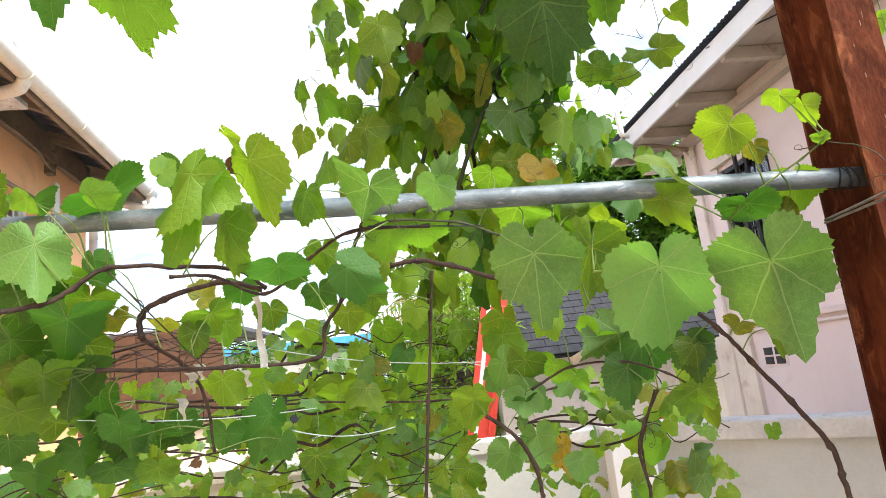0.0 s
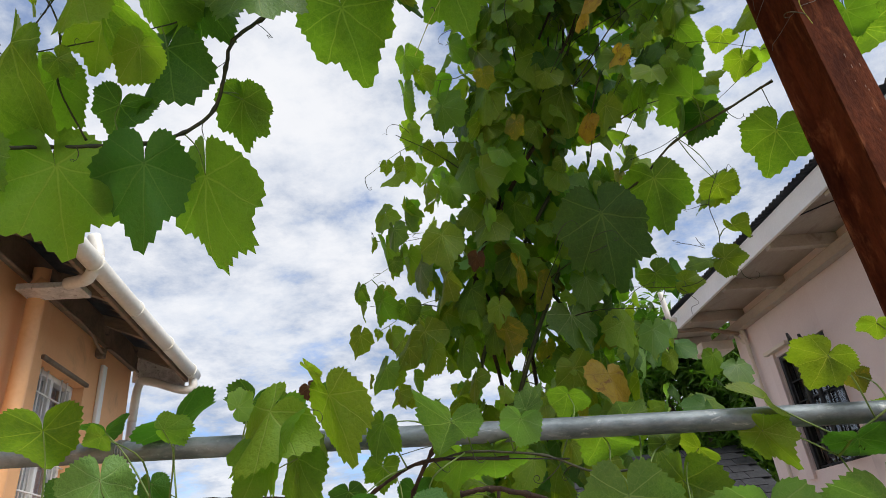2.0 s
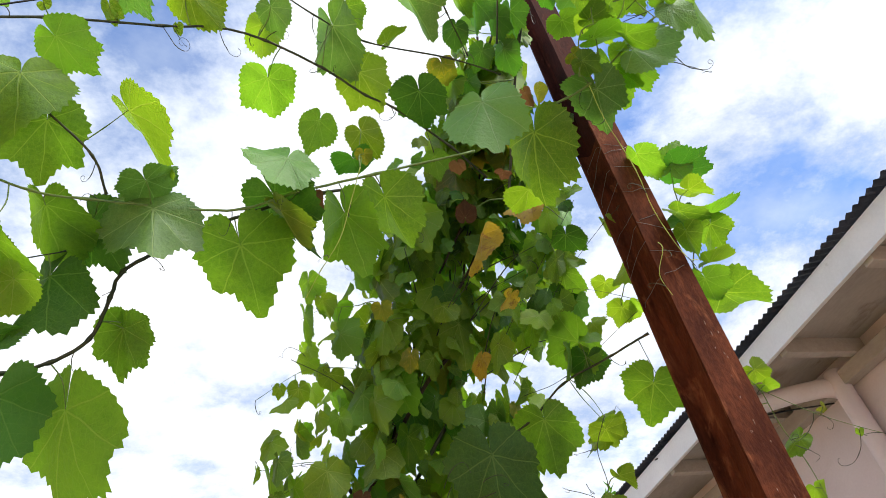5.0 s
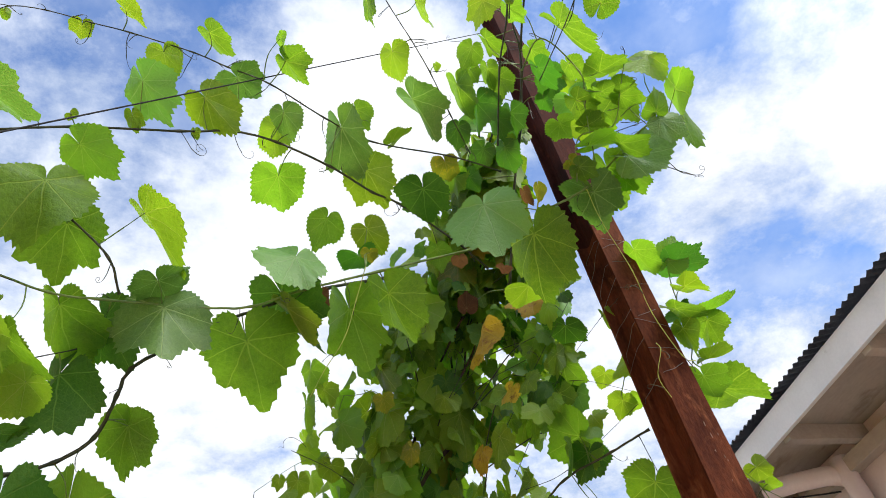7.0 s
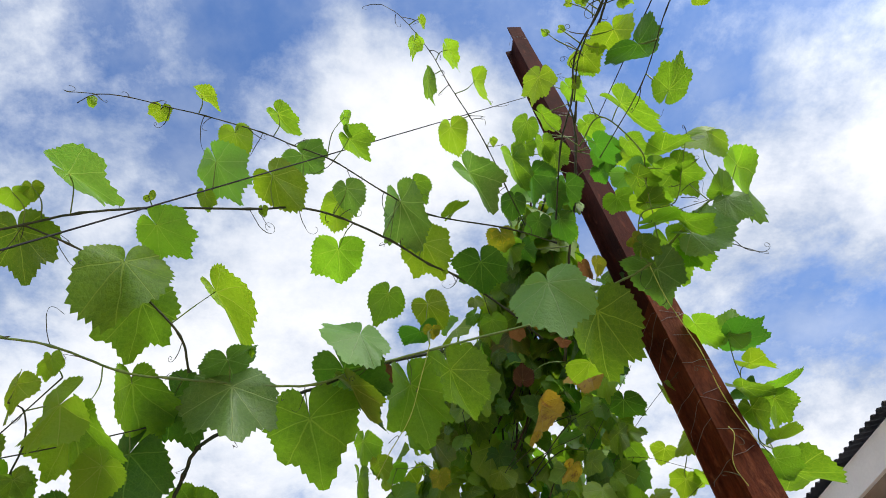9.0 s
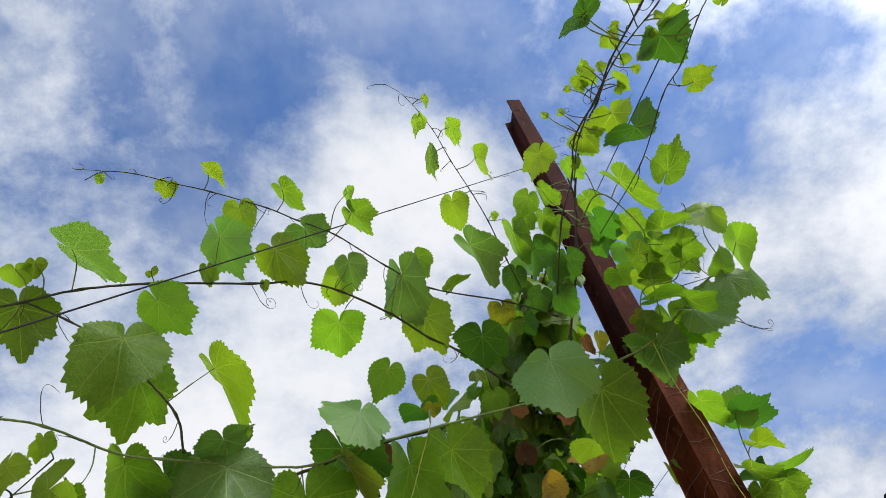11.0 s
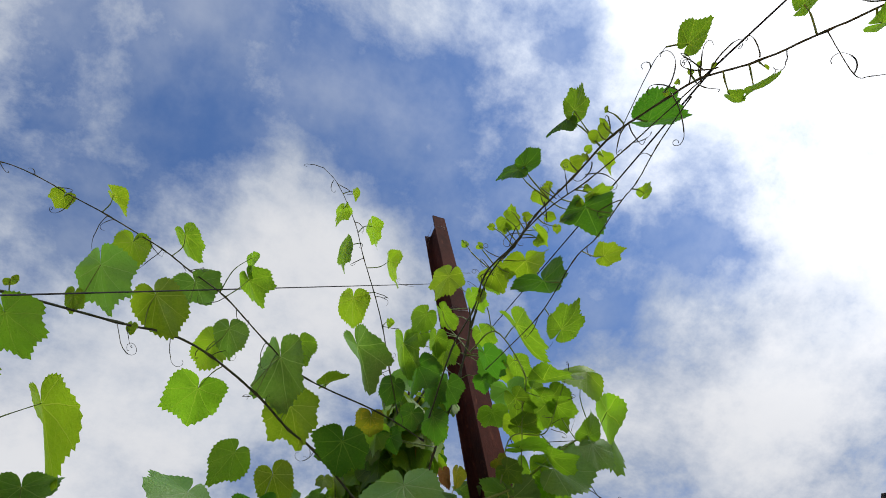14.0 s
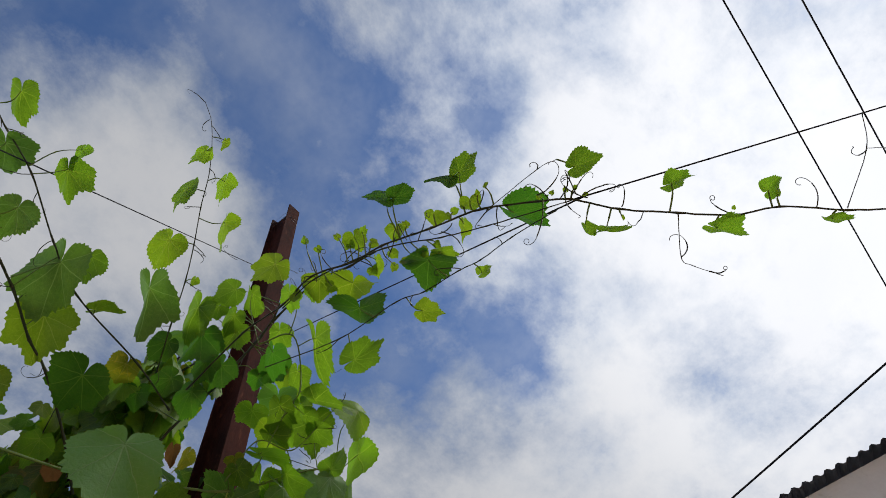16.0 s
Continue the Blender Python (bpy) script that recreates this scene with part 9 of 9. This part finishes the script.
def build_palm(place, height, seed):
    rnd = random.Random(seed)
    palm = thing("coconut_palm", "coconut palm with drooping yellowing fronds", "palm", place)
    part("trunk", tube(spline([(0, 0, -0.2), (0.1, 0.05, height * 0.5), (0.15, 0, height)], 6), [0.16, 0.10], 10), TRUNK, palm)
    for k in range(11):
        a = k * 2.399
        out = Vector((math.cos(a), math.sin(a), 0))
        rise = rnd.uniform(-0.1, 0.8)
        line = spline([Vector((0.15, 0, height)), Vector((0.15, 0, height)) + out * 0.6 + Vector((0, 0, rise * 0.6)), Vector((0.15, 0, height)) + out * 1.35 + Vector((0, 0, rise * 0.6 - 0.55))], 10)
        bm = tube(line, [0.018, 0.005], 5)
        for j in range(2, len(line) - 1):
            way = (line[j + 1] - line[j]).normalized()
            side = way.cross((0, 0, 1)).normalized()
            for s in (-1, 1):
                tip = line[j] + side * s * 0.42 * (1 - 0.5 * j / len(line)) + way * 0.2 - Vector((0, 0, rnd.uniform(0.1, 0.3)))
                q = [bm.verts.new(line[j] + way * 0.02), bm.verts.new(line[j] - way * 0.02), bm.verts.new(tip)]
                bm.faces.new(q)
        part("frond", bm, LEAF["p"], palm)


build_palm((-0.15, 9.2, 0), 2.7, 2)


def build_shingle_house():
    house = thing("garden_house", "cream walled garden house with a black shingle roof", "house", (0.62, 6.95, 0))
    part("wall", box((0, 0, -0.1), (2.6, 2.4, 1.93)), CREAM, house)
    part("roof_deck", box((-0.06, -0.25, 0), (2.7, 1.75, 0.03), 0.004, Matrix.Translation((0, 0, 1.945)) @ Matrix.Rotation(radians(33), 4, "X")), SHINGLE, house)
    tab = bpy.data.meshes.new("shingle")
    bm = box((0.003, 0, 0), (0.237, 0.2, 0.014), 0.003, Matrix.Rotation(radians(-3), 4, "X"))
    bm.to_mesh(tab)
    bm.free()
    tab.materials.append(SHINGLE)
    tilt = Matrix.Translation((0, 0, 1.945)) @ Matrix.Rotation(radians(33), 4, "X")
    for row in range(12):
        for k in range(11):
            ob = new("shingle", tab)
            ob.parent = house
            ob.matrix_local = tilt @ Matrix.Translation((-0.06 + 0.24 * k + 0.12 * (row % 2), -0.25 + 0.165 * row, 0.046))


build_shingle_house()


def build_red_metal():
    board = thing("red_board", "red painted metal barge board with a white stripe", "board", (-0.05, 6.65, 0))
    m = Matrix.Rotation(radians(13), 4, "Y")
    part("panel", box((0.0, 0, -0.02), (0.275, 0.05, 2.53), 0.01, m), RED, board)
    part("panel", box((0.12, 0.054, -0.04), (0.27, 0.10, 2.79), 0.01, m), RED, board)
    part("rib", box((0.20, -0.03, 0.0), (0.225, -0.002, 2.52), 0.004, m), RED, board)
    part("stripe", box((0.06, -0.006, 0.2), (0.10, -0.002, 2.52), 0.0, m), WHITE, board)
    crate = thing("red_box", "red painted metal box behind the boundary wall", "box", (1.345, 3.66, 0))
    part("body", box((-0.085, -0.08, 0), (0.085, 0.08, 1.50), 0.008), RED, crate)
    part("lid", box((-0.095, -0.09, 1.503), (0.095, 0.09, 1.525), 0.006), RED, crate)
    stub = thing("pipe_stub", "short grey plastic pipe end among the vine leaves", "pipe", (0.471, 1.751, 1.753))
    part("tube", tube([(0, 0, 0), (0.045, -0.01, 0.022), (0.09, -0.02, 0.043)], 0.011, 12), PVC, stub)
    meter = thing("meter_box", "small grey metal meter box on a post", "box", (1.62, 3.9, 0))
    part("case", box((-0.06, -0.05, 1.40), (0.06, 0.05, 1.66), 0.012), FLASHING, meter)
    part("cover", box((-0.045, -0.062, 1.42), (0.045, -0.052, 1.60), 0.006), WHITE, meter)
    part("post", tube([(0, 0, -0.1), (0, 0, 1.40)], 0.03, 8), GALV, meter)


build_red_metal()


def build_far_houses():
    shed = thing("garden_shed", "cream walled shed with a brown boarded gable", "shed", (-2.55, 5.6, 0))
    part("wall", box((-0.9, 0, -0.1), (0.62, 1.5, 1.60)), CREAM, shed)
    for k in range(9):
        part("board", box((-0.98 + 0.19 * k, -0.07, 1.603), (-0.80 + 0.19 * k, -0.04, 2.42 - 0.02 * (k % 2)), 0.004), BROWN, shed)
    part("roof", box((-1.02, -0.03, 2.40), (0.75, 1.6, 2.44), 0.005), ROOF, shed)
    house = thing("far_house", "pale house with a blue sheet roof beyond the gardens", "house", (-3.0, 11.0, 0))
    part("wall", box((-2.2, 0, -0.1), (1.6, 3.0, 2.55)), CREAM, house)
    part("roof", prism([(-2.5, 2.5), (1.9, 2.5), (1.9, 2.62), (-2.5, 2.62)], -0.2, 3.2, Matrix(((1, 0, 0, 0), (0, 0, 1, 0), (0, 1, 0, 0), (0, 0, 0, 1)))), BLUE, house)
    for x in (-1.4, 0.2):
        window = part("window", box((x, -0.03, 1.2), (x + 0.8, -0.004, 2.1)), DARK_FRAME, house)
        part("window_frame", box((x - 0.06, -0.045, 1.13), (x + 0.86, -0.032, 1.195), 0.004), WHITE, window)
    house = thing("far_house", "white house with a rust-red roof edge far away", "house", (1.6, 12.5, 0))
    part("wall", box((-2.6, 0, -0.1), (2.5, 3.0, 2.35)), WHITE, house)
    part("roof", box((-2.9, -0.3, 2.353), (2.8, 3.2, 2.5), 0.01), BROWN, house)


build_far_houses()
